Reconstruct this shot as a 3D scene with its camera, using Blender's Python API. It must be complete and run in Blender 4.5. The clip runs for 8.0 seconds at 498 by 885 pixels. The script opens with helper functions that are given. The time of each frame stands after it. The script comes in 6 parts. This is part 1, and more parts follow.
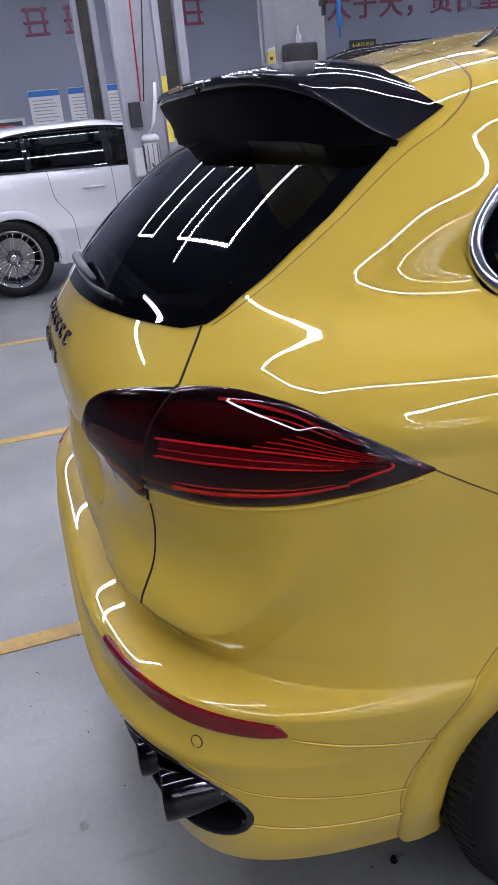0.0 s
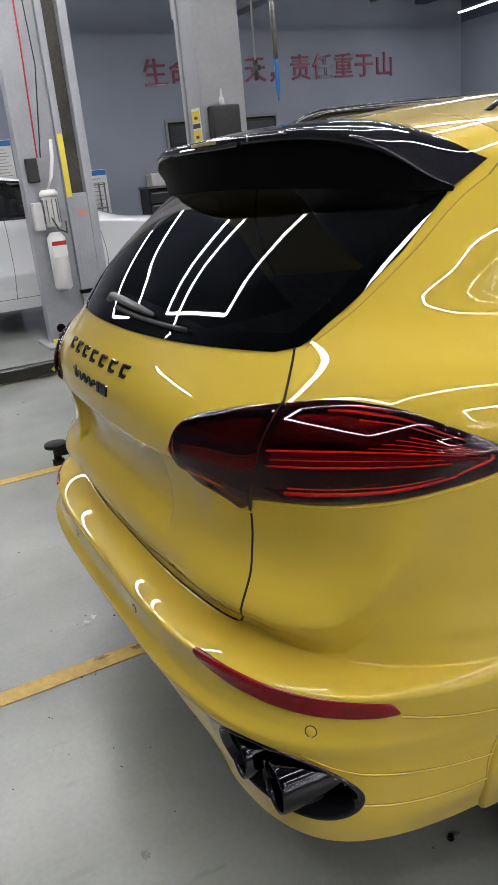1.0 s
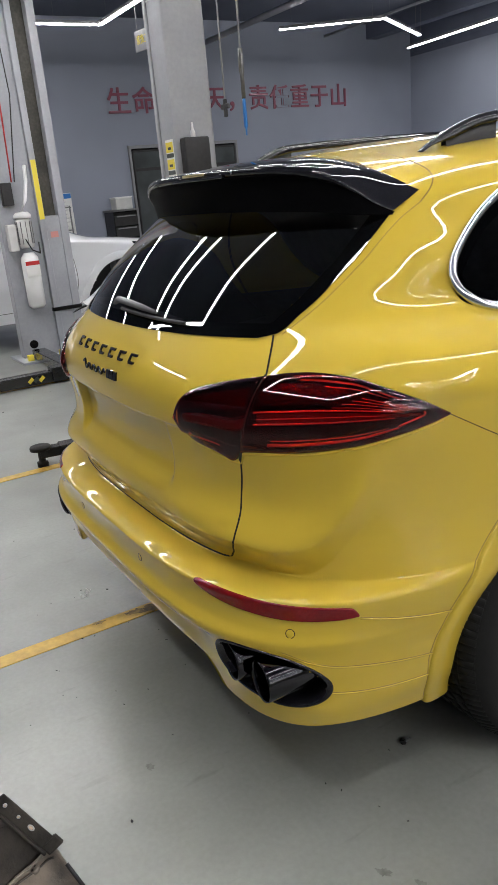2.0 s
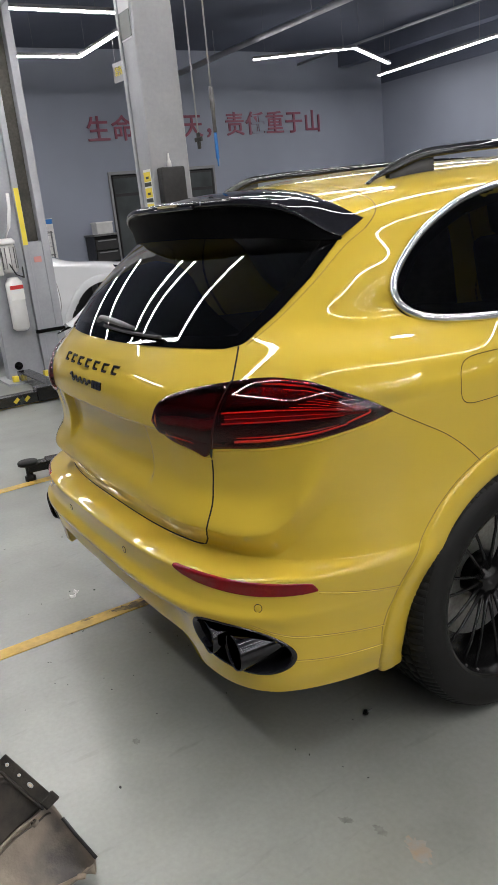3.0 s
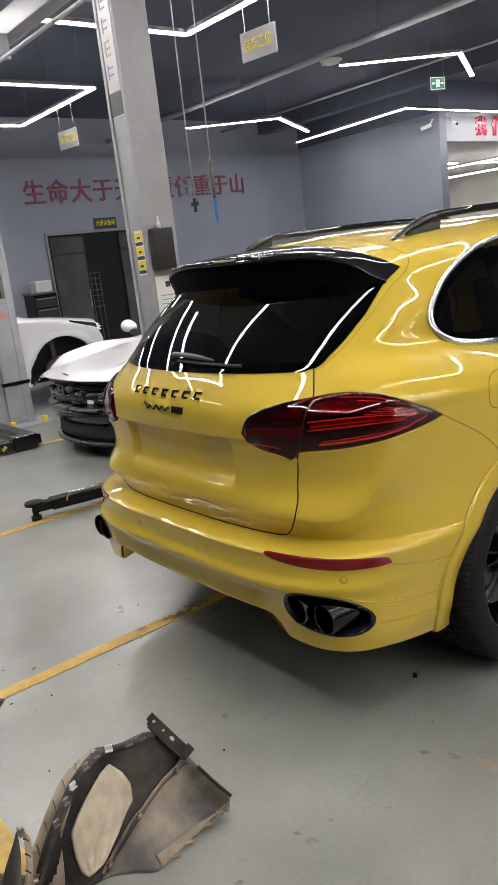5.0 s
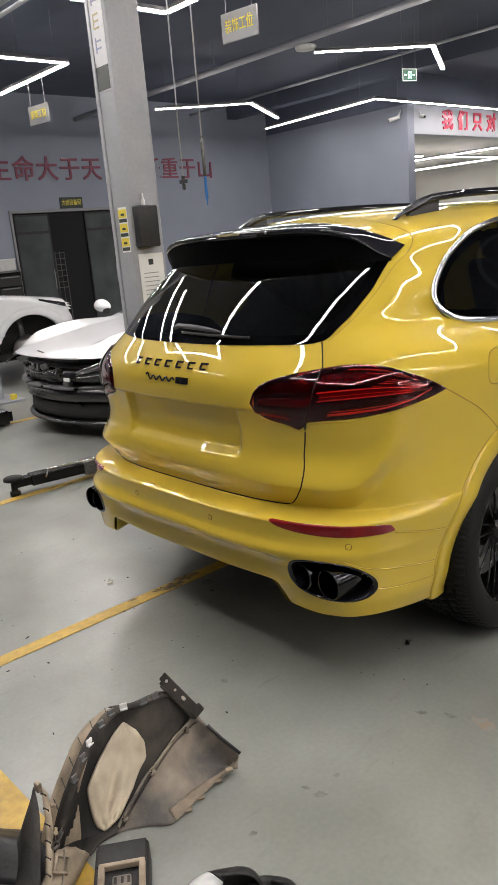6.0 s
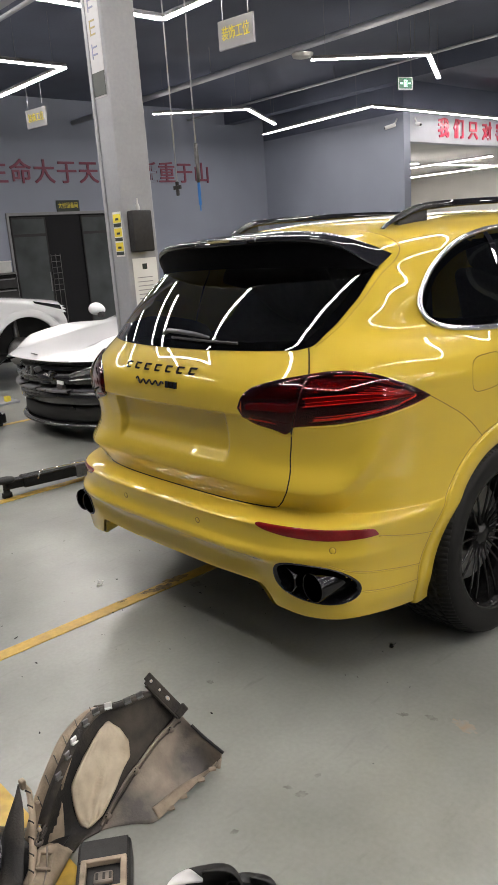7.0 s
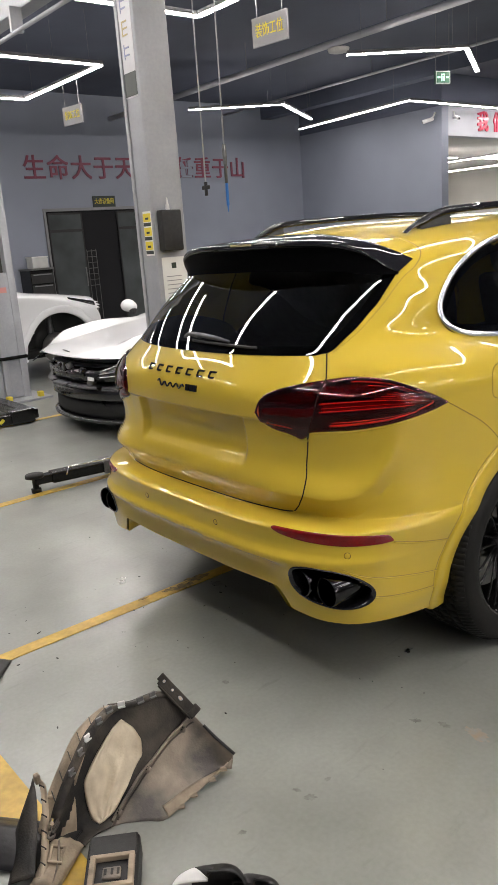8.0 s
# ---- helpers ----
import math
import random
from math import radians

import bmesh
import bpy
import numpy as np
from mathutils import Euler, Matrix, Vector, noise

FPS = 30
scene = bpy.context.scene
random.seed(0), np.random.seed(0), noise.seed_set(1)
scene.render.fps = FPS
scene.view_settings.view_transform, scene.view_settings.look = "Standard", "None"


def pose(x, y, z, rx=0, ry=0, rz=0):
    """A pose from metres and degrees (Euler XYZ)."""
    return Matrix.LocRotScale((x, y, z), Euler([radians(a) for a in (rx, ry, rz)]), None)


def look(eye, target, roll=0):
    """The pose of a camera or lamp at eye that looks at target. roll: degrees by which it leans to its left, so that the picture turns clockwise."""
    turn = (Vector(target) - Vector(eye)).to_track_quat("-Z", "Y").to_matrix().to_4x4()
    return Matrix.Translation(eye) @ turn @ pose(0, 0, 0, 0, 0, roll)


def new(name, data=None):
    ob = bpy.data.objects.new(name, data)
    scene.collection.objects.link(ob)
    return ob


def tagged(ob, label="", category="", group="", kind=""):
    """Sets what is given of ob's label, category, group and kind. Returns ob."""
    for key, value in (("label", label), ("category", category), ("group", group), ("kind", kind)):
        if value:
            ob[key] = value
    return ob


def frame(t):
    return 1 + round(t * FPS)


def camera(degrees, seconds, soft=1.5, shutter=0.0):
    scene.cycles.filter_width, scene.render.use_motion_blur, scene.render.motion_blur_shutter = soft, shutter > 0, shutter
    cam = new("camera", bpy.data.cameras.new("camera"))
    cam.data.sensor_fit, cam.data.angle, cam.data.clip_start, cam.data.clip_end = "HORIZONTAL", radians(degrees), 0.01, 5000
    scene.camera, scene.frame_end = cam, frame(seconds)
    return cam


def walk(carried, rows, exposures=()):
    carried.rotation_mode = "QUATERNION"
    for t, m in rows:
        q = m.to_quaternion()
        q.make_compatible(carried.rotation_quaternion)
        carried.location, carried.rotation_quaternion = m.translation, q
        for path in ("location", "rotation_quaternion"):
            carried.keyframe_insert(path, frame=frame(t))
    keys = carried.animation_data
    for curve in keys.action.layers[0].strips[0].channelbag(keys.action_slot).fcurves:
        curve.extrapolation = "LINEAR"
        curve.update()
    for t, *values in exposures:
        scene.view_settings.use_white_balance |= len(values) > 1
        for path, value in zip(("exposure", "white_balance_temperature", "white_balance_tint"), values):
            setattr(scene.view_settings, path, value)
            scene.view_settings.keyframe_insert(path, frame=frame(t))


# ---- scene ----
cam = camera(36.64, 8.0, soft=1.5)
PATH = [
    (0, (1.775, 0.022, 1.506), (-0.003, 0.509, 0.730), -5.96),
    (0.5, (1.837, -0.201, 1.542), (0.100, 0.486, 0.827), -5.92),
    (1, (1.757, -0.390, 1.528), (0.068, 0.433, 0.844), -5.69),
    (1.5, (1.884, -0.537, 1.541), (0.235, 0.371, 0.866), -5.18),
    (1.7, (1.997, -0.609, 1.545), (0.348, 0.314, 0.890), -5.15),
    (2.8, (2.210, -0.674, 1.532), (0.551, 0.257, 0.914), -5.66),
    (3, (2.313, -0.732, 1.559), (0.670, 0.244, 0.967), -5.90),
    (3.5, (2.353, -0.825, 1.566), (0.719, 0.192, 1.022), -7.02),
    (4, (2.409, -1.030, 1.574), (0.794, 0.046, 1.092), -7.57),
    (4.5, (2.431, -1.237, 1.610), (0.848, -0.106, 1.147), -7.47),
    (6, (2.340, -1.589, 1.566), (0.881, -0.324, 1.047), -4.88),
    (6.5, (2.366, -1.592, 1.566), (0.920, -0.311, 1.048), -4.42),
    (7, (2.386, -1.592, 1.573), (0.934, -0.315, 1.064), -4.20),
    (7.5, (2.399, -1.589, 1.580), (0.931, -0.330, 1.071), -4.01),
    (8, (2.436, -1.552, 1.608), (0.926, -0.347, 1.090), -4.15),
]
walk(cam, [(t, look(eye, target, roll)) for t, eye, target, roll in PATH],
     [(0, -.17, 5650, 25), (.5, .0, 6200, 15), (1, .0, 6350, 12), (3, .1, 6500, 12), (4.5, .10, 6680, 13), (8, .16, 6850, 13)])

# ---- world, exposure ----
# An indoor workshop at night: only the ceiling strips light it.
world = bpy.data.worlds.new("world")
world.use_nodes = True
world.node_tree.nodes["Background"].inputs[0].default_value = (0.02, 0.022, 0.026, 1)
world.node_tree.nodes["Background"].inputs[1].default_value = 0.3
scene.world = world
STRIP_POWER = 55.0


# ---- materials ----
def material(name, colour, rough=0.5, metal=0.0, coat=0.0, coat_rough=0.03, grain=0.0, grain_scale=40.0, stain=0.0, stain_scale=2.0,
             bump=0.0, bump_scale=200.0, rough_var=0.0, emit=0.0, transmission=0.0, ior=1.45, spec=0.5):
    m = bpy.data.materials.new(name)
    m.use_nodes = True
    nt = m.node_tree
    b = nt.nodes["Principled BSDF"]
    b.inputs["Base Color"].default_value = (*colour, 1)
    b.inputs["Roughness"].default_value = rough
    b.inputs["Metallic"].default_value = metal
    b.inputs["Coat Weight"].default_value = coat
    b.inputs["Coat Roughness"].default_value = coat_rough
    b.inputs["Transmission Weight"].default_value = transmission
    b.inputs["IOR"].default_value = ior
    b.inputs["Specular IOR Level"].default_value = spec
    if emit:
        b.inputs["Emission Color"].default_value = (*colour, 1)
        b.inputs["Emission Strength"].default_value = emit
    if not (grain or stain or bump or rough_var):
        return m
    co = nt.nodes.new("ShaderNodeTexCoord")

    def field(scale, detail=4.0):
        n = nt.nodes.new("ShaderNodeTexNoise")
        n.inputs["Scale"].default_value, n.inputs["Detail"].default_value = scale, detail
        nt.links.new(co.outputs["Object"], n.inputs["Vector"])
        return n.outputs["Fac"]

    def scaled(value, low, high):
        r = nt.nodes.new("ShaderNodeMapRange")
        r.clamp = False
        r.inputs["From Min"].default_value, r.inputs["From Max"].default_value = 0.3, 0.7
        r.inputs["To Min"].default_value, r.inputs["To Max"].default_value = low, high
        nt.links.new(value, r.inputs["Value"])
        return r.outputs["Result"]

    if grain or stain:
        g = scaled(field(grain_scale), 1 - grain, 1 + grain)
        s = scaled(field(stain_scale, 3.0), 1 - stain, 1 + stain * 0.6)
        mul = nt.nodes.new("ShaderNodeMath")
        mul.operation = "MULTIPLY"
        nt.links.new(g, mul.inputs[0])
        nt.links.new(s, mul.inputs[1])
        v = nt.nodes.new("ShaderNodeVectorMath")
        v.operation = "SCALE"
        v.inputs[0].default_value = colour
        nt.links.new(mul.outputs[0], v.inputs["Scale"])
        nt.links.new(v.outputs[0], b.inputs["Base Color"])
    if rough_var:
        nt.links.new(scaled(field(stain_scale * 1.7, 2.0), max(rough - rough_var, 0.02), rough + rough_var), b.inputs["Roughness"])
    if bump:
        n = nt.nodes.new("ShaderNodeBump")
        n.inputs["Strength"].default_value, n.inputs["Distance"].default_value = 1.0, bump
        nt.links.new(field(bump_scale), n.inputs["Height"])
        nt.links.new(n.outputs[0], b.inputs["Normal"])
    return m


M = {
    "yellow": material("yellow_paint", (0.62, 0.443, 0.047), 0.34, coat=1.0, coat_rough=0.02, stain=0.02, stain_scale=1.5, spec=0.1),
    "white": material("white_paint", (0.76, 0.77, 0.79), 0.3, coat=1.0, stain=0.03),
    "gloss_black": material("gloss_black", (0.011, 0.011, 0.014), 0.12, coat=1.0, coat_rough=0.008, stain=0.3, stain_scale=6, spec=0.0),
    "roof_seam": material("shadowed_seam", (0.24, 0.155, 0.02), 0.6),
    "panel_gap": material("panel_gap", (0.11, 0.078, 0.014), 0.8),
    "wiper_grey": material("wiper_grey", (0.085, 0.087, 0.092), 0.45, grain=0.1, stain=0.15),
    "faded_red": material("faded_red_label", (0.55, 0.24, 0.21), 0.6),
    "groove": material("shallow_groove", (0.30, 0.20, 0.028), 0.6),
    "satin_black": material("satin_black", (0.0045, 0.0045, 0.0055), 0.5, spec=0.04, grain=0.2),
    "seam": material("seam_shadow", (0.012, 0.011, 0.008), 0.9),
    "glass": material("tinted_glass", (0.12, 0.132, 0.145), 0.0, transmission=1.0, ior=1.5),
    "frit": material("black_ceramic_edge", (0.011, 0.011, 0.014), 0.05, coat=1.0, coat_rough=0.01),
    "frit_matt": material("black_ceramic_print", (0.009, 0.009, 0.011), 0.8, spec=0.0),
    "lens": material("red_lens", (0.55, 0.015, 0.02), 0.01, transmission=1.0, ior=1.45),
    "lamp_in": material("lamp_housing", (0.012, 0.001, 0.0015), 0.25, metal=0.2, grain=0.3, grain_scale=60),
    "lamp_bar": material("red_light_bar", (1.0, 0.16, 0.09), 0.18, metal=0.6, grain=0.15, grain_scale=150),
    "reflector": material("red_reflector", (0.22, 0.003, 0.006), 0.25, coat=0.8, coat_rough=0.02, spec=0.2, grain=0.12, grain_scale=160, stain=0.25, stain_scale=7),
    "chrome": material("satin_chrome", (0.72, 0.72, 0.74), 0.16, metal=1.0, stain=0.06, stain_scale=8),
    "dark_chrome": material("black_chrome", (0.045, 0.045, 0.048), 0.07, metal=1.0, stain=0.2, stain_scale=9),
    "plastic": material("black_plastic", (0.021, 0.021, 0.022), 0.5, grain=0.15, stain=0.25, stain_scale=5, bump=0.0004, bump_scale=500),
    "rubber": material("tyre_rubber", (0.0075, 0.0075, 0.0074), 0.6, spec=0.3, grain=0.2, grain_scale=60, stain=0.3, stain_scale=6, bump=0.0006, bump_scale=300),
    "rim_black": material("satin_black_alloy", (0.009, 0.009, 0.0095), 0.25, metal=0.3, stain=0.2, stain_scale=9),
    "rim_silver": material("silver_alloy", (0.55, 0.55, 0.57), 0.25, metal=0.9, stain=0.15, stain_scale=9),
    "disc": material("brake_disc", (0.35, 0.34, 0.33), 0.35, metal=1.0, grain=0.15, grain_scale=90),
    "caliper": material("red_caliper", (0.45, 0.02, 0.02), 0.35),
    "under": material("underbody", (0.02, 0.02, 0.02), 0.85, stain=0.4),
    "interior": material("dark_interior", (0.075, 0.078, 0.085), 0.8, grain=0.2),
    "wall": material("blue_grey_wall", (0.26, 0.283, 0.348), 0.62, grain=0.04, grain_scale=60, stain=0.09, stain_scale=0.8, bump=0.0015, bump_scale=90),
    "wall_white": material("white_wall", (0.47, 0.462, 0.44), 0.7, stain=0.08, stain_scale=0.9, bump=0.001, bump_scale=90),
    "ceiling": material("dark_ceiling", (0.094, 0.107, 0.15), 0.8, stain=0.15, stain_scale=0.7, grain=0.08),
    "pipe_paint": material("painted_pipe", (0.42, 0.43, 0.46), 0.55, stain=0.15, stain_scale=1.0),
    "strip": material("led_strip", (1.0, 0.985, 0.96), 0.5, emit=STRIP_POWER),
    "alu": material("strip_housing", (0.25, 0.25, 0.26), 0.45, metal=0.5),
    "line": material("yellow_floor_paint", (0.62, 0.40, 0.07), 0.4, grain=0.14, grain_scale=30, stain=0.28, stain_scale=4),
    "post": material("grey_lift_paint", (0.33, 0.34, 0.365), 0.42, grain=0.04, stain=0.1, stain_scale=3, bump=0.0003, bump_scale=200),
    "post_dark": material("dark_channel", (0.07, 0.066, 0.055), 0.6, grain=0.2, stain=0.4, stain_scale=4),
    "red_letter": material("red_acrylic", (0.215, 0.052, 0.085), 0.5, coat=0.1),
    "pink_letter": material("red_acrylic_bright", (0.62, 0.03, 0.08), 0.35, coat=0.3),
    "sign": material("sign_plate", (0.24, 0.24, 0.25), 0.35, stain=0.1),
    "sign_dark": material("dark_sign_plate", (0.03, 0.04, 0.035), 0.35),
    "sign_text": material("yellow_sign_text", (0.75, 0.60, 0.05), 0.5),
    "green": material("exit_green", (0.012, 0.09, 0.05), 0.4),
    "exit_light": material("exit_sign_light", (0.35, 1.0, 0.6), 0.4, emit=0.5),
    "paper": material("white_paper", (0.72, 0.72, 0.70), 0.7, stain=0.06, stain_scale=6),
    "banner_white": material("banner_white", (0.50, 0.50, 0.52), 0.4, stain=0.06, stain_scale=6),
    "ink": material("grey_print", (0.30, 0.30, 0.31), 0.7),
    "blue": material("blue_print", (0.03, 0.17, 0.50), 0.5),
    "faded_blue": material("faded_blue_print", (0.22, 0.24, 0.36), 0.5),
    "yellow_label": material("yellow_label", (0.75, 0.60, 0.06), 0.5),
    "grey_plastic": material("grey_plastic", (0.55, 0.55, 0.54), 0.4, stain=0.12, stain_scale=6),
    "steel": material("worn_steel", (0.20, 0.20, 0.20), 0.4, metal=0.8, grain=0.2, stain=0.3, stain_scale=6),
    "header": material("lavender_beam", (0.40, 0.41, 0.46), 0.6, stain=0.06, bump=0.001, bump_scale=90),
    "front_black": material("front_black", (0.008, 0.008, 0.009), 0.2, stain=0.3, stain_scale=7, coat=0.5, coat_rough=0.08, bump=0.012, bump_scale=14),
    # Grey that stands in for the lit top of the black bumper bar.
    "lit_bar_grey": material("lit_bumper_grey", (0.10, 0.10, 0.105), 0.4, stain=0.2, stain_scale=6),
    "door_dark": material("dark_glazing", (0.085, 0.095, 0.098), 0.02, coat=1.0, stain=0.35, stain_scale=1.5),
    "room_shade": material("room_shade_sheet", (0.01, 0.01, 0.012), 0.9),
    "felt": material("dirty_felt", (0.66, 0.55, 0.40), 0.9, grain=0.12, grain_scale=50, stain=0.28, stain_scale=9, bump=0.004, bump_scale=35),
    "red_cable": material("red_cable", (0.5, 0.04, 0.04), 0.5),
    "white_plastic": material("white_plastic", (0.7, 0.7, 0.69), 0.35, stain=0.08),
    "lamp_band": material("ribbed_red_guide", (0.17, 0.006, 0.007), 0.24, metal=0.6, grain=0.2, grain_scale=120),
    "lamp_plate": material("dark_red_reflector", (0.035, 0.002, 0.003), 0.22, metal=0.6, grain=0.3, grain_scale=140),
    "lamp_clear": material("clear_headlamp", (0.6, 0.62, 0.65), 0.1, coat=1.0, metal=0.3, grain=0.3, grain_scale=25),
    "sticker_tan": material("sticker_tan", (0.36, 0.30, 0.15), 0.5),
    "front_trim": material("scuffed_black_trim", (0.016, 0.016, 0.018), 0.38, grain=0.2, stain=0.4, stain_scale=9, bump=0.001, bump_scale=60),
    "speck": material("floor_grit", (0.02, 0.02, 0.02), 0.8),
}


def floor_material():
    """Grey-green epoxy: glossy, softly mottled, with dust and tyre scuffs."""
    m = material("epoxy_floor", (0.262, 0.272, 0.252), 0.35, grain=0.05, grain_scale=60, stain=0.24, stain_scale=1.6, rough_var=0.03, bump=0.0010, bump_scale=7)
    nt = m.node_tree
    b = nt.nodes["Principled BSDF"]
    b.inputs["Coat Weight"].default_value, b.inputs["Coat Roughness"].default_value = 0.5, 0.20
    # Scuffs: thin streaks where a stretched noise peaks.
    co = nt.nodes.new("ShaderNodeTexCoord")
    mp = nt.nodes.new("ShaderNodeMapping")
    mp.inputs["Scale"].default_value, mp.inputs["Rotation"].default_value = (9, 1.6, 1), (0, 0, 0.5)
    n = nt.nodes.new("ShaderNodeTexNoise")
    n.inputs["Scale"].default_value, n.inputs["Detail"].default_value = 3.0, 6.0
    r = nt.nodes.new("ShaderNodeMapRange")
    r.inputs["From Min"].default_value, r.inputs["From Max"].default_value = 0.62, 0.80
    r.inputs["To Min"].default_value, r.inputs["To Max"].default_value = 1.0, 0.80
    v = nt.nodes.new("ShaderNodeVectorMath")
    v.operation = "SCALE"
    base = b.inputs["Base Color"].links[0].from_socket
    nt.links.new(co.outputs["Object"], mp.inputs["Vector"])
    nt.links.new(mp.outputs[0], n.inputs["Vector"])
    nt.links.new(n.outputs["Fac"], r.inputs["Value"])
    nt.links.new(base, v.inputs[0])
    nt.links.new(r.outputs["Result"], v.inputs["Scale"])
    nt.links.new(v.outputs[0], b.inputs["Base Color"])
    return m


M["floor"] = floor_material()


# ---- mesh helpers ----
def link(name, me, mat, parent=None, label="", smooth_shade=True):
    ob = new(name, me)
    me.materials.append(M[mat] if isinstance(mat, str) else mat)
    if smooth_shade:
        me.polygons.foreach_set("use_smooth", [True] * len(me.polygons))
    if parent is not None:
        ob.parent = parent
    if label:
        tagged(ob, label)
    return ob


def part(name, bm, mat, parent=None, label="", smooth_shade=False):
    """One bmesh as one mesh object under a thing or a part."""
    me = bpy.data.meshes.new(name)
    bm.to_mesh(me)
    bm.free()
    return link(name, me, mat, parent, label, smooth_shade)


def empty(name, at=(0, 0, 0), turn=0.0):
    ob = new(name)
    ob.matrix_basis = pose(*at, 0, 0, turn)
    return ob


def box(x0, x1, y0, y1, z0, z1, bevel=0.004, seg=2):
    bm = bmesh.new()
    bmesh.ops.create_cube(bm, size=1)
    bmesh.ops.transform(bm, matrix=Matrix.Translation(((x0 + x1) / 2, (y0 + y1) / 2, (z0 + z1) / 2))
                        @ Matrix.Diagonal((x1 - x0, y1 - y0, z1 - z0, 1)), verts=bm.verts)
    if bevel:
        bmesh.ops.bevel(bm, geom=bm.edges[:], offset=bevel, segments=seg, affect="EDGES", profile=0.5)
    return bm


def merge(*bms):
    out = bmesh.new()
    for bm in bms:
        me = bpy.data.meshes.new("tmp")
        bm.to_mesh(me)
        bm.free()
        out.from_mesh(me)
        bpy.data.meshes.remove(me)
    return out


def moved(bm, m):
    bmesh.ops.transform(bm, matrix=m, verts=bm.verts)
    return bm


def grid_bm(g, closed_u=False, closed_v=False):
    """Quads over an array of places, shape (rows, columns, 3)."""
    g = np.asarray(g, float)
    bm = bmesh.new()
    n, m = g.shape[:2]
    vs = [[bm.verts.new(g[i, j]) for j in range(m)] for i in range(n)]
    for i in range(n if closed_u else n - 1):
        for j in range(m if closed_v else m - 1):
            q = [vs[i][j], vs[i][(j + 1) % m], vs[(i + 1) % n][(j + 1) % m], vs[(i + 1) % n][j]]
            bm.faces.new(q)
    bmesh.ops.remove_doubles(bm, verts=bm.verts, dist=1e-6)
    return bm


def tube(points, radius, sides=10, closed=False, flat=1.0):
    """A round bar along points; radius may be a list. flat squashes it upright."""
    pts = [Vector(p) for p in points]
    n = len(pts)
    rings = []
    for i, p in enumerate(pts):
        a, b = pts[(i - 1) % n if closed else max(i - 1, 0)], pts[(i + 1) % n if closed else min(i + 1, n - 1)]
        d = (b - a).normalized()
        ref = Vector((0, 0, 1)) if abs(d.z) < 0.9 else Vector((1, 0, 0))
        u = d.cross(ref).normalized()
        v = u.cross(d).normalized()
        r = radius[i] if isinstance(radius, (list, tuple, np.ndarray)) else radius
        rings.append([p + r * (math.cos(t) * u + flat * math.sin(t) * v) for t in np.linspace(0, 2 * math.pi, sides, endpoint=False)])
    bm = grid_bm(np.array(rings), closed_u=closed, closed_v=True)
    if not closed:
        ends = [e for e in bm.edges if len(e.link_faces) == 1]
        if ends:
            bmesh.ops.holes_fill(bm, edges=ends)
    return bm


def lathe(profile, steps=48, axis="x"):
    """A solid of revolution: (radius, along) pairs turned about an axis through the origin."""
    g = []
    for t in np.linspace(0, 2 * math.pi, steps, endpoint=False):
        c, s = math.cos(t), math.sin(t)
        if axis == "x":
            g.append([(h, r * c, r * s) for r, h in profile])
        elif axis == "y":
            g.append([(r * c, h, r * s) for r, h in profile])
        else:
            g.append([(r * c, r * s, h) for r, h in profile])
    bm = grid_bm(np.array(g), closed_u=True)
    bmesh.ops.recalc_face_normals(bm, faces=bm.faces)
    return bm


def words(text, size, depth, at, turn, mat, parent=None, name="lettering", label="", bold=0.0, width=None):
    """Real letters in the built-in font, as a mesh."""
    cu = bpy.data.curves.new(name, "FONT")
    cu.body, cu.size, cu.extrude, cu.offset = text, size, depth, bold
    cu.align_x, cu.align_y = "CENTER", "CENTER"
    cu.resolution_u = 3
    tmp = bpy.data.objects.new("tmp", cu)
    me = bpy.data.meshes.new_from_object(tmp)
    bpy.data.objects.remove(tmp)
    if width:
        xs = [v.co.x for v in me.vertices]
        k = width / max(max(xs) - min(xs), 1e-6)
        for v in me.vertices:
            v.co.x *= k
    me.transform(pose(*at, *turn))
    return link(name, me, mat, parent, label, smooth_shade=False)
def monotone(xs, ys, x):
    """Monotone cubic through the knots (xs, ys), evaluated at x."""
    xs, ys, x = np.asarray(xs, float), np.asarray(ys, float), np.asarray(x, float)
    h = np.diff(xs)
    d = np.diff(ys) / h
    m = np.zeros_like(ys)
    m[0], m[-1] = d[0], d[-1]
    w1, w2 = 2 * h[1:] + h[:-1], h[1:] + 2 * h[:-1]
    same = d[1:] * d[:-1] > 0
    safe0, safe1 = np.where(same, d[:-1], 1.0), np.where(same, d[1:], 1.0)
    m[1:-1] = np.where(same, (w1 + w2) / (w1 / safe0 + w2 / safe1), 0.0)
    x = np.clip(x, xs[0], xs[-1])
    i = np.clip(np.searchsorted(xs, x, side="right") - 1, 0, len(xs) - 2)
    t = (x - xs[i]) / h[i]
    return ((2 * t**3 - 3 * t**2 + 1) * ys[i] + (t**3 - 2 * t**2 + t) * h[i] * m[i]
            + (3 * t**2 - 2 * t**3) * ys[i + 1] + (t**3 - t**2) * h[i] * m[i + 1])


def smooth(a, b, x):
    t = np.clip((np.asarray(x, float) - a) / (b - a), 0, 1)
    return t * t * (3 - 2 * t)


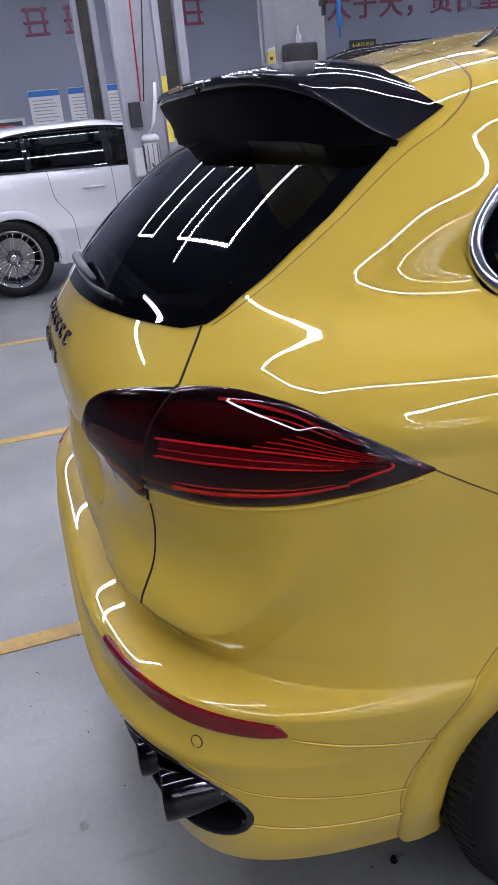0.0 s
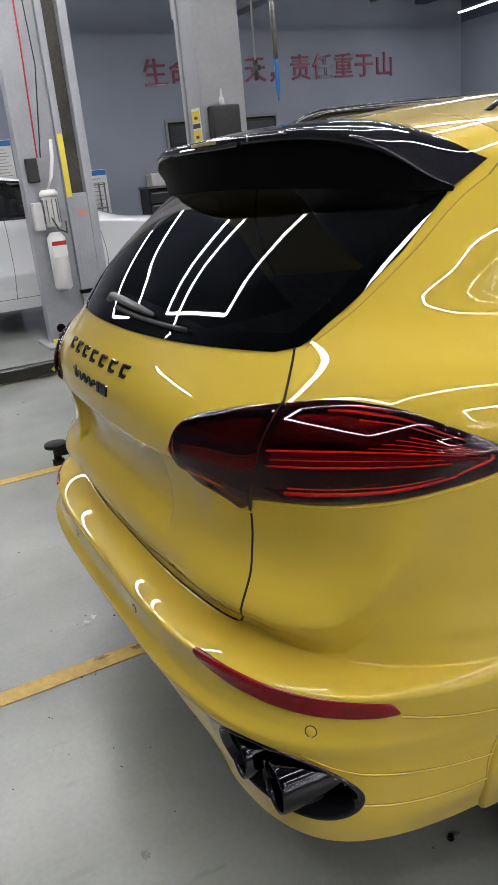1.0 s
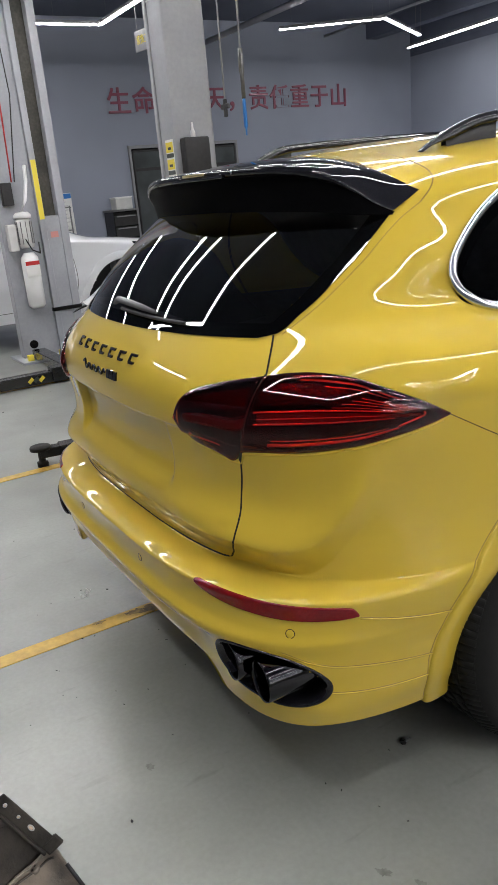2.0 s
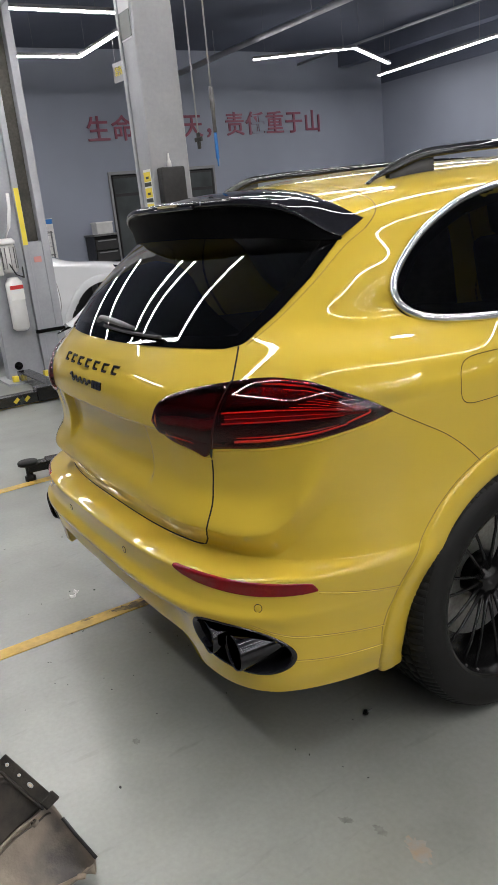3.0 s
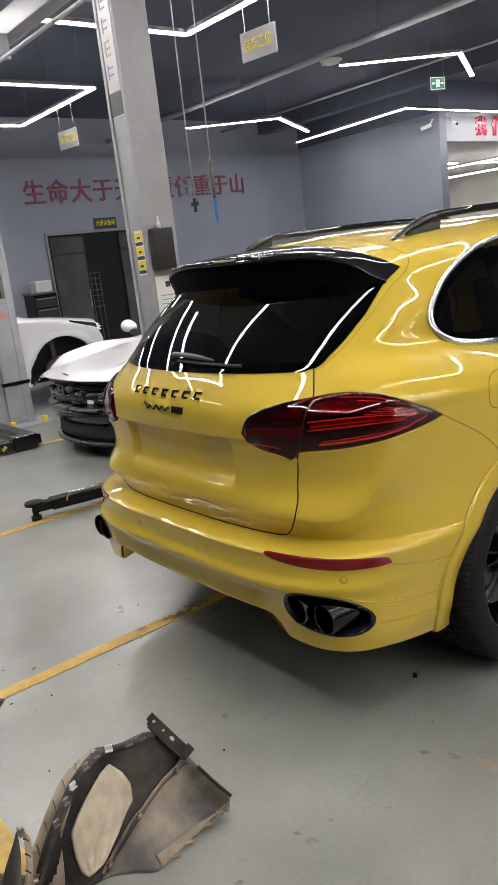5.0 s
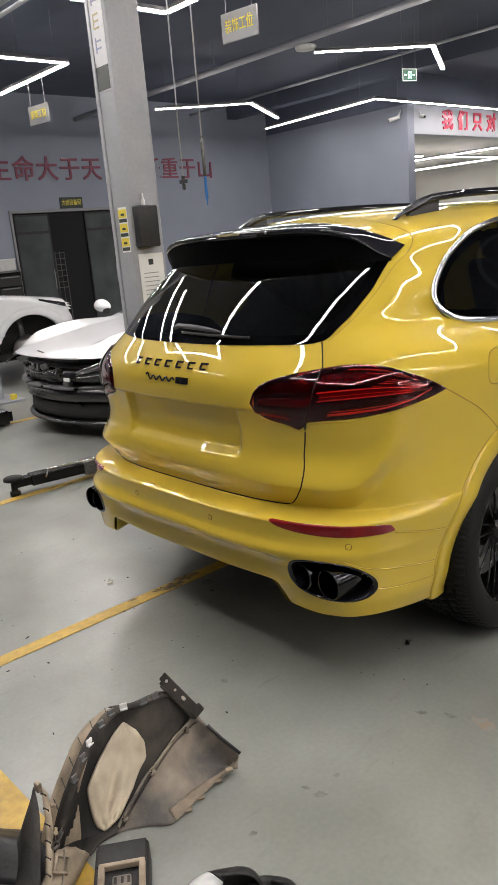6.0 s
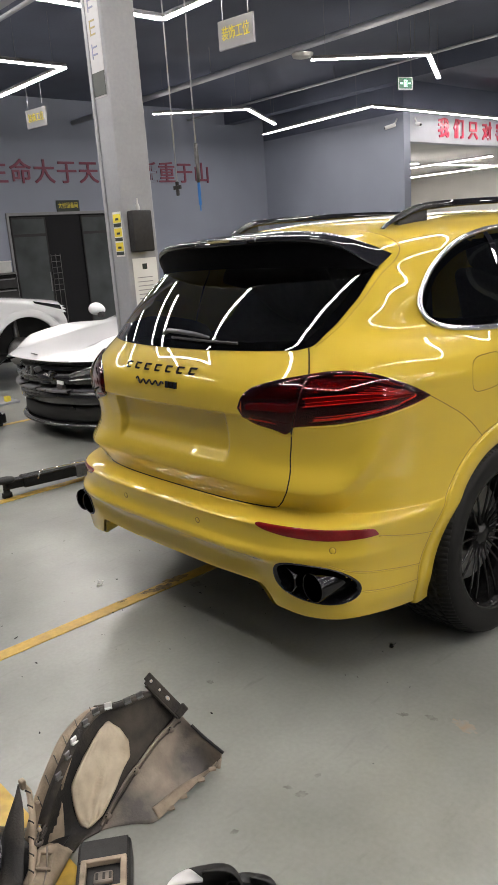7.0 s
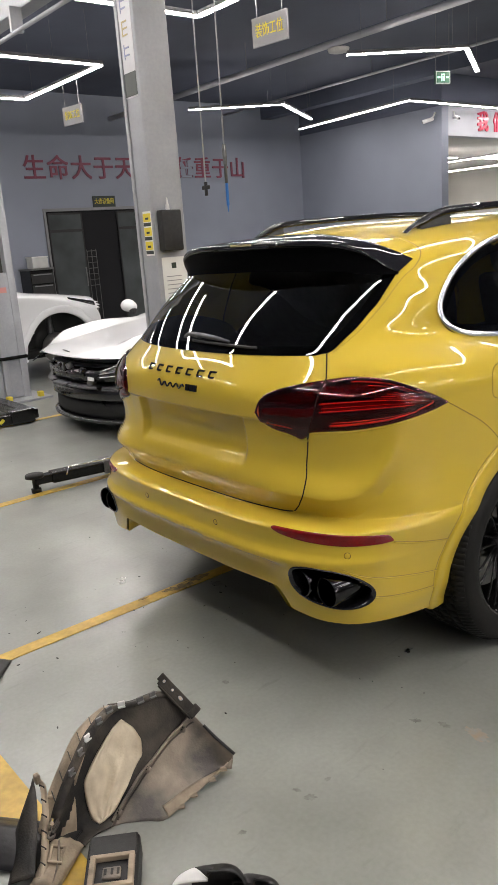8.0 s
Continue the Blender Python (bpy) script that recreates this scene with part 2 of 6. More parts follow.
# The estate car's shell as a stack of plan outlines: height, half width, squareness of the rear, rear end, start of the corner.
REAR = {
    "z": [.24, .3, .36, .39, .42, .45, .475, .495, .508, .52, .533, .547, .56, .58, .615, .63, .636, .6395, .643, .647, .651, .6535, .656, .664, .672, .69, .72, .745, .77, .8, .88, .96, 1.04, 1.09, 1.13, 1.17, 1.215, 1.26, 1.3, 1.38, 1.46, 1.53, 1.57, 1.6, 1.625, 1.645, 1.657, 1.662],
    "a": [.87, .885, .905, .909, .912, .916, .919, .924, .927, .929, .932, .935, .939, .944, .951, .952, .9514, .951, .9507, .9504, .9501, .9499, .9497, .949, .948, .946, .943, .94, .938, .936, .938, .947, .955, .957, .955, .945, .915, .865, .825, .775, .74, .71, .68, .63, .54, .4, .22, .06],
    "p": [6.5, 6.4, 6, 5.6, 5.2, 4.9, 4.633, 4.367, 4.247, 4.175, 4.11, 4.026, 3.946, 3.823, 3.667, 3.624, 3.6048, 3.57, 3.51, 3.43, 3.35, 3.29, 3.24, 3.19, 3.16, 3.12, 3.09, 3.05, 3, 3, 3, 3, 2.9, 2.7, 2.5, 2.35, 2.25, 2.4, 2.7, 3.2, 3.8, 4.6, 4.2, 3.6, 3, 2.5, 2.2, 2],
    "r": [.08, .066, .054, .044, .034, .022, .013, .004, -.003, -.01, -.0115, -.004, .004, .0065, .004, .0008, .0055, .0125, .023, .042, .0705, .088, .097, .097, .096, .095, .088, .083, .079, .077, .078, .066, .055, .056, .08, .105, .14, .18, .23, .345, .475, .6, .68, .76, .87, 1.02, 1.3, 1.7],
    "c": [.8, .82, .85, .85, .85, .85, .85, .85, .85, .85, .85, .85, .85, .85, .85, .85, .85, .85, .85, .85, .85, .85, .85, .85, .85, .85, .85, .85, .85, .85, .85, .85, .85, .85, .86, .88, .92, .97, 1.02, 1.12, 1.25, 1.37, 1.45, 1.52, 1.62, 1.72, 1.82, 1.9],
}


FINE_Z = np.linspace(.24, 1.662, 1423)


def faired(ys):
    """A column of the table on fine steps, smoothed above the bumper so that reflections run clean."""
    raw = monotone(REAR["z"], ys, FINE_Z)
    out = []
    for sigma in (1.3, 30):
        k = np.exp(-.5 * (np.arange(-math.ceil(4 * sigma), math.ceil(4 * sigma) + 1) / sigma) ** 2)
        k /= k.sum()
        n = len(k) // 2
        ends = np.concatenate([2 * raw[0] - raw[n:0:-1], raw, 2 * raw[-1] - raw[-2:-n - 2:-1]])
        out.append(np.convolve(ends, k, "valid"))
    w = smooth(.78, .86, FINE_Z) * (1 - smooth(1.59, 1.63, FINE_Z))
    return out[0] * (1 - w) + out[1] * w


FAIR = {k: faired(REAR[k]) for k in "aprc"}


def level(z):
    return [np.interp(z, FINE_Z, FAIR[k]) for k in "aprc"]


AXLE, BASE, HUB = 0.99, 2.895, 0.375


def hips(x, y, z):
    """The swell of the flanks over the wheels."""
    z = np.asarray(z, float)
    return sum(0.014 * np.exp(-((y - cy) / .42) ** 2) * np.exp(-((z - .82) / .16) ** 2) for cy in (AXLE, AXLE + BASE)) * smooth(.8, .93, x)


# The pressed hollow between the rear pillar and the shoulder: soft swells in millimetres over (y, z), which turn the paint's gloss.
PILLAR_Y, PILLAR_Z = [.30, .42, .54, .66, .80, .96], [1.08, 1.13, 1.18, 1.23, 1.28, 1.34, 1.41]
PILLAR = [
    [-34.8, 32.8, 14.3, 18.5, -12.9, 3.5],
    [44.2, -56.5, 0.8, -55.9, 35.8, -11.4],
    [-17.5, 66.0, 12.6, 67.0, -60.6, 8.4],
    [-4.4, -11.9, -62.6, -53.5, 4.3, -4.7],
    [30.8, -39.2, 84.2, -45.6, -20.5, -2.2],
    [-16.0, 20.6, -63.6, 53.6, -22.3, -4.9],
    [5.4, -9.0, 14.5, -15.3, 2.6, -2.9],
]


def pillar(y, z):
    win = smooth(.22, .36, y) * (1 - smooth(1.0, 1.35, y)) * smooth(1.05, 1.11, z) * (1 - smooth(1.44, 1.54, z))
    out = np.zeros(np.shape(y))
    for zc, row in zip(PILLAR_Z, PILLAR):
        ez = np.exp(-((z - zc) / .075) ** 2)
        for yc, mm in zip(PILLAR_Y, row):
            out += mm * .001 * ez * np.exp(-((y - yc) / .17) ** 2)
    return win * out


def pressed(g, n):
    """The shell's normals with the pressed hollow worked in."""
    y, z, e = g[..., 1], g[..., 2], .002
    fy, fz = (pillar(y + e, z) - pillar(y - e, z)) / (2 * e), (pillar(y, z + e) - pillar(y, z - e)) / (2 * e)
    w = smooth(.42, .56, g[..., 0]) * n[..., 0]
    n = n - np.stack([0 * w, w * fy, w * fz], -1)
    # The roof's panel is flatter than the stack of outlines.
    top = (.6 * smooth(1.585, 1.62, z) * (1 - smooth(.48, .66, np.abs(g[..., 0]))) * (1 - smooth(1.6, 2.0, y)))[..., None]
    n = n * (1 - top) + top * np.array((0, -.14, .99)) * np.sign(n[..., 2:] + 1e-9)
    return n / (np.linalg.norm(n, axis=-1, keepdims=True) + 1e-12)


def rear(f, z):
    """The shell's rear quarter: f runs from 0 at the middle of the tail to 1 at the flank."""
    a, p, r, c = level(z)
    al = np.asarray(f, float) * math.pi / 2
    sa, ca = np.abs(np.sin(al)), np.abs(np.cos(al))
    rad = (sa**p + ca**p) ** (-1 / p)
    x, y = a * rad * np.sin(al), c - (c - r) * rad * ca
    nx, ny = np.abs(x / a) ** (p - 1) / a, np.abs((c - y) / (c - r)) ** (p - 1) / (c - r)
    push = lip(x, y, z) / np.hypot(nx, ny)
    x = x + hips(x, y, z)
    return np.stack([x + .8 * push * nx * np.sign(x), y + dents(x, y, z) - push * ny, np.broadcast_to(z, np.shape(x))], -1)


def lip(x, y, z):
    """The crisp lip over the bumper: soft above its edge, straight below, sweeping up and dying out round the corner."""
    ax = np.abs(x)
    edge = monotone([.0, .60, .68, .75, .79, .82, .86, .95], [.746, .745, .738, .745, .780, .835, .90, .95], ax)
    size = (.024 + .030 * smooth(.30, .60, ax)) * (1 - .35 * smooth(.70, .80, ax) - .65 * smooth(.80, .885, ax)) * (1 - smooth(.45, .6, y))
    return size * np.where(z > edge, np.exp(-((z - edge) / .064) ** 2), np.clip(1 - (edge - z) / .080, 0, 1))


def dents(x, y, z):
    """The plate's recess and the undercut below the bumper's middle."""
    ax = np.abs(x)
    sill = 0.010 * (1 - smooth(.990, 1.0, z)) * smooth(.80, .93, z) * (1 - smooth(.44, .54, ax)) * (1 - smooth(.3, .4, y))
    plate = sill + 0.026 * (1 - smooth(.325, .362, ax)) * smooth(.800, .858, z) * (1 - smooth(.988, 1.0, z)) * (1 - smooth(.3, .4, y))
    under = (.024 * smooth(.39, .47, z) + .005) * (1 - smooth(.490, .516, z)) * (1 - smooth(.45, .64, ax)) * (1 - smooth(.3, .4, y))
    return plate + under



# The same for the nose.
NOSE = {
    "z": [.24, .45, .70, .80, .88, .96, 1.04, 1.09, 1.215, 1.30, 1.46, 1.57, 1.625, 1.662],
    "f": [4.70, 4.80, 4.79, 4.74, 4.62, 4.35, 3.85, 3.45, 3.13, 2.98, 2.70, 2.45, 2.2, 1.95],
    "c": [3.85, 3.9, 3.9, 3.88, 3.8, 3.6, 3.2, 2.75, 2.5, 2.4, 2.2, 2.05, 1.95, 1.92],
}


def flank(y, z):
    """The half width of the shell at a place along the flank."""
    a, p, r, c = level(z)
    y = np.asarray(y, float)
    t = np.clip((c - y) / (c - r), 0, 1)
    f, cf = monotone(NOSE["z"], NOSE["f"], z), monotone(NOSE["z"], NOSE["c"], z)
    u = np.clip((y - cf) / (f - cf), 0, 1)
    x = np.where(y < c, a * (1 - t**p) ** (1 / p), a * (1 - u**2.8) ** (1 / 2.8))
    return x + hips(x, y, z)


def skirt(x, y):
    """The height of the shell's lower edge."""
    ax = np.abs(x)
    low = .388 + .010 * smooth(.2, .48, ax) - .078 * smooth(.50, .575, ax) - .012 * smooth(.55, .7, ax)
    side = low + (.275 - low) * smooth(.20, .52, y)
    return side + (.26 - side) * smooth(1.4, 1.6, y)


def shell_grid(fine):
    """Places over the right half of the shell, bottom to top and tail to nose."""
    parts = [(.24, .47, 14), (.47, .54, 14), (.54, .58, 8), (.58, .628, 8), (.628, .644, 9), (.644, .660, 14), (.660, .79, 36), (.79, .93, 9), (.93, 1.15, 44), (1.15, 1.26, 10), (1.26, 1.6, 24), (1.6, 1.662, 12)]
    zs = np.unique(np.concatenate([np.linspace(a, b, max(3, int(n * fine)) + 1) for a, b, n in parts]).round(5))
    nr, ns, nf = int(210 * fine), int(130 * fine), int(44 * fine)
    fr = np.linspace(0, 1, nr)
    rows = []
    for z in zs:
        g0 = rear(fr, np.full(nr, z))
        c = float(level(z)[3])
        cf, f = float(monotone(NOSE["z"], NOSE["c"], z)), float(monotone(NOSE["z"], NOSE["f"], z))
        a = float(level(z)[0])
        ys = np.linspace(c, cf, ns + 1)[1:]
        g1 = np.stack([np.full(ns, a), ys, np.full(ns, z)], -1)
        al = np.linspace(0, math.pi / 2, nf + 1)[1:]
        rad = (np.sin(al) ** 2.8 + np.cos(al) ** 2.8) ** (-1 / 2.8)
        g2 = np.stack([a * rad * np.cos(al), cf + (f - cf) * rad * np.sin(al), np.full(nf, z)], -1)
        rows.append(np.concatenate([g0, g1, g2]))
    g = np.array(rows)
    # Slide the lowest rows along the shell to the wavy lower edge.
    for i, z in enumerate(zs):
        if z < .49:
            zb = skirt(g[i, :, 0], g[i, :, 1])
            z2 = zb + (z - .24) * (.49 - zb) / (.49 - .24)
            r0 = rear(fr, z2[:nr])
            g[i, :nr] = r0
            g[i, nr:, 2] = z2[nr:]
            g[i, nr:nr + ns, 0] = level(z2[nr:nr + ns])[0]
    g[:, nr:, 0] += hips(g[:, nr:, 0], g[:, nr:, 1], g[:, nr:, 2])
    return g


def grid_normals(g):
    du, dv = np.gradient(g, axis=1), np.gradient(g, axis=0)
    n = np.cross(du, dv)
    n /= np.linalg.norm(n, axis=-1, keepdims=True) + 1e-12
    return n


def inside_lamp(x, y, z, m):
    """Whether a place lies within the rear lamp's opening, drawn in by m."""
    a, p, r, c = level(z)
    f = np.arctan2(np.abs(x) / a, (c - y) / (c - r)) * 2 / math.pi
    top, low = lamp_top(f), np.where(f > .407, lamp_low(f + .0175 * np.clip((.48 - f) / .055, 0, 1)), lamp_low(f))
    return (f > .293) & (f < .735) & (z < top - m) & (z > low + m) & (y < c)


def lamp_top(f):
    return monotone([.284, .290, .300, .315, .362, .442, .508, .575, .645, .700, .742], [1.03, 1.060, 1.080, 1.094, 1.115, 1.137, 1.142, 1.132, 1.102, 1.070, 1.038], f)


def lamp_low(f):
    return monotone([.284, .292, .306, .36, .398, .412, .432, .508, .58, .65, .70, .742], [1.02, .994, .976, .956, .939, .945, .966, .975, .987, 1.005, 1.02, 1.036], f)


PANE_Z = [1.206, 1.212, 1.25, 1.289, 1.33, 1.372, 1.442, 1.49, 1.53]
PANE_F = [.405, .433, .468, .496, .512, .523, .521, .50, .40]
SIDE_Y = [.648, .662, .725, .855, 1.07, 1.37, 1.9, 2.5, 2.85, 3.05]
SIDE_TOP = [1.275, 1.31, 1.372, 1.462, 1.535, 1.565, 1.57, 1.50, 1.36, 1.22]
SIDE_LOW = [1.265, 1.248, 1.232, 1.218, 1.206, 1.20, 1.19, 1.175, 1.17, 1.165]


def arch_grow(al):
    """How much wider the wheel opening gets towards its lower rear end."""
    return 1 + .085 * smooth(math.radians(148), math.radians(186), al) * (1 - smooth(math.radians(230), math.radians(250), al))


def classify(x, y, z, front_axle, front_size):
    """Which panel each place of the shell belongs to."""
    ax = np.abs(x)
    a, p, r, c = level(z)
    f = np.where(y < c, np.arctan2(ax / a, (c - y) / (c - r)) * 2 / math.pi, 1.0)
    k = np.full(x.shape, "door", dtype=object)
    k[y > 3.35] = "front_fender"
    k[(z > .9) & (y > 3.0) & (ax < .74)] = "hood"
    k[(y > 4.25) & (z < .86)] = "front_bumper"
    k[(z > 1.565) & (y > .7)] = "roof"
    k[(y < 1.62) & (z > .2) & (z <= 1.565)] = "quarter_panel"
    tip = monotone([.2, .5, .62, .87], [1.03, 1.03, .97, .79], y)
    k[(y < .9) & (z < tip) & (f > .39)] = "bumper"
    k[(y < .5) & (z < .659)] = "bumper"
    gate_f = monotone([.659, .68, .715, .755, .79, .94, 1.137, 1.212, 1.3, 1.6], [.345, .361, .382, .400, .403, .405, .442, .433, .50, .50], z)
    k[(y < c) & (f < gate_f) & (z > .659) & (y < .85)] = "tailgate"
    k[(z < .36) & (y > 1.5) & (y < 3.3)] = "sill"
    # Openings: the wheels, the exhausts, the lamps and the panes.
    for cy, size in ((AXLE, 1), (front_axle, front_size)):
        al = np.arctan2(z - HUB, y - cy) % (2 * math.pi)
        k[((y - cy) ** 2 + (z - HUB) ** 2 < (.415 * size * arch_grow(al)) ** 2) & (ax > .5)] = ""
    out = np.where(f > .462, .0935, .080)
    k[(np.abs((f - .462) / out) ** np.where(f > .462, 1.9, 2.5) + np.abs((z - .440 + .0165 * (f - .462) / .083) / .0700) ** np.where(f > .462, 1.9, 2.5) < 1) & (y < .3)] = ""
    k[inside_lamp(x, y, z, .0035)] = ""
    k[(z > 1.225) & (z < 1.505) & (f < monotone(PANE_Z, PANE_F, z) - .03) & (y < .72)] = ""
    k[(y > .68) & (y < 3.0) & (z < monotone(SIDE_Y, SIDE_TOP, y) - .02) & (z > monotone(SIDE_Y, SIDE_LOW, y) + .02) & (ax > .45)] = ""
    front = (y > 2.2) & (ax < .62) & (z > 1.12) & (z < 1.53)
    k[front] = ""
    return k


def shell(thing, paint, fine=1.0, skip=(), cut=9.0, front_axle=AXLE + BASE, front_size=1.0):
    """The painted panels of a car, split along their joints."""
    g = shell_grid(fine)
    n = pressed(g, grid_normals(g))
    rows, cols = g.shape[:2]
    left, nl = g * (-1, 1, 1), n * (-1, 1, 1)
    V = np.concatenate([g.reshape(-1, 3), left.reshape(-1, 3)])
    N = np.concatenate([n.reshape(-1, 3), nl.reshape(-1, 3)])
    idx = np.arange(rows * cols).reshape(rows, cols)
    q = np.stack([idx[:-1, :-1], idx[:-1, 1:], idx[1:, 1:], idx[1:, :-1]], -1).reshape(-1, 4)
    Q = np.concatenate([q, q[:, ::-1] + rows * cols])
    mid = V[Q].mean(1)
    kinds = classify(mid[:, 0], mid[:, 1], mid[:, 2], front_axle, front_size)
    kinds[mid[:, 1] > cut] = ""
    sided = {"quarter_panel", "front_fender", "door", "sill"}
    for kind in sorted(set(kinds) - {""}):
        if kind in skip:
            continue
        for hand in ((1, -1) if kind in sided else (0,)):
            pick = (kinds == kind) & ((np.sign(mid[:, 0]) == hand) | (hand == 0))
            if not pick.any():
                continue
            faces = Q[pick]
            used, inv = np.unique(faces, return_inverse=True)
            me = bpy.data.meshes.new(kind)
            me.from_pydata(V[used].tolist(), [], inv.reshape(-1, 4).tolist())
            link(kind, me, paint, thing)
            me.normals_split_custom_set_from_vertices(N[used].tolist())


def on_shell(f, z, lift=0.0, hand=1):
    """Places on the tail by f and height, lifted along the normal."""
    f, z = np.broadcast_arrays(np.asarray(f, float), np.asarray(z, float))
    e = 2e-3
    p = rear(f, z)
    du, dv = rear(f + e, z) - rear(f - e, z), rear(f, z + e) - rear(f, z - e)
    n = np.cross(du, dv)
    n /= np.linalg.norm(n, axis=-1, keepdims=True) + 1e-12
    q = p + n * np.asarray(lift)[..., None]
    return q * (hand, 1, 1)


def on_flank(y, z, lift=0.0, hand=1):
    y, z = np.broadcast_arrays(np.asarray(y, float), np.asarray(z, float))
    e = 2e-3

    def at(yy, zz):
        return np.stack([flank(yy, zz), yy, zz], -1)
    p = at(y, z)
    n = np.cross(at(y + e, z) - at(y - e, z), at(y, z + e) - at(y, z - e))
    n /= np.linalg.norm(n, axis=-1, keepdims=True) + 1e-12
    q = p + n * np.asarray(lift)[..., None]
    return q * (hand, 1, 1)


def tail_y(x, z):
    """Where the tail's surface lies at a given width and height."""
    a, p, r, c = level(z)
    return c - (c - r) * (1 - np.clip(np.abs(x) / a, 0, .9999) ** p) ** (1 / p)


def outward(bm, hand):
    if hand < 0:
        bmesh.ops.reverse_faces(bm, faces=bm.faces[:])
    return bm


def strip_on(place, pts, width, lift, hand=1, steps=12):
    """A thin band along a line on the shell. pts: two-number places; place: on_shell or on_flank."""
    pts = np.array(pts, float)
    t = np.concatenate([[0], np.cumsum(np.linalg.norm(np.diff(pts, axis=0), axis=1))])
    s = np.linspace(0, t[-1], steps * (len(pts) - 1) + 1)
    u, v = monotone(t, pts[:, 0], s), monotone(t, pts[:, 1], s)
    c = place(u, v, np.full(u.shape, lift), hand)
    d = np.gradient(c, axis=0)
    n = place(u, v, np.full(u.shape, lift + 0.01), hand) - c
    w = np.cross(d, n)
    w *= width / 2 / (np.linalg.norm(w, axis=-1, keepdims=True) + 1e-12)
    down = -n / np.linalg.norm(n, axis=-1, keepdims=True) * 0.004
    return outward(grid_bm(np.stack([c - w + down, c - w, c + w, c + w + down], 1)), -hand)


# ---- car parts ----
def wheel_mesh_parts():
    """Profiles for a wide low tyre and a ten-spoke alloy; the wheel's outer face looks along +x."""
    w = .145
    tyre = [(.268, -w + .02), (.30, -w + .004), (.335, -w), (.362, -w + .012), (.373, -w + .035), (.375, -.09), (.375, 0), (.375, .09),
            (.373, w - .035), (.362, w - .012), (.335, w), (.30, w - .004), (.277, w - .012), (.268, w - .02)]
    return tyre


def tyre_bm():
    bm = lathe(wheel_mesh_parts(), 72)
    # Circumferential grooves and raised shoulder blocks.
    extra = []
    for x in (-.065, -.022, .022, .065):
        extra.append(lathe([(.3745, x - .019), (.376, x - .017), (.376, x + .017), (.3745, x + .019)], 72))
    for x in (-.065, -.022, .022, .065):
        for i in range(66):
            b = box(-.0165, .0165, -.0150, .0150, -.004, .0028, .0012, 1)
            b = moved(moved(b, pose(0, 0, 0, 0, 0, 24 if x > 0 else -24)), pose(x, 0, .3765))
            extra.append(moved(b, pose(0, 0, 0, 360 * i / 66 + 60 * x)))
    for i in range(110):
        a = 2 * math.pi * i / 110
        for s in (-1, 1):
            b = box(-.022, .022, -.0088, .0088, -.005, .005, .0015, 1)
            b = moved(b, pose(s * .110, 0, .3683, 0, s * 22, 0))
            extra.append(moved(b, pose(0, 0, 0, math.degrees(a))))
    return merge(bm, *extra)


def spoke_bm():
    """One forked spoke from the hub to the rim."""
    out = []
    for s in (-1, 1):
        pts = [(.050, 0.012 * s, .045), (.068, .016 * s, .11), (.088, .023 * s, .19), (.098, .030 * s, .262)]
        out.append(tube(pts, [.008, .0052, .0043, .0056], 8, flat=1.0))
    return merge(*out)


def wheel(thing_parent, at, hand, rim="rim_black", name="wheel"):
    """wheel > tyre, rim, ten spokes, hub cap, brake disc and caliper."""
    w = part(name, tyre_bm(), "rubber", thing_parent, "wide black low-profile tyre", True)
    w.matrix_basis = pose(at[0] + hand * .012, at[1] - .046, at[2] + .011, 0, 0, 0 if hand > 0 else 180) @ Matrix.Diagonal((1.03, 1.03, 1.03, 1))
    barrel = lathe([(.268, .13), (.276, .134), (.281, .131), (.277, .120), (.262, .112), (.252, .09), (.247, .0), (.250, -.12), (.262, -.125)], 72)
    part("rim", barrel, rim, w, "", True)
    sp = bpy.data.meshes.new("spoke")
    bm = spoke_bm()
    bm.to_mesh(sp)
    bm.free()
    sp.materials.append(M[rim])
    sp.polygons.foreach_set("use_smooth", [True] * len(sp.polygons))
    for i in range(10):
        s = new("spoke", sp)
        s.parent = w
        s.matrix_basis = pose(0, 0, 0, i * 36)
    part("hub_cap", lathe([(0, .066), (.026, .066), (.032, .06), (.052, .05), (.062, .035), (.062, -.05), (0, -.05)], 40), rim, w, "", True)
    for i in range(20):
        a = 2 * math.pi * (i // 2) / 10 + (.113 if i % 2 else -.113)
        part("rim_bolt", moved(lathe([(0, .005), (.004, .005), (.0045, 0), (0, 0)], 8), pose(.108, -.262 * math.sin(a), .262 * math.cos(a))), "disc", w)
    part("brake_disc", lathe([(.08, .0), (.195, .0), (.195, -.034), (.08, -.034)], 48), "disc", w, "bare steel brake disc")
    cal = moved(box(-.05, .03, -.055, .055, .15, .215, .012), pose(0, 0, 0, 60 if hand > 0 else -60))
    part("brake_caliper", cal, "caliper" if rim == "rim_silver" else "rim_black", w)
    return w


def arch_liner(thing, cy, hand, size=1.0):
    """The dark tub over a wheel."""
    al = np.linspace(math.radians(-5), math.radians(178), 40)
    g = []
    for x, r in ((.93, .413), (.90, .425), (.60, .43), (.58, .12)):
        g.append([(hand * x, cy + size * r * math.cos(t), HUB + size * r * math.sin(t)) for t in al])
    part("wheel_arch_liner", grid_bm(np.array(g)), "under", thing, "matt black wheel-arch liner", True)


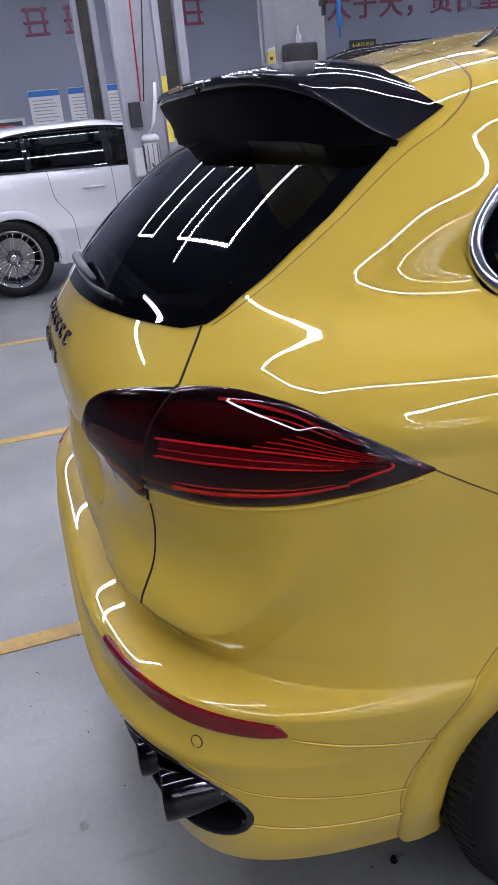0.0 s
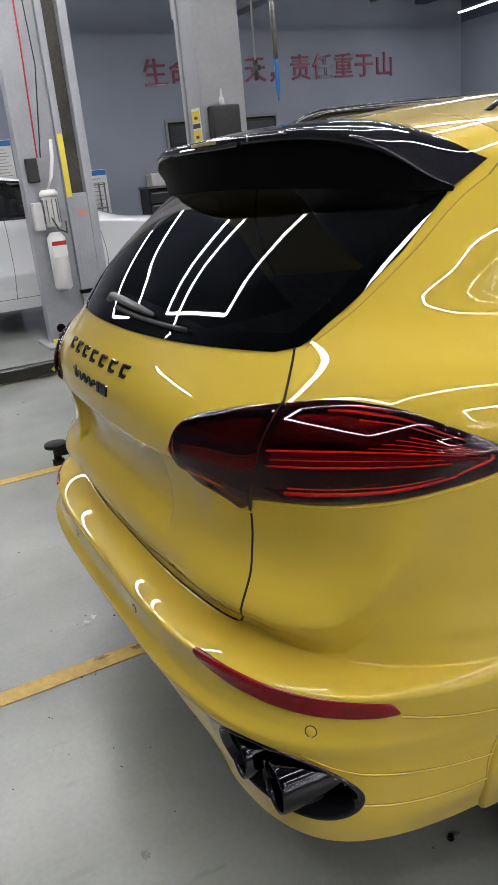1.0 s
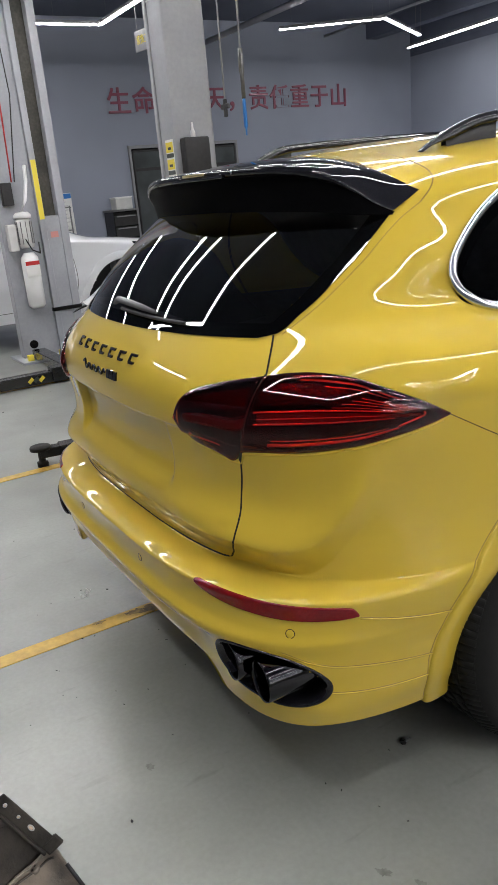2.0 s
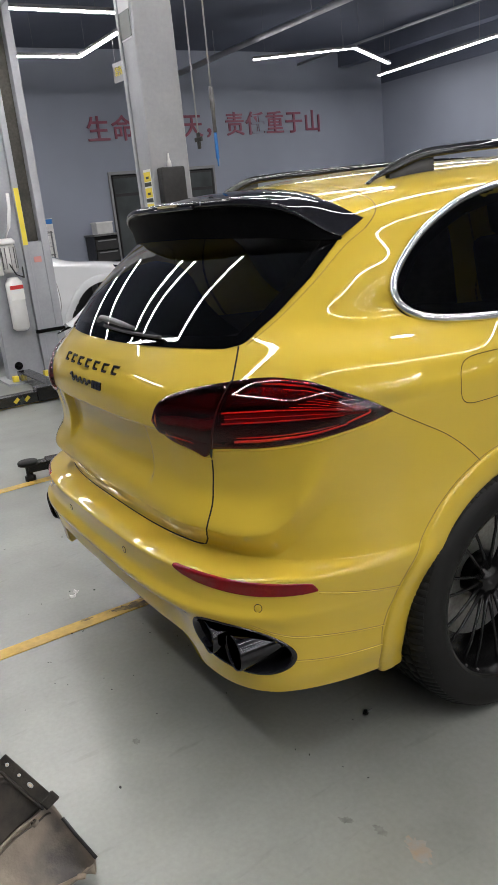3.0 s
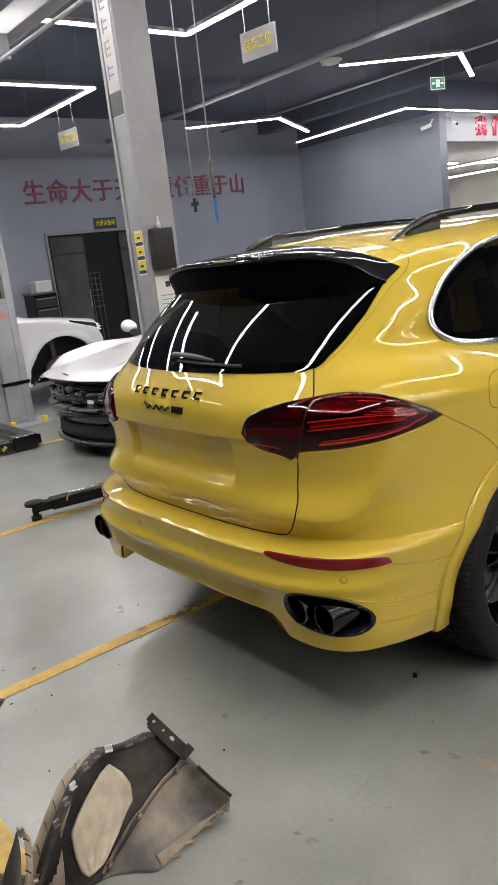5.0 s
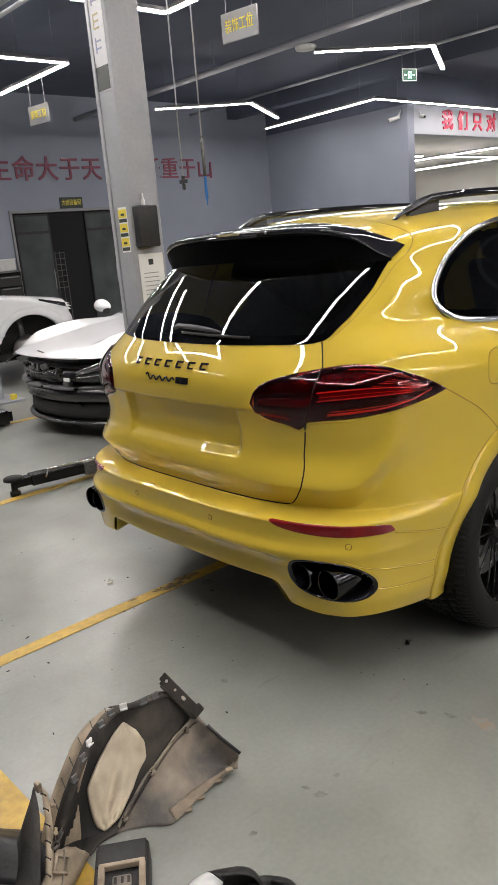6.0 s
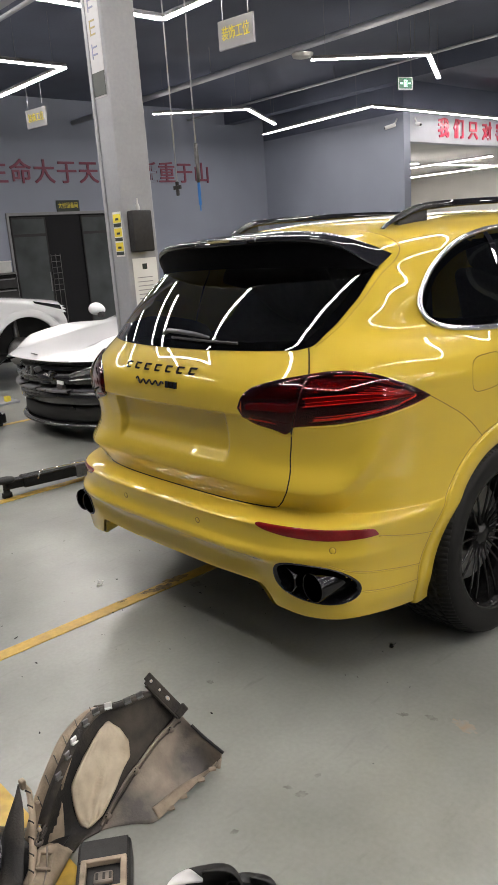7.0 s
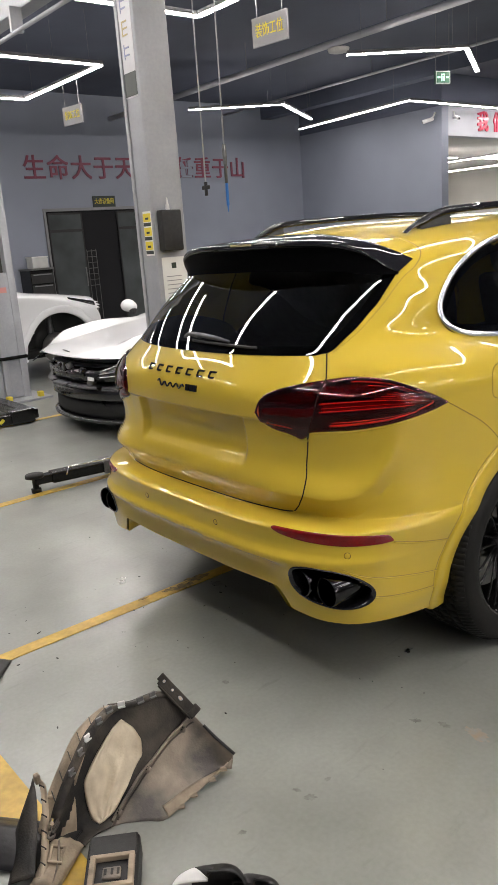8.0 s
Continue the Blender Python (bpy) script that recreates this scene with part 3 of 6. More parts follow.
def flare(thing, cy, hand, paint, size=1.0):
    """The lip round a wheel opening."""
    al = np.linspace(math.radians(-14), math.radians(194), 64)
    rows = []
    for r, lift in ((.488, -.012), (.486, .003), (.478, .008), (.455, .010), (.418, .008), (.408, .002), (.403, -.012), (.402, -.05)):
        rr = size * r * (1 + (arch_grow(al) - 1) * (1 if r < .44 else .93))
        y, z = cy + rr * np.cos(al), np.maximum(HUB + rr * np.sin(al), .262)
        p = on_flank(y, np.maximum(z, .262), np.zeros(y.shape), hand)
        p[:, 0] += hand * lift
        rows.append(p)
    bm = grid_bm(np.array(rows))
    bmesh.ops.recalc_face_normals(bm, faces=bm.faces)
    part("wheel_arch_flare", bm, paint, thing, "", True)
    if paint == "yellow":
        al = np.radians(np.linspace(30, 192, 12))
        r = .492 * (1 + (arch_grow(al) - 1) * .93)
        line = np.stack([cy + r * np.cos(al), np.maximum(HUB + r * np.sin(al), .285)], 1)
        part("arch_joint", strip_on(on_flank, line, .0024, .0006, hand), "groove", thing)


def rear_lamp(thing, hand):
    """rear_lamp > housing, light bars, seal; in two halves, either side of the tailgate joint."""
    for name, f0, f1 in (("tailgate_lamp", .284, .4235), ("corner_lamp", .4265, .742)):
        t = np.linspace(0, 1, 60)
        f = f0 + (f1 - f0) * t
        hi, lo = lamp_top(f), lamp_low(f)
        v = np.linspace(0, 1, 25)
        F, Vv = np.meshgrid(f, v)
        slant = (np.clip((F - .38) / .045, 0, 1) if f0 < .4 else np.clip((.48 - F) / .055, 0, 1)) * .018 * (2 * Vv - 1)
        Z = lo + (hi - lo) * Vv
        F2 = F + slant
        edge = np.minimum(np.minimum(Vv, 1 - Vv) * (hi - lo), .009) / .009
        rim = np.minimum(1, np.minimum(F - f0 + .004, f1 - F + .004) / .007)
        crown = np.sqrt(np.clip(1 - (1 - edge) ** 2, 0, 1)) * np.sqrt(np.clip(1 - (1 - np.clip(rim, 0, 1)) ** 2, 0, 1))
        lens = part(name, outward(grid_bm(on_shell(F2, Z, .003 + .005 * crown + .008 * np.sin(np.pi * Vv) * np.clip((f1 - F) / .12, 0, 1), hand)), hand), "lens", thing, "smoked red rear lamp lens", True)
        lens.visible_shadow = False
        # The black surround that hides the opening's raw edge.
        outer = np.concatenate([np.stack([f, lo], 1), np.stack([f, hi], 1)[::-1]])
        sh = (np.clip((outer[:, 0] - .38) / .045, 0, 1) if f0 < .4 else np.clip((.48 - outer[:, 0]) / .055, 0, 1)) * .018
        up = np.concatenate([-np.ones(60), np.ones(60)])
        part("seal", tube(on_shell(outer[:, 0] + sh * up, outer[:, 1], np.full(120, .0004), hand), .0017, 6, closed=True), "frit", lens, "black rubber seal", True)
        # A black band under the lens's edge.
        inner_lo, inner_hi = np.minimum(lo + .008, (lo + hi) / 2), np.maximum(hi - .008, (lo + hi) / 2)
        fi = f0 + .0035 + (f1 - f0 - .007) * t
        inner = np.concatenate([np.stack([fi, inner_lo], 1), np.stack([fi, inner_hi], 1)[::-1]])
        ring = [on_shell(q[:, 0] + sh * up, q[:, 1], np.full(120, lift), hand) for q, lift in ((outer, .0012), (inner, .0016))]
        part("lamp_edge", outward(grid_bm(np.array(ring), closed_v=True), -hand), "frit", lens)
        # The bowl behind the lens, and the bars of light guides in it.
        Fb, Zb = F2, (lo + hi) / 2 + (Z - (lo + hi) / 2) * .94
        depth = -.03 * np.clip(edge * 1.4, 0, 1) * np.clip(rim, 0, 1) - .003
        part("housing", outward(grid_bm(on_shell(Fb, Zb, depth, hand)), hand), "lamp_in", lens, "", True)
        fr = np.linspace(f0 + .014, f1 - (.004 if f0 < .4 else .05), 60)
        hb, lb = lamp_top(fr), lamp_low(fr)
        for w0, w1, mat, label in ((.41, .54, "lamp_band", "ribbed red light band"), (.64, .90, "lamp_plate", "dark red reflector plate")):
            rows = []
            for k in range(15):
                w = w0 + (w1 - w0) * k / 14
                w = w + (.45 - w) * .35 * smooth(.5, .7, fr)
                rows.append(on_shell(fr, lb + (hb - lb) * w, np.full(fr.shape, -.014 + (.0035 if k % 2 else 0)), hand))
            part("ribbed_band", outward(grid_bm(np.array(rows)), hand), mat, lens, label, True)
        # Light guides: flat bars at the band's edges, along the foot and under the upper edge, and a hook at the outer tip.
        bars = [(.56, .0022, .435, .665), (.47, .0011, .44, .64), (.40, .0022, .435, .65), (.11, .0042, .455, .655), (.17, .0014, .46, .64), (.925, .0030, .50, .665), (.86, .0012, .54, .64), (.60, .0008, .555, .685), (.65, .0008, .57, .69), (.70, .0008, .585, .69), (.75, .0008, .60, .68)] if f0 > .4 else \
               [(.56, .0018, .30, .420), (.40, .0018, .30, .418), (.13, .0034, .305, .37), (.20, .0012, .31, .40)]
        for w, r, a0, a1 in bars:
            fb = np.linspace(a0, a1, 44)
            hb, lb = lamp_top(fb), lamp_low(fb)
            zb = lb + (hb - lb) * (w + (.5 - w) * .22 * smooth(.58, .70, fb))
            taper = [float(r * (1 - .55 * q * q)) for q in np.linspace(0, 1, 44)]
            part("light_bar", tube(on_shell(fb, zb, np.full(fb.shape, -.010), hand), taper, 8), "lamp_bar" if f0 > .4 or w < .15 else "lamp_band", lens, "bright red light guide", True)
        if f0 > .4:
            t = np.linspace(0, 1, 20)
            fb = .655 + .045 * np.sin(t * math.pi * .62)
            hb, lb = lamp_top(fb), lamp_low(fb)
            part("light_bar", tube(on_shell(fb, lb + (hb - lb) * (.20 + .38 * t), np.full(20, -.010), hand), .0022, 8), "lamp_bar", lens, "bright red light guide", True)


def patch_between(f0, f1, low, high, lift, hand=1, nu=40, nv=8, round_edge=.006):
    """A raised pad on the tail between two curves of height over f."""
    f = np.linspace(f0, f1, nu)
    v = np.linspace(0, 1, nv)
    F, Vv = np.meshgrid(f, v)
    lo, hi = low(f), high(f)
    Z = lo + (hi - lo) * Vv
    e = np.clip(np.minimum(np.minimum(Vv, 1 - Vv) * (hi - lo), np.minimum(F - f0, f1 - F)) / round_edge, 0, 1)
    return outward(grid_bm(on_shell(F, Z, -.002 + (lift + .002) * np.sqrt(1 - (1 - e) ** 2), hand)), hand)


def rear_pane(thing):
    """The tailgate's glass with its black edge."""
    z = np.linspace(1.206, 1.53, 36)
    fe = monotone(PANE_Z, PANE_F, z)
    t = np.linspace(-1, 1, 61)
    T, Zg = np.meshgrid(t, z)
    fx = T * fe[:, None]
    P = on_shell(np.abs(fx), Zg, np.full(fx.shape, .004), 1)
    P[..., 0] *= np.sign(fx + 1e-9)
    pane = part("rear_window", grid_bm(P), "glass", thing, "dark privacy glass rear window", True)
    # Pressed glass is flatter than the panels round it: even out its normals from bottom to top.
    nn = grid_normals(P)
    if nn[10, 30, 1] > 0:
        nn = -nn
    k = np.exp(-.5 * (np.arange(-20, 21) / 8.0) ** 2)
    k /= k.sum()
    pad = np.concatenate([np.repeat(nn[3:4], 25, 0), nn, np.repeat(nn[-4:-3], 15, 0)])
    even = sum(w * pad[i:i + 36] for i, w in enumerate(k))
    flat = t * (.91 - .07 * np.abs(t) ** 3)
    even = np.stack([np.stack([np.interp(flat, t, row[:, j]) for j in range(3)], 1) for row in even])
    even /= np.linalg.norm(even, axis=-1, keepdims=True)
    if len(pane.data.vertices) == even[..., 0].size:
        pane.data.normals_split_custom_set_from_vertices(even.reshape(-1, 3).tolist())
    # Black edge under the glass.
    ring = []
    for k, lift in ((1.0, .0012), (.92, .0014)):
        lo, hi = 1.206 + (1 - k) * .36, 1.53 - (1 - k) * .1
        zz = np.linspace(lo, hi, 36)
        fz = monotone(PANE_Z, PANE_F, zz) - (1 - k) * .42
        right = on_shell(fz, zz, np.full(zz.shape, lift), 1)
        ft = fz[-1] * (1 - 2 * np.linspace(0, 1, 22)[1:-1])
        top = on_shell(np.abs(ft), np.full(ft.shape, hi), np.full(ft.shape, lift), 1)
        top[:, 0] *= np.sign(ft)
        left = right[::-1] * (-1, 1, 1)
        fb = -fz[0] * (1 - 2 * np.linspace(0, 1, 42)[1:-1])
        bot = on_shell(np.abs(fb), np.full(fb.shape, lo), np.full(fb.shape, lift), 1)
        bot[:, 0] *= np.sign(fb)
        ring.append(np.concatenate([right, top, left, bot]))
    bm = grid_bm(np.array(ring), closed_v=True)
    part("window_edge", bm, "frit_matt", pane, "black ceramic border", True)
    return pane


def side_glass(thing, hand, trim="chrome"):
    """The side windows, their dark pillars and the bright frame round them."""
    spans = [("quarter_window", .650, 1.235), ("rear_door_window", 1.262, 2.05), ("front_door_window", 2.08, 3.03)]
    for name, y0, y1 in spans:
        y = np.linspace(y0, y1, 34)
        v = np.linspace(0, 1, 14)
        Y, Vv = np.meshgrid(y, v)
        lo, hi = monotone(SIDE_Y, SIDE_LOW, Y), monotone(SIDE_Y, SIDE_TOP, Y)
        G = on_flank(Y, lo + (hi - lo) * Vv, np.full(Y.shape, .003), hand)
        pane = part(name, outward(grid_bm(G), hand), "glass", thing, "dark tinted side glass", True)
        # Pressed glass stands steeper and flatter than the panels round it.
        n = grid_normals(G)
        n *= np.where(n[..., :1] * hand < 0, -1, 1)
        n = .4 * n + .6 * np.array((hand * .93, -.06, .36))
        n /= np.linalg.norm(n, axis=-1, keepdims=True)
        if len(pane.data.vertices) == n[..., 0].size:
            pane.data.normals_split_custom_set_from_vertices(n.reshape(-1, 3).tolist())
    for y0, y1 in ((1.228, 1.268), (2.03, 2.10)):
        y = np.linspace(y0, y1, 5)
        v = np.linspace(0, 1, 14)
        Y, Vv = np.meshgrid(y, v)
        lo, hi = monotone(SIDE_Y, SIDE_LOW, Y), monotone(SIDE_Y, SIDE_TOP, Y)
        part("window_pillar", outward(grid_bm(on_flank(Y, lo + (hi - lo) * Vv, np.full(Y.shape, .006), hand)), hand), "gloss_black", thing, "gloss black pillar trim", True)
    # Frame: out along the lower edge, back along the upper.
    y = np.concatenate([np.linspace(.653, .73, 14), np.linspace(.75, 3.04, 70)])
    low = np.stack([y, monotone(SIDE_Y, SIDE_LOW, y)], 1)
    high = np.stack([y, monotone(SIDE_Y, SIDE_TOP, y)], 1)[::-1]
    loop = np.concatenate([low, high])
    t = np.concatenate([[0], np.cumsum(np.linalg.norm(np.diff(np.vstack([loop, loop[:1]]), axis=0), axis=1))])
    even = np.linspace(0, t[-1], 420, endpoint=False)
    fair = np.stack([np.interp(even, t, np.append(loop[:, k], loop[0, k])) for k in (0, 1)], 1)
    kern = np.exp(-.5 * (np.arange(-9, 10) / 3.0) ** 2)
    fair = sum(w * np.roll(fair, i - 9, axis=0) for i, w in enumerate(kern / kern.sum()))
    pts = on_flank(fair[:, 0], fair[:, 1], np.full(len(fair), .004), hand)
    part("window_frame", tube(pts, .012, 10, closed=True), trim, thing, "bright satin chrome window surround" if trim == "chrome" else "", True)
    # The dark inner edge covers the raw opening.
    rows = []
    for inset, lift in ((.0, .001), (.038, .0015), (.040, -.02)):
        cy = 1.8
        yy = np.clip(loop[:, 0] + np.sign(cy - loop[:, 0]) * inset * np.clip(np.abs(cy - loop[:, 0]) / .3, 0, 1), .653, 3.04)
        lo, hi = monotone(SIDE_Y, SIDE_LOW, yy), monotone(SIDE_Y, SIDE_TOP, yy)
        up = np.arange(len(loop)) < len(low)
        zz = np.where(up, np.minimum(lo + inset, (lo + hi) / 2), np.maximum(hi - inset, (lo + hi) / 2))
        rows.append(on_flank(yy, zz, np.full(len(loop), lift), hand))
    part("window_edge", outward(grid_bm(np.array(rows), closed_v=True), -hand), "frit_matt", thing, "", True)


def windscreen(thing):
    z = np.linspace(1.11, 1.54, 20)
    t = np.linspace(-1, 1, 41)
    T, Z = np.meshgrid(t, z)
    f, c, a = monotone(NOSE["z"], NOSE["f"], Z), monotone(NOSE["z"], NOSE["c"], Z), level(Z)[0]
    X = T * np.minimum(.66, a * .95)
    Y = c + (f - c) * (1 - np.abs(X / a) ** 2.8) ** (1 / 2.8)
    n = np.stack([X * 0, X * 0 + .8, X * 0 + .6], -1) * .004
    part("windscreen", outward(grid_bm(np.stack([X, Y, Z], -1) + n), -1), "glass", thing, "tinted windscreen", True)


def underbody(thing, nose=4.5):
    part("underbody", box(-.62, .62, .38, nose, .255, .37, .03), "under", thing)
    part("cabin_floor", box(-.72, .72, .45, 3.2, .55, .62, .02), "interior", thing)
    part("bulkhead", box(-.50, .50, .36, .40, .62, 1.10, .01), "interior", thing)
    for x in (-.42, .42):
        part("rear_seat", merge(box(x - .26, x + .26, 1.35, 1.50, .8, 1.28, .05, 3), box(x - .13, x + .13, 1.36, 1.46, 1.30, 1.44, .04, 3)), "interior", thing, "", True)
        part("front_seat", merge(box(x - .26, x + .26, 2.25, 2.42, .8, 1.30, .05, 3), box(x - .13, x + .13, 2.27, 2.37, 1.32, 1.48, .04, 3)), "interior", thing, "", True)


def spoiler(thing):
    """The roof spoiler: a wing whose lip turns down at both ends."""
    xs = np.concatenate([np.linspace(-.644, -.54, 15), np.linspace(-.52, .52, 41), np.linspace(.54, .644, 15)])
    ax = np.abs(xs)
    te_y = monotone([0, .3, .40, .50, .545, .59, .62, .648], [.432, .450, .470, .500, .520, .556, .590, .630], ax)
    te_z = monotone([0, .3, .40, .50, .545, .59, .62, .648], [1.598, 1.593, 1.587, 1.570, 1.552, 1.516, 1.484, 1.461], ax)
    ro_y = monotone([0, .1, .39, .46, .55, .644], [.768, .766, .712, .703, .697, .706], ax)
    ro_z = monotone([0, .1, .39, .46, .55, .60, .644], [1.612, 1.611, 1.583, 1.566, 1.541, 1.523, 1.503], ax)
    thick = .017 * (1 - smooth(.5, .63, ax)) + .005
    un_z = monotone([0, .45, .6, .648], [1.478, 1.47, 1.455, 1.452], ax)
    a, p, r, c = level(un_z)
    un_y = c - (c - r) * (1 - np.clip(ax / a, 0, .999) ** p) ** (1 / p) - .004
    rows = []
    for s in np.linspace(0, 1, 9):
        k = s
        z = ro_z + (te_z - ro_z) * k + .012 * np.sin(math.pi * k) * (1 - smooth(.5, .64, ax))
        rows.append(np.stack([xs, ro_y + (te_y - ro_y) * k, z], 1))
    for s in np.linspace(0, 1, 6)[1:]:
        an = s * math.pi
        rows.append(np.stack([xs, te_y - .006 * np.sin(an), te_z - thick / 2 + thick / 2 * np.cos(an)], 1))
    for s in np.linspace(0, 1, 9)[1:]:
        y = te_y + (un_y - te_y) * s
        z = te_z - thick + (un_z - te_z + thick) * s**1.6
        rows.append(np.stack([xs, y, z], 1))
    under = rows[13:]
    for k in range(14):
        rows[k][:, 1] = np.minimum(rows[k][:, 1], tail_y(xs, rows[k][:, 2]) - .0035)
    bm = grid_bm(np.array(rows[:14]))
    bmesh.ops.recalc_face_normals(bm, faces=bm.faces)
    sp = part("roof_spoiler", bm, "gloss_black", thing, "gloss black roof spoiler over the rear window", True)
    bm = grid_bm(np.array(under))
    part("spoiler_underside", bm, "satin_black", sp, "satin black underside", True)
    # A second, smaller blade under the lip and the brake light in the middle.
    g = []
    for x in np.linspace(-.50, .50, 31):
        y0 = float(np.interp(abs(x), [0, .3, .5], [.475, .49, .53]))
        z0 = float(np.interp(abs(x), [0, .3, .5], [1.566, 1.56, 1.545]))
        g.append([(x, y0, z0 - .004), (x, y0 - .012, z0 - .012), (x, y0 - .006, z0 - .022), (x, y0 + .05, z0 - .03)])
    part("lower_blade", grid_bm(np.array(g)), "gloss_black", sp, "", True)
    part("brake_light", box(-.16, .16, .428, .44, 1.572, 1.584, .003), "frit", sp, "slim dark high brake light")
    part("sticker", box(-.07, .06, .4225, .4285, 1.585, 1.593, .001), "sticker_tan", sp, "pale yellow strip on the spoiler's rear edge")
    part("washer_nozzle", lathe([(0, -.004), (.005, -.004), (.0075, -.002), (.008, .004)], 16, "y"), "chrome", sp, "", True).location = (.20, .440, 1.586)
    return sp


def roof_rail(thing, hand):
    """A flat-sided bar that dives into the roof at both ends, with a recessed foot behind each end."""
    y = np.linspace(.865, 2.75, 70)
    t = (y - .865) / (2.75 - .865)
    arch = np.clip(np.minimum(t, 1 - t) / .13, 0, 1)
    x = .475 + .055 * smooth(0, .25, t)
    base = monotone([.865, .95, 1.1, 1.35, 2.0, 2.75], [1.592, 1.602, 1.617, 1.627, 1.635, 1.622], y)
    top = base + .004 + .064 * np.sin(arch * math.pi / 2) ** .9
    deep = .004 + .026 * smooth(0, .5, arch)
    g = []
    for dx, k in ((-.013, 1.0), (-.015, .75), (-.008, .05), (.0, 0), (.008, .05), (.015, .75), (.013, 1.0)):
        g.append(np.stack([hand * (x + dx), y, top - deep * k], 1))
    bm = grid_bm(np.array(g), closed_u=True)
    bmesh.ops.recalc_face_normals(bm, faces=bm.faces)
    rail = part("roof_rail", bm, "gloss_black", thing, "gloss black roof rail", True)
    for k0, k1 in ((3, 10), (59, 66)):
        rows = []
        for dx in (-.009, .009):
            rows.append(np.stack([hand * (x[k0:k1] + dx), y[k0:k1], top[k0:k1] - deep[k0:k1] * .8], 1))
            rows.append(np.stack([hand * (x[k0:k1] + dx), y[k0:k1], base[k0:k1] - .004], 1))
        bm = grid_bm(np.array([rows[1], rows[0], rows[2], rows[3]]))
        part("rail_foot", bm, "plastic", rail, "matt black rail foot", True)


def exhausts(thing, hand):
    """Twin round tips in a black surround let into the bumper's corner."""
    al = np.linspace(0, 2 * math.pi, 48, endpoint=False)
    c0, c1 = np.cos(al), np.sin(al)
    sq = np.where(c0 > 0, (np.abs(c0) ** 1.95 + np.abs(c1) ** 1.95) ** (-1 / 1.95), (np.abs(c0) ** 2.6 + np.abs(c1) ** 2.6) ** (-1 / 2.6))
    reach = np.where(c0 > 0, .098, .083)
    rows = []
    for k, lift in ((1.0, -.002), (.985, .004), (.95, .005), (.90, .001), (.86, -.03), (.84, -.16)):
        fx = .462 + reach * k * sq * c0
        zz = .440 + .073 * k * sq * c1 - .030 * (c0 * sq * k) * .55
        rows.append(on_shell(fx, zz, np.full(al.shape, lift), hand))
    bez = part("exhaust_surround", outward(grid_bm(np.array(rows), closed_v=True), -hand), "gloss_black", thing, "gloss black exhaust surround", True)
    for x, y, z, r in ((.655, .052, .449, .049), (.755, .076, .437, .052)):
        prof = [(r * .90, .30), (r * .9, .03), (r * .93, .006), (r * .97, 0), (r * 1.0, .004), (r, .02), (r * .97, .30)]
        tip = part("exhaust_tip", lathe(prof, 40, "y"), "dark_chrome", bez, "polished black chrome exhaust tip", True)
        tip.matrix_basis = pose(hand * x, y, z, 0, 0, -hand * 6)
    part("exhaust_box", box(hand * .72 - .15, hand * .72 + .15, .30, .34, .34, .54, .01), "under", bez)


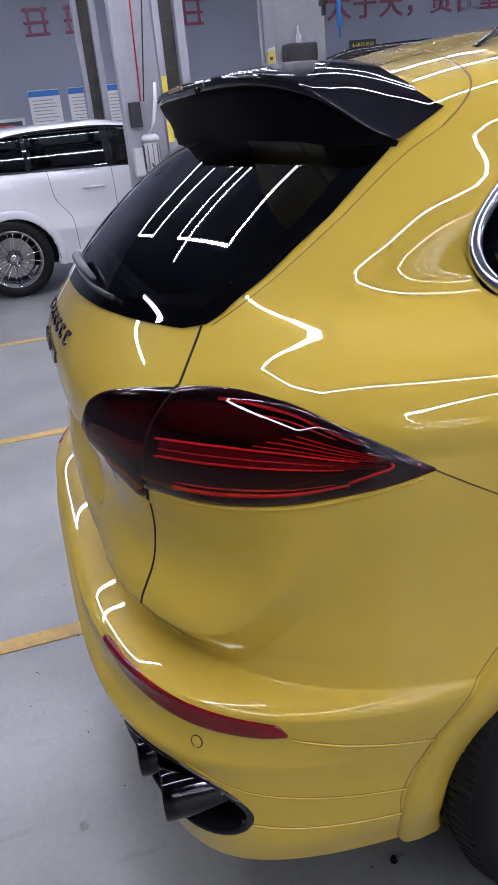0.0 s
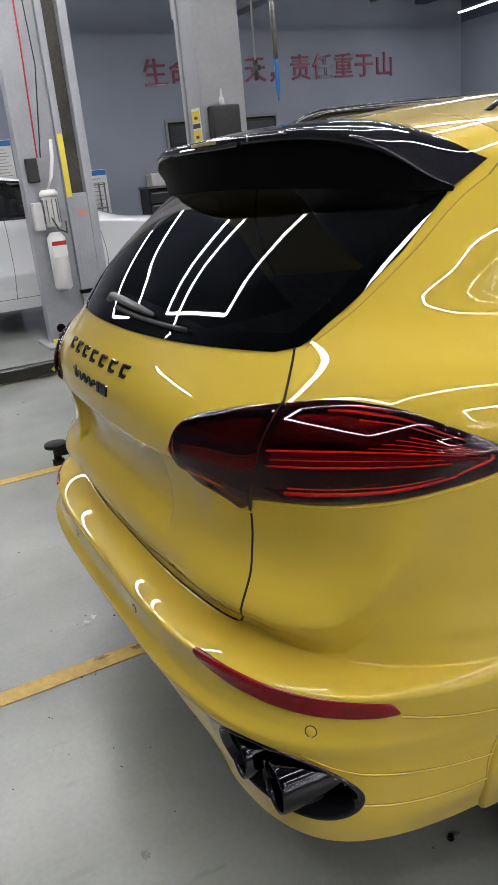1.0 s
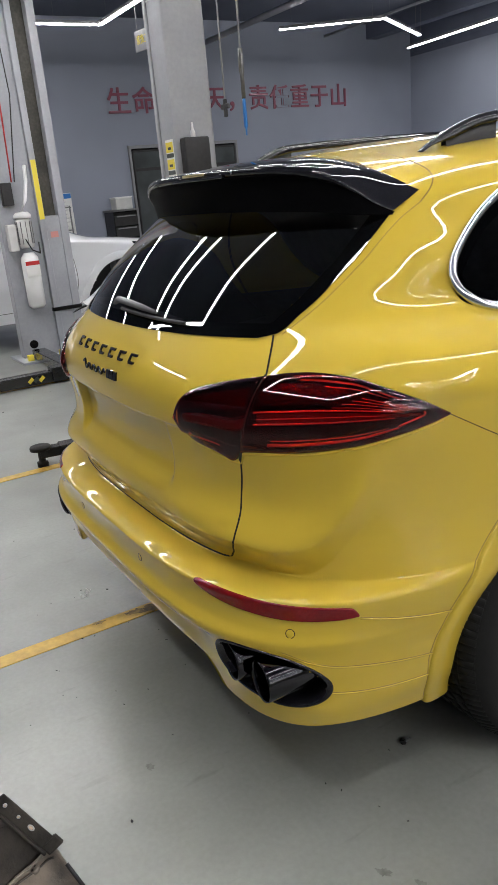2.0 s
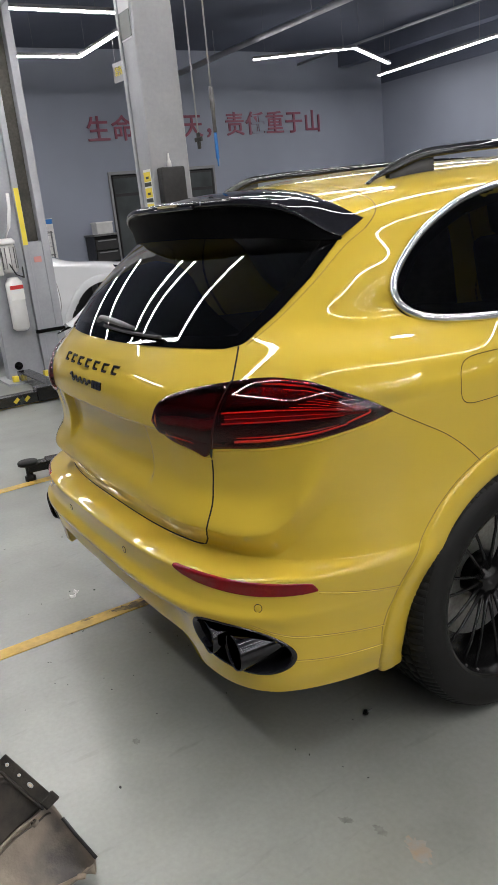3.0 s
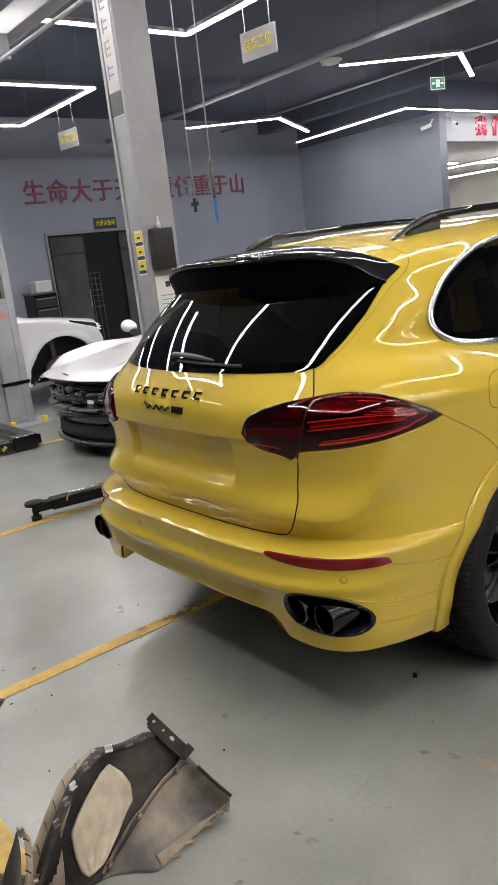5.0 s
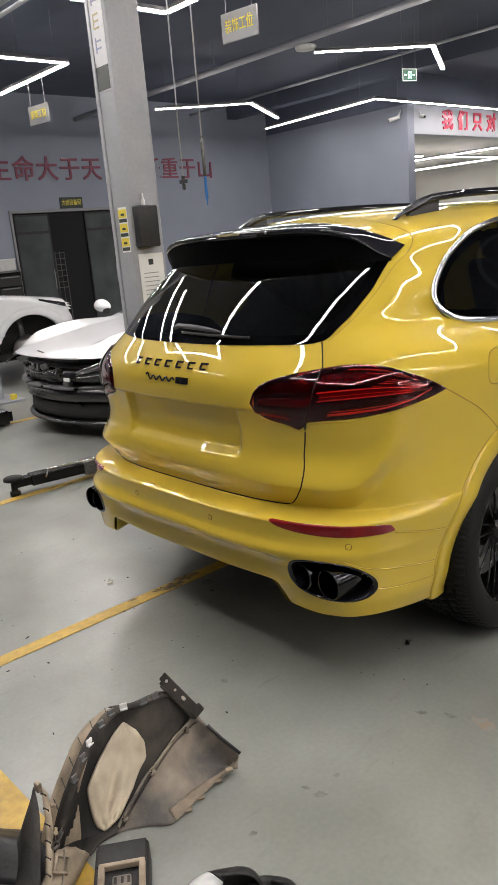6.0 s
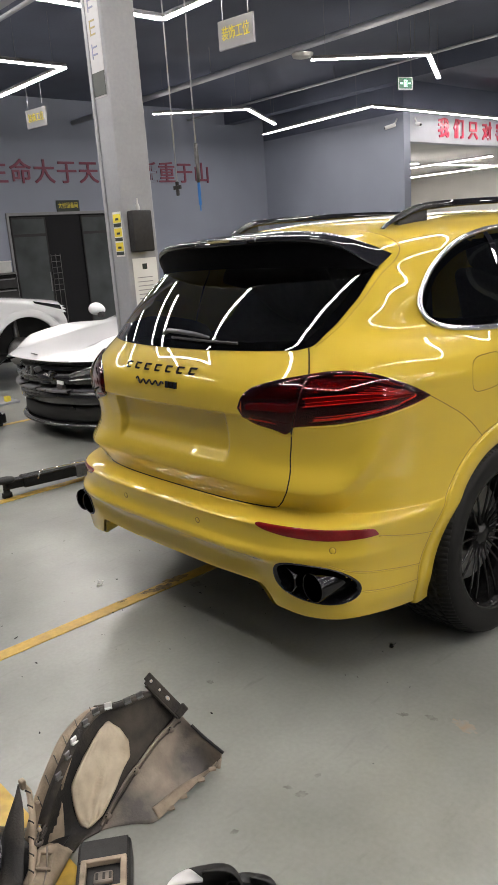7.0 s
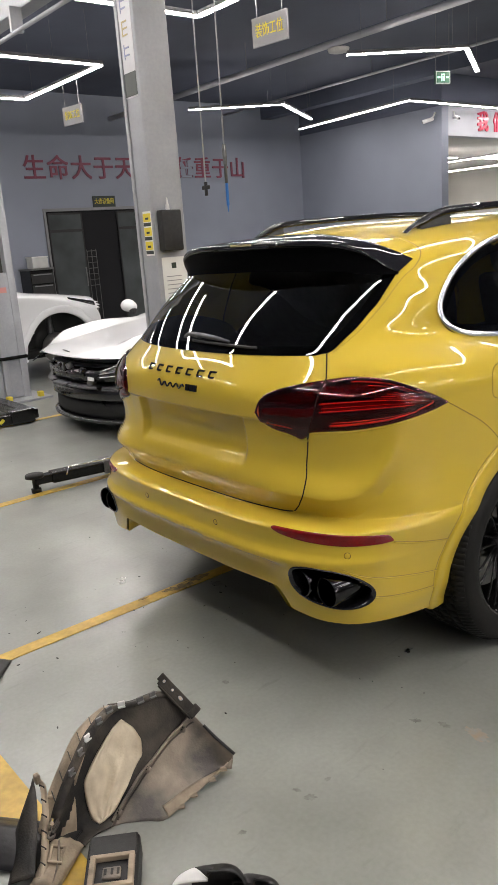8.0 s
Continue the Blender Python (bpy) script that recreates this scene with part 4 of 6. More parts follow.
def tailgate_details(thing):
    # Joint lines.
    gate = [(.432, 1.213), (.4335, 1.2025), (.4375, 1.172), (.4425, 1.137)]
    gate2 = [(.405, .941), (.402, .90), (.399, .85), (.403, .79), (.400, .755), (.382, .715), (.361, .68), (.350, .666), (.336, .661), (.31, .6595), (.15, .659), (.0, .659)]
    for hand in (1, -1):
        part("tailgate_joint", strip_on(on_shell, gate, .0048, .0006, hand), "seam", thing)
        part("lamp_joint", strip_on(on_shell, [(.4425, 1.137), (.433, 1.09), (.424, 1.04), (.414, .99), (.405, .941)], .0045, .0046, hand), "seam", thing)
        part("tailgate_joint", strip_on(on_shell, gate2, .0048, .0006, hand), "seam", thing)
        part("bumper_joint", strip_on(on_shell, [(.742, 1.036), (.808, .985), (.87, .938), (.921, .89), (.965, .84), (.995, .80)], .0024, .0004, hand), "panel_gap", thing)
        for line in ([(.602, .595), (.66, .575), (.72, .556), (.775, .541)], [(.50, .515), (.53, .492), (.56, .478), (.625, .462), (.70, .44), (.765, .422)], [(.548, .408), (.64, .388), (.745, .366)]):
            part("bumper_groove", strip_on(on_shell, line, .0020, .0004, hand), "groove", thing)
            k = np.linspace(0, len(line) - 1, 40)
            fz = [np.interp(k, range(len(line)), [q[j] for q in line]) for j in (0, 1)]
            part("rolled_edge", tube(on_shell(fz[0], fz[1] - .0036, np.full(40, -.0005), hand), .0026, 8), "yellow", thing, "", True)
        f = np.linspace(.30, .73, 90)
        part("rolled_edge", tube(on_shell(f, lamp_low(f + .0175 * np.clip((.48 - f) / .055, 0, 1) * (f > .407)) - .0075, np.full(90, -.0008), hand), .0028, 8), "yellow", thing, "", True)
        low = lambda f: monotone([.336, .345, .362, .425, .512, .57, .602], [.633, .624, .613, .597, .589, .591, .597], f)
        high = lambda f: monotone([.336, .345, .40, .492, .558, .590, .602], [.636, .639, .638, .633, .627, .622, .600], f)
        part("rear_reflector", patch_between(.336, .602, low, high, .003, hand, 90, 14, .003), "reflector", thing, "slim red bumper reflector", True)
        for f0, z0 in ((.505, .560), (.16, .585)):
            c = on_shell(np.array([f0]), np.array([z0]), np.array([.0]), hand)[0]
            c1 = on_shell(np.array([f0]), np.array([z0]), np.array([.01]), hand)[0]
            q = (Vector(c1) - Vector(c)).to_track_quat("Y", "Z").to_matrix().to_4x4()
            pk = part("parking_sensor", lathe([(0, .0016), (.0085, .0016), (.0095, .001), (.0097, -.002)], 24, "y"), "yellow", thing, "", True)
            pk.matrix_basis = Matrix.Translation(c) @ q
            part("sensor_ring", lathe([(.0097, .0012), (.0112, .0014), (.0118, -.001)], 24, "y"), "seam", pk, "", True)
    # The lip over the number plate and two fixing screws.
    for x in (-.11, .11):
        s = part("plate_screw", lathe([(0, -.004), (.005, -.004), (.006, 0), (.006, .01)], 12, "y"), "rim_black", thing, "", True)
        s.location = (x, .124, .905)
    # Wiper over the glass.
    pts = [on_shell(np.array([abs(f)]), np.array([z]), np.array([l]), 1)[0] * (1 if f >= 0 else -1, 1, 1) for f, z, l in
           ((-.040, 1.243, .020), (-.020, 1.250, .026), (.04, 1.247, .029), (.10, 1.243, .026), (.15, 1.239, .017))]
    arm = part("wiper", tube(pts, [.008, .0115, .0115, .0105, .006], 10, flat=.8), "wiper_grey", thing, "grey-black rear wiper arm", True)
    fb = np.linspace(.0, .245, 24)
    part("wiper_blade", tube(on_shell(fb, 1.236 - .012 * fb / .245, np.full(fb.shape, .013), 1), .0055, 8), "plastic", arm, "", True)


def emblem(thing):
    """The name on the tailgate as plain dark bars, and the model badge as a wavy bar with three blocks."""
    def bar(x0, x1, z0, z1):
        x = np.linspace(x0, x1, 4)
        X, Z = np.meshgrid(x, np.linspace(z0, z1, 3))
        a, p, r, c = level(Z)
        Y = c - (c - r) * (1 - np.abs(X / a) ** p) ** (1 / p)
        front = np.stack([X, Y - .005, Z], -1)
        back = np.stack([X, Y + .004, Z], -1)
        top = np.array([front[-1], back[-1]])
        bot = np.array([back[0], front[0]])
        l, r_ = np.stack([back[:, 0], front[:, 0]], 1), np.stack([front[:, -1], back[:, -1]], 1)
        return merge(grid_bm(front), grid_bm(top), grid_bm(bot), grid_bm(l), grid_bm(r_))
    n = 7
    for i in range(n):
        x0 = -.245 + i * .49 / n
        w, z0, h = .036, 1.122, .025
        # Each sign is three plain bars: a foot, a head and an upright.
        arms = [bar(x0, x0 + w, z0 + h - .006, z0 + h), bar(x0 + .002, x0 + w - .006, z0, z0 + .006), bar(x0 - .001, x0 + .006, z0 + .004, z0 + h - .005)]
        part("badge_bar", merge(*arms), "gloss_black", thing, "gloss black badge bar")
    x = np.linspace(-.145, .04, 60)
    zz = 1.079 + .008 * np.sin(np.linspace(0, 9 * math.pi, 60)) + .008 * np.exp(-((x + .14) / .012) ** 2)
    a, p, r, c = level(zz)
    yy = c - (c - r) * (1 - np.abs(x / a) ** p) ** (1 / p) - .004
    part("model_badge", tube(np.stack([x, yy, zz], 1), .0035, 6), "gloss_black", thing, "small gloss black script badge", True)
    for x0 in (.052, .078, .102):
        part("model_badge", bar(x0, x0 + .02, 1.067, 1.091), "gloss_black", thing)


def fuel_flap(thing):
    al = np.linspace(0, 2 * math.pi, 60, endpoint=False)
    sq = (np.abs(np.cos(al)) ** 4 + np.abs(np.sin(al)) ** 4) ** (-1 / 4)
    y, z = .835 + .098 * sq * np.cos(al), 1.068 + .066 * sq * np.sin(al)
    c = on_flank(y, z, np.full(y.shape, .0012), 1)
    c2 = on_flank(.835 + (y - .835) * .975, 1.068 + (z - 1.068) * .965, np.full(y.shape, .0012), 1)
    part("fuel_flap_joint", grid_bm(np.array([c2, c]), closed_v=True), "panel_gap", thing)


def mirror_shell(hand, y):
    bm = bmesh.new()
    bmesh.ops.create_uvsphere(bm, u_segments=28, v_segments=16, radius=1)
    for v in bm.verts:
        v.co = Vector((v.co.x * .15 * (1 - .10 * v.co.z), v.co.y * (.085 if v.co.y > 0 else .02), v.co.z * .082 * (1 + .18 * v.co.x * hand)))
    return moved(bm, pose(hand * 1.03, y, 1.20))


def door_seams(thing, mirror_y=2.92, front=3.2):
    for hand in (1, -1):
        for line in ([(1.62, .40), (1.60, .7), (1.45, .95), (1.42, 1.19)], [(2.05, .36), (2.07, .8), (2.06, 1.18)], [(front, .36), (front + .05, .7), (front, 1.0), (front - .1, 1.1)], [(1.62, .38), (front, .38)]):
            part("door_joint", strip_on(on_flank, line, .005, .001, hand), "seam", thing)
        for y in (1.75, 2.8):
            p = on_flank(np.array([y, y + .11, y + .22]), np.array([1.0, 1.005, 1.0]), np.array([.004, .03, .004]), hand)
            part("door_handle", tube(p, [.014, .012, .014], 8), "yellow" if thing.name.startswith("yellow") else "white", thing, "", True)
        m = part("door_mirror", mirror_shell(hand, mirror_y), "yellow" if thing.name.startswith("yellow") else "white", thing, "", True)
        part("mirror_arm", box(hand * .93 - .05, hand * .93 + .05, mirror_y + .01, mirror_y + .05, 1.10, 1.17, .01), "plastic", m)


def headlamps(thing):
    for hand in (1, -1):
        y = np.linspace(3.95, 4.52, 24)
        v = np.linspace(0, 1, 8)
        Y, Vv = np.meshgrid(y, v)
        mid, half = .80 + .06 * (4.5 - Y) / .55, .055 * np.sin(np.clip((Y - 3.93) / .6, 0, 1) * math.pi) ** .6
        e = np.sin(Vv * math.pi) ** .5
        hl = part("headlamp", outward(grid_bm(on_flank(Y, mid + half * (2 * Vv - 1), .002 + .008 * e, hand)), hand), "lamp_clear", thing, "clear headlamp with dark inner parts", True)
        part("headlamp_inner", outward(grid_bm(on_flank(Y, mid + .55 * half * (2 * Vv - 1), .011 + .002 * e, hand)), hand), "gloss_black", hl, "", True)


# ---- the yellow estate car ----
def yellow_car():
    thing = empty("yellow_car")
    shell(thing, "yellow", 1.0)
    rear_pane(thing)
    windscreen(thing)
    for hand in (1, -1):
        rear_lamp(thing, hand)
        side_glass(thing, hand)
        roof_rail(thing, hand)
        exhausts(thing, hand)
        for cy in (AXLE, AXLE + BASE):
            wheel(thing, (hand * .812, cy, HUB), hand)
            arch_liner(thing, cy, hand)
            flare(thing, cy, hand, "yellow")
    spoiler(thing)
    tailgate_details(thing)
    emblem(thing)
    fuel_flap(thing)
    door_seams(thing)
    headlamps(thing)
    underbody(thing)
    # The black undertray between the exhausts, and the tray's lip.
    part("diffuser", box(-.48, .48, .24, .60, .43, .47, .015), "under", thing, "matt black rear undertray")
    # The bumper's lower edge turns in under the car.
    f = np.concatenate([-np.linspace(.80, 0, 90), np.linspace(0, .80, 90)[1:]])
    base = rear(np.abs(f), np.full(f.shape, .42))
    zb = skirt(base[:, 0], base[:, 1])
    e0 = on_shell(np.abs(f), zb, np.zeros(f.shape)) * np.stack([np.where(f < 0, -1, 1), f * 0 + 1, f * 0 + 1], 1)
    e1 = on_shell(np.abs(f), zb, np.full(f.shape, -.006)) * np.stack([np.where(f < 0, -1, 1), f * 0 + 1, f * 0 + 1], 1) - (0, 0, .006)
    e2 = on_shell(np.abs(f), zb, np.full(f.shape, -.03)) * np.stack([np.where(f < 0, -1, 1), f * 0 + 1, f * 0 + 1], 1) - (0, 0, .004)
    e3 = on_shell(np.abs(f), zb, np.full(f.shape, -.28)) * np.stack([np.where(f < 0, -1, 1), f * 0 + 1, f * 0 + 1], 1) + (0, 0, .012)
    bm = grid_bm(np.stack([e0, e1, e2, e3], 0))
    part("bumper_lip", bm, "yellow", thing, "", True)
    # The joint along the rear pillar, and the roof's joint ahead of the spoiler.
    for hand in (1, -1):
        part("pillar_joint", strip_on(on_shell, [(.555, 1.475), (.544, 1.44), (.539, 1.372), (.526, 1.325), (.508, 1.286), (.484, 1.253), (.447, 1.214)], .0020, .0004, hand), "groove", thing)
    for hand in (1, -1):
        part("roof_joint", strip_on(on_shell, [(.555, 1.475), (.553, 1.495), (.545, 1.518), (.528, 1.538), (.497, 1.558), (.45, 1.578), (.39, 1.594), (.33, 1.605)], .0035, .0005, hand), "roof_seam", thing)
    return tagged(thing, "yellow estate car with black roof spoiler and quad exhausts", "car")


yellow_car()


# ---- the workshop ----
WX, NY, EX, CEIL = -12.6, 12.85, -8.2, 4.75


def structure(name, bm, mat, label="", smooth_shade=False):
    return tagged(part(name, bm, mat, None, "", smooth_shade), label, "", "", "structure")


structure("floor", box(WX - 4, 24, -9, 24, -.2, 0, 0), "floor", "grey-green glossy epoxy workshop floor with scuffs")
structure("wall_west", box(WX - .2, WX, -9, NY + .2, 0, CEIL, 0), "wall", "matt blue-grey painted wall with red lettering")
structure("wall_north", box(WX, EX, NY, NY + .24, 0, 4.1, 0), "wall", "matt blue-grey painted wall")
structure("wall_north_upper", box(WX, EX, NY, NY + .24, 4.1, CEIL, 0), "ceiling", "dark painted upper wall")
structure("wall_header_upper", box(EX - .24, EX, NY + .24, 24, 4.1, CEIL, 0), "ceiling", "dark painted upper wall")
structure("wall_south", box(WX - .2, 24.2, -9.2, -9, 0, CEIL, 0), "wall", "plain blue-grey wall")
structure("wall_east", box(24, 24.2, -9, 24, 0, CEIL, 0), "wall_white", "plain white wall")
structure("wall_header", box(EX - .24, EX, NY + .24, 24, 3.5, 4.1, 0), "header", "pale lavender-grey beam over a wide opening, with red lettering")
structure("wall_back", box(WX - 4, 24.2, 24, 24.2, 0, CEIL, 0), "wall_white", "plain pale wall")
structure("wall_far_room", box(WX - 4.2, WX - 4, NY, 24, 0, CEIL, 0), "wall_white", "white wall of the next hall")
structure("wall_far_south", box(WX - 4, WX, NY + .02, NY + .24, 0, CEIL, 0), "wall_white", "white wall of the next hall")
structure("ceiling_far_room", box(WX - 4, EX - .24, NY + .24, 24, 3.62, 3.72, 0), "wall_white", "low white ceiling of the next hall")
structure("ceiling", box(WX - 4.2, 24.2, -9.2, 24.2, CEIL, CEIL + .2, 0), "ceiling", "dark blue-grey painted ceiling")

# Painted bay lines.
for x, w in ((-.44, .072), (-2.40, .075), (-4.75, .075), (-9.5, .075)):
    structure("floor_line", box(x - w / 2, x + w / 2, -.95 if x > -1 else -.5, 7.5, -.01, .003, 0), "line", "worn yellow painted bay line")
structure("floor_line", box(-12, 4.5, -1.03, -.90, -.01, .0035, 0), "line", "wide worn yellow painted aisle line")


def led_strip(points, z=4.0, w=.06):
    """A run of straight light channels hung under the ceiling: each length is a part."""
    thing = empty("ceiling_light")
    for (x0, y0), (x1, y1) in zip(points[:-1], points[1:]):
        d = math.hypot(x1 - x0, y1 - y0)
        m = pose((x0 + x1) / 2, (y0 + y1) / 2, z, 0, 0, math.degrees(math.atan2(y1 - y0, x1 - x0)))
        ch = part("channel", moved(box(-d / 2, d / 2, -w / 2 - .004, w / 2 + .004, .006, .05, .003, 1), m), "alu", thing)
        part("diffuser", moved(box(-d / 2 + .002, d / 2 - .002, -w / 2, w / 2, -.008, .006, 0), m), "strip", ch, "glowing white diffuser")
        for t in (.12, .88):
            px, py = x0 + (x1 - x0) * t, y0 + (y1 - y0) * t
            part("wire", tube([(px, py, z + .05), (px, py, CEIL if z > 3.6 else 3.62)], .002, 5), "alu", thing)
    return tagged(thing, "white light strip hung under the dark ceiling", "ceiling light", "ceiling light strips")


# One loop over each bay. From x = 9.65 on they are unseen additions.
for x in (-9.65, -4.85, -.03, 4.8, 9.65, 14.5, 19.3):
    y0, y1 = -.2 if 4 < x < 5 else -1.65, 4.08 if x < -9 else 3.98
    led_strip([(x, y0), (x, y1), (x + 2.45, y1), (x + 2.45, y0), (x, y0)])
led_strip([(-5.0, -3.15), (-2.9, -3.15)])
led_strip([(-4.22, -2.2), (-4.22, 1.05)])
# Zigzag runs; those from x = 7.3 on are unseen, added further east.
for x in (-9.70, -5.45, -1.2, 3.05, 7.3, 11.55, 15.8):
    led_strip([(x, 7.28), (x + .98, 8.75), (x - .18, 10.59)] if x < -6 else [(x, 6.98), (x + .96, 8.41), (x + .06, 10.0)])
led_strip([(-11.08, 11.40), (-7.63, 11.05), (-7.60, 17.0)])
for x, y in ((-14.5, 14.4), (-11.2, 14.4), (-14.5, 18.6), (-11.2, 18.6)):
    led_strip([(x, y), (x, y + 3.2)], 3.45)
for y in (13.9, 18.2, 21.6):
    led_strip([(-15.8, y), (-9.2, y)], 3.42)

# Ceiling pipes and beams.
for y, z, r in ((7.30, 4.30, .05), (10.4, 4.5, .025)):
    thing = empty("ceiling_pipe", (0, y, z))
    part("pipe", tube([(WX, 0, 0), (24, 0, 0)], r, 14), "pipe_paint", thing, "", True)
    for x in range(-11, 24, 3):
        part("hanger", tube([(x, 0, r), (x, 0, CEIL - z)], .006, 6), "alu", thing)
    tagged(thing, "grey painted pipe running under the dark ceiling", "pipe", "ceiling pipes")
structure("ceiling_beam", box(WX, 24, 11.55, 11.85, 4.45, CEIL, 0), "ceiling", "dark painted ceiling beam")

# Red slogans on the walls.
def wy(y):
    return -1.55 + .974 * (y + 1.55)


def wz(z):
    return 1.58 + .974 * (z - 1.58)


slogan = "生命大于天，责任重于山"
for i, ch in enumerate(slogan):
    words(ch, .50, .012, (WX + .018, wy(5.62 + .539 * i), wz(3.33)), (90, 0, 90), "red_letter", None, "wall_letter", bold=.005)
for ob in [o for o in scene.objects if o.name.startswith("wall_letter")]:
    tagged(ob, "raised red acrylic character on the grey wall", "wall lettering", "slogan on the wall")
for i, ch in enumerate("我们只对客户"):
    words(ch, .44, .012, (EX + .018, 14.35 + .62 * i, 3.80), (90, 0, 90), "pink_letter", None, "header_letter", bold=.010)
for ob in [o for o in scene.objects if o.name.startswith("header_letter")]:
    tagged(ob, "raised bright red character on the pale beam", "wall lettering", "slogan on the beam")
# Characters further along that cannot be read stay plain blocks of strokes.
for i, y in enumerate((.95, 1.62, 3.05, 3.65)):
    yy, z = wy(y + .22), wz(3.43)
    bms = [box(WX + .004, WX + .028, yy - .2, yy + .2, z + dz - .022, z + dz + .022, .003, 1) for dz in (-.19, -.02, .17)]
    bms += [box(WX + .004, WX + .03, yy + dy - .022, yy + dy + .022, z - .2, z + .2, .003, 1) for dy in (-.12, .13)]
    tagged(part("wall_letter", merge(*bms), "red_letter"), "raised red strokes on the grey wall", "wall lettering", "slogan on the wall")


def hanging_sign(at, w, h, text, turn, mat="sign", ink="sign_text", drop=.45):
    thing = empty("hanging_sign", at, turn)
    part("plate", box(-w / 2, w / 2, -.012, .012, -h / 2, h / 2, .004), mat, thing, "grey plate with yellow characters")
    words(text, h * .50, .002, (0, -.0145, 0), (90, 0, 0), ink, thing, "sign_lettering", width=w * .78)
    for s in (-1, 1):
        part("wire", tube([(s * w * .36, 0, h / 2), (s * w * .36, 0, h / 2 + drop)], .004, 6), "alu", thing)
    return tagged(thing, "grey plate sign with yellow characters hung on wires", "hanging sign", "bay signs")


hanging_sign((-3.71, 4.0, 3.615), .46, .27, "装饰工位", 8, drop=.235)
hanging_sign((-8.14, 4.08, 3.53), .47, .25, "装饰工位", 8, drop=.33)


def exit_sign():
    thing = empty("exit_sign", (-5.4, 9.08, 3.845), 70)
    part("case", box(-.135, .135, -.02, .02, -.095, .095, .006), "green", thing, "dark green exit sign case")
    part("frame", merge(box(-.13, .13, -.023, -.019, .08, .09, 0), box(-.13, .13, -.023, -.019, -.09, -.08, 0), box(-.13, -.12, -.023, -.019, -.08, .08, 0), box(.12, .13, -.023, -.019, -.08, .08, 0)), "white_plastic", thing, "pale frame")
    part("figure", merge(box(-.03, .035, -.024, -.018, .03, .05, 0), box(-.03, -.018, -.024, -.018, -.055, .03, 0), box(.02, .032, -.024, -.018, -.055, .03, 0), box(-.008, .01, -.024, -.018, -.05, .015, 0), box(-.10, -.05, -.024, -.018, -.012, .012, 0), box(.055, .10, -.024, -.018, -.01, .01, 0)), "exit_light", thing, "lit pale green marks")
    for s in (-.12, .12):
        part("bracket", tube([(s, 0, .085), (s, 0, CEIL - 3.845)], .004, 6), "alu", thing)
    tagged(thing, "small lit green exit sign under the ceiling", "exit sign")


exit_sign()


def smoke_detector(at):
    thing = empty("smoke_detector", at)
    part("body", lathe([(0, -.06), (.09, -.06), (.15, -.045), (.16, -.01), (.16, 0), (0, 0)], 32, "z"), "grey_plastic", thing, "", True)
    tagged(thing, "round pale grey ceiling detector", "detector")


smoke_detector((-6.0, 7.4, 4.24))


def camera_dome(at, turn):
    thing = empty("security_camera", at, turn)
    part("bracket", tube([(0, 0, .12), (0, -.05, .04), (0, -.10, .0)], .018, 8), "white_plastic", thing, "", True)
    body = lathe([(0, -.13), (.032, -.13), (.04, -.10), (.04, .10), (.03, .12), (0, .12)], 24, "y")
    part("housing", moved(body, pose(0, -.16, -.03, 14)), "white_plastic", thing, "white camera tube", True)
    part("lens", moved(lathe([(0, -.134), (.026, -.134), (.028, -.12)], 20, "y"), pose(0, -.16, -.03, 14)), "gloss_black", thing)
    tagged(thing, "small white security camera on the wall corner", "security camera", "security cameras")


camera_dome((-8.35, NY - .02, 3.86), -35)
camera_dome((-8.14, NY + .34, 3.86), 60)


# The equipment room's door in the far wall.
def equipment_door():
    y0, y1, zt = wy(5.73), wy(8.15), wz(2.48)
    thing = empty("door_1")
    # The unlit room's darkness is painted as a near-black sheet on the wall.
    part("recess", box(WX + .002, WX + .012, y0, y1, .0, zt, 0), "room_shade", thing, "near-black sheet for the unlit room's shade")
    for a, b in ((y0 - .05, y0), (y1, y1 + .05)):
        part("jamb", box(WX, WX + .06, a, b, 0, zt, .005), "alu", thing)
    part("lintel", box(WX, WX + .06, y0 - .05, y1 + .05, zt, zt + .06, .005), "alu", thing)
    for a, b, lean in ((y0 + .02, y0 + .80, 0), (y1 - .72, y1 - .02, 0)):
        leaf = part("door_leaf", box(WX + .02, WX + .05, a, b, .02, zt - .03, .004), "door_dark", thing, "dark glazed door leaf")
        part("rail", box(WX + .018, WX + .056, a, b, zt - .42, zt - .36, .003), "plastic", leaf)
        part("pane_edge", merge(box(WX + .018, WX + .058, a, a + .03, .02, zt - .03, .003), box(WX + .018, WX + .058, b - .03, b, .02, zt - .03, .003), box(WX + .018, WX + .058, a, b, zt - .07, zt - .03, .003)), "plastic", leaf)
        part("handle", tube([(WX + .09, b - .06, .9), (WX + .09, b - .06, 1.3)], .012, 8), "alu", leaf)
    part("parts_rack", merge(*[box(WX + .014, WX + .026, y0 + .84, y0 + 1.06, z, z + .012, .002) for z in (.9, 1.02, 1.14, 1.26, 1.38, 1.5, 1.62)], *[box(WX + .014, WX + .028, y, y + .012, .1, 1.66, .002) for y in (y0 + .83, y0 + .94, y0 + 1.05)]), "steel", thing, "steel shelf rack inside")
    tagged(thing, "dark glazed double door standing open, its unlit room a near-black sheet", "door", "", "structure")
    s = empty("door_sign", (WX + .015, wy(7.16), wz(2.66)), 90)
    part("plate", box(-.27, .27, -.012, .012, -.115, .115, .004), "sign_dark", s, "dark plate")
    words("大修设备间", .13, .002, (0, -.0145, 0), (90, 0, 0), "sign_text", s, "sign_lettering", width=.46)
    tagged(s, "dark plate with yellow characters over the door", "door sign")


equipment_door()


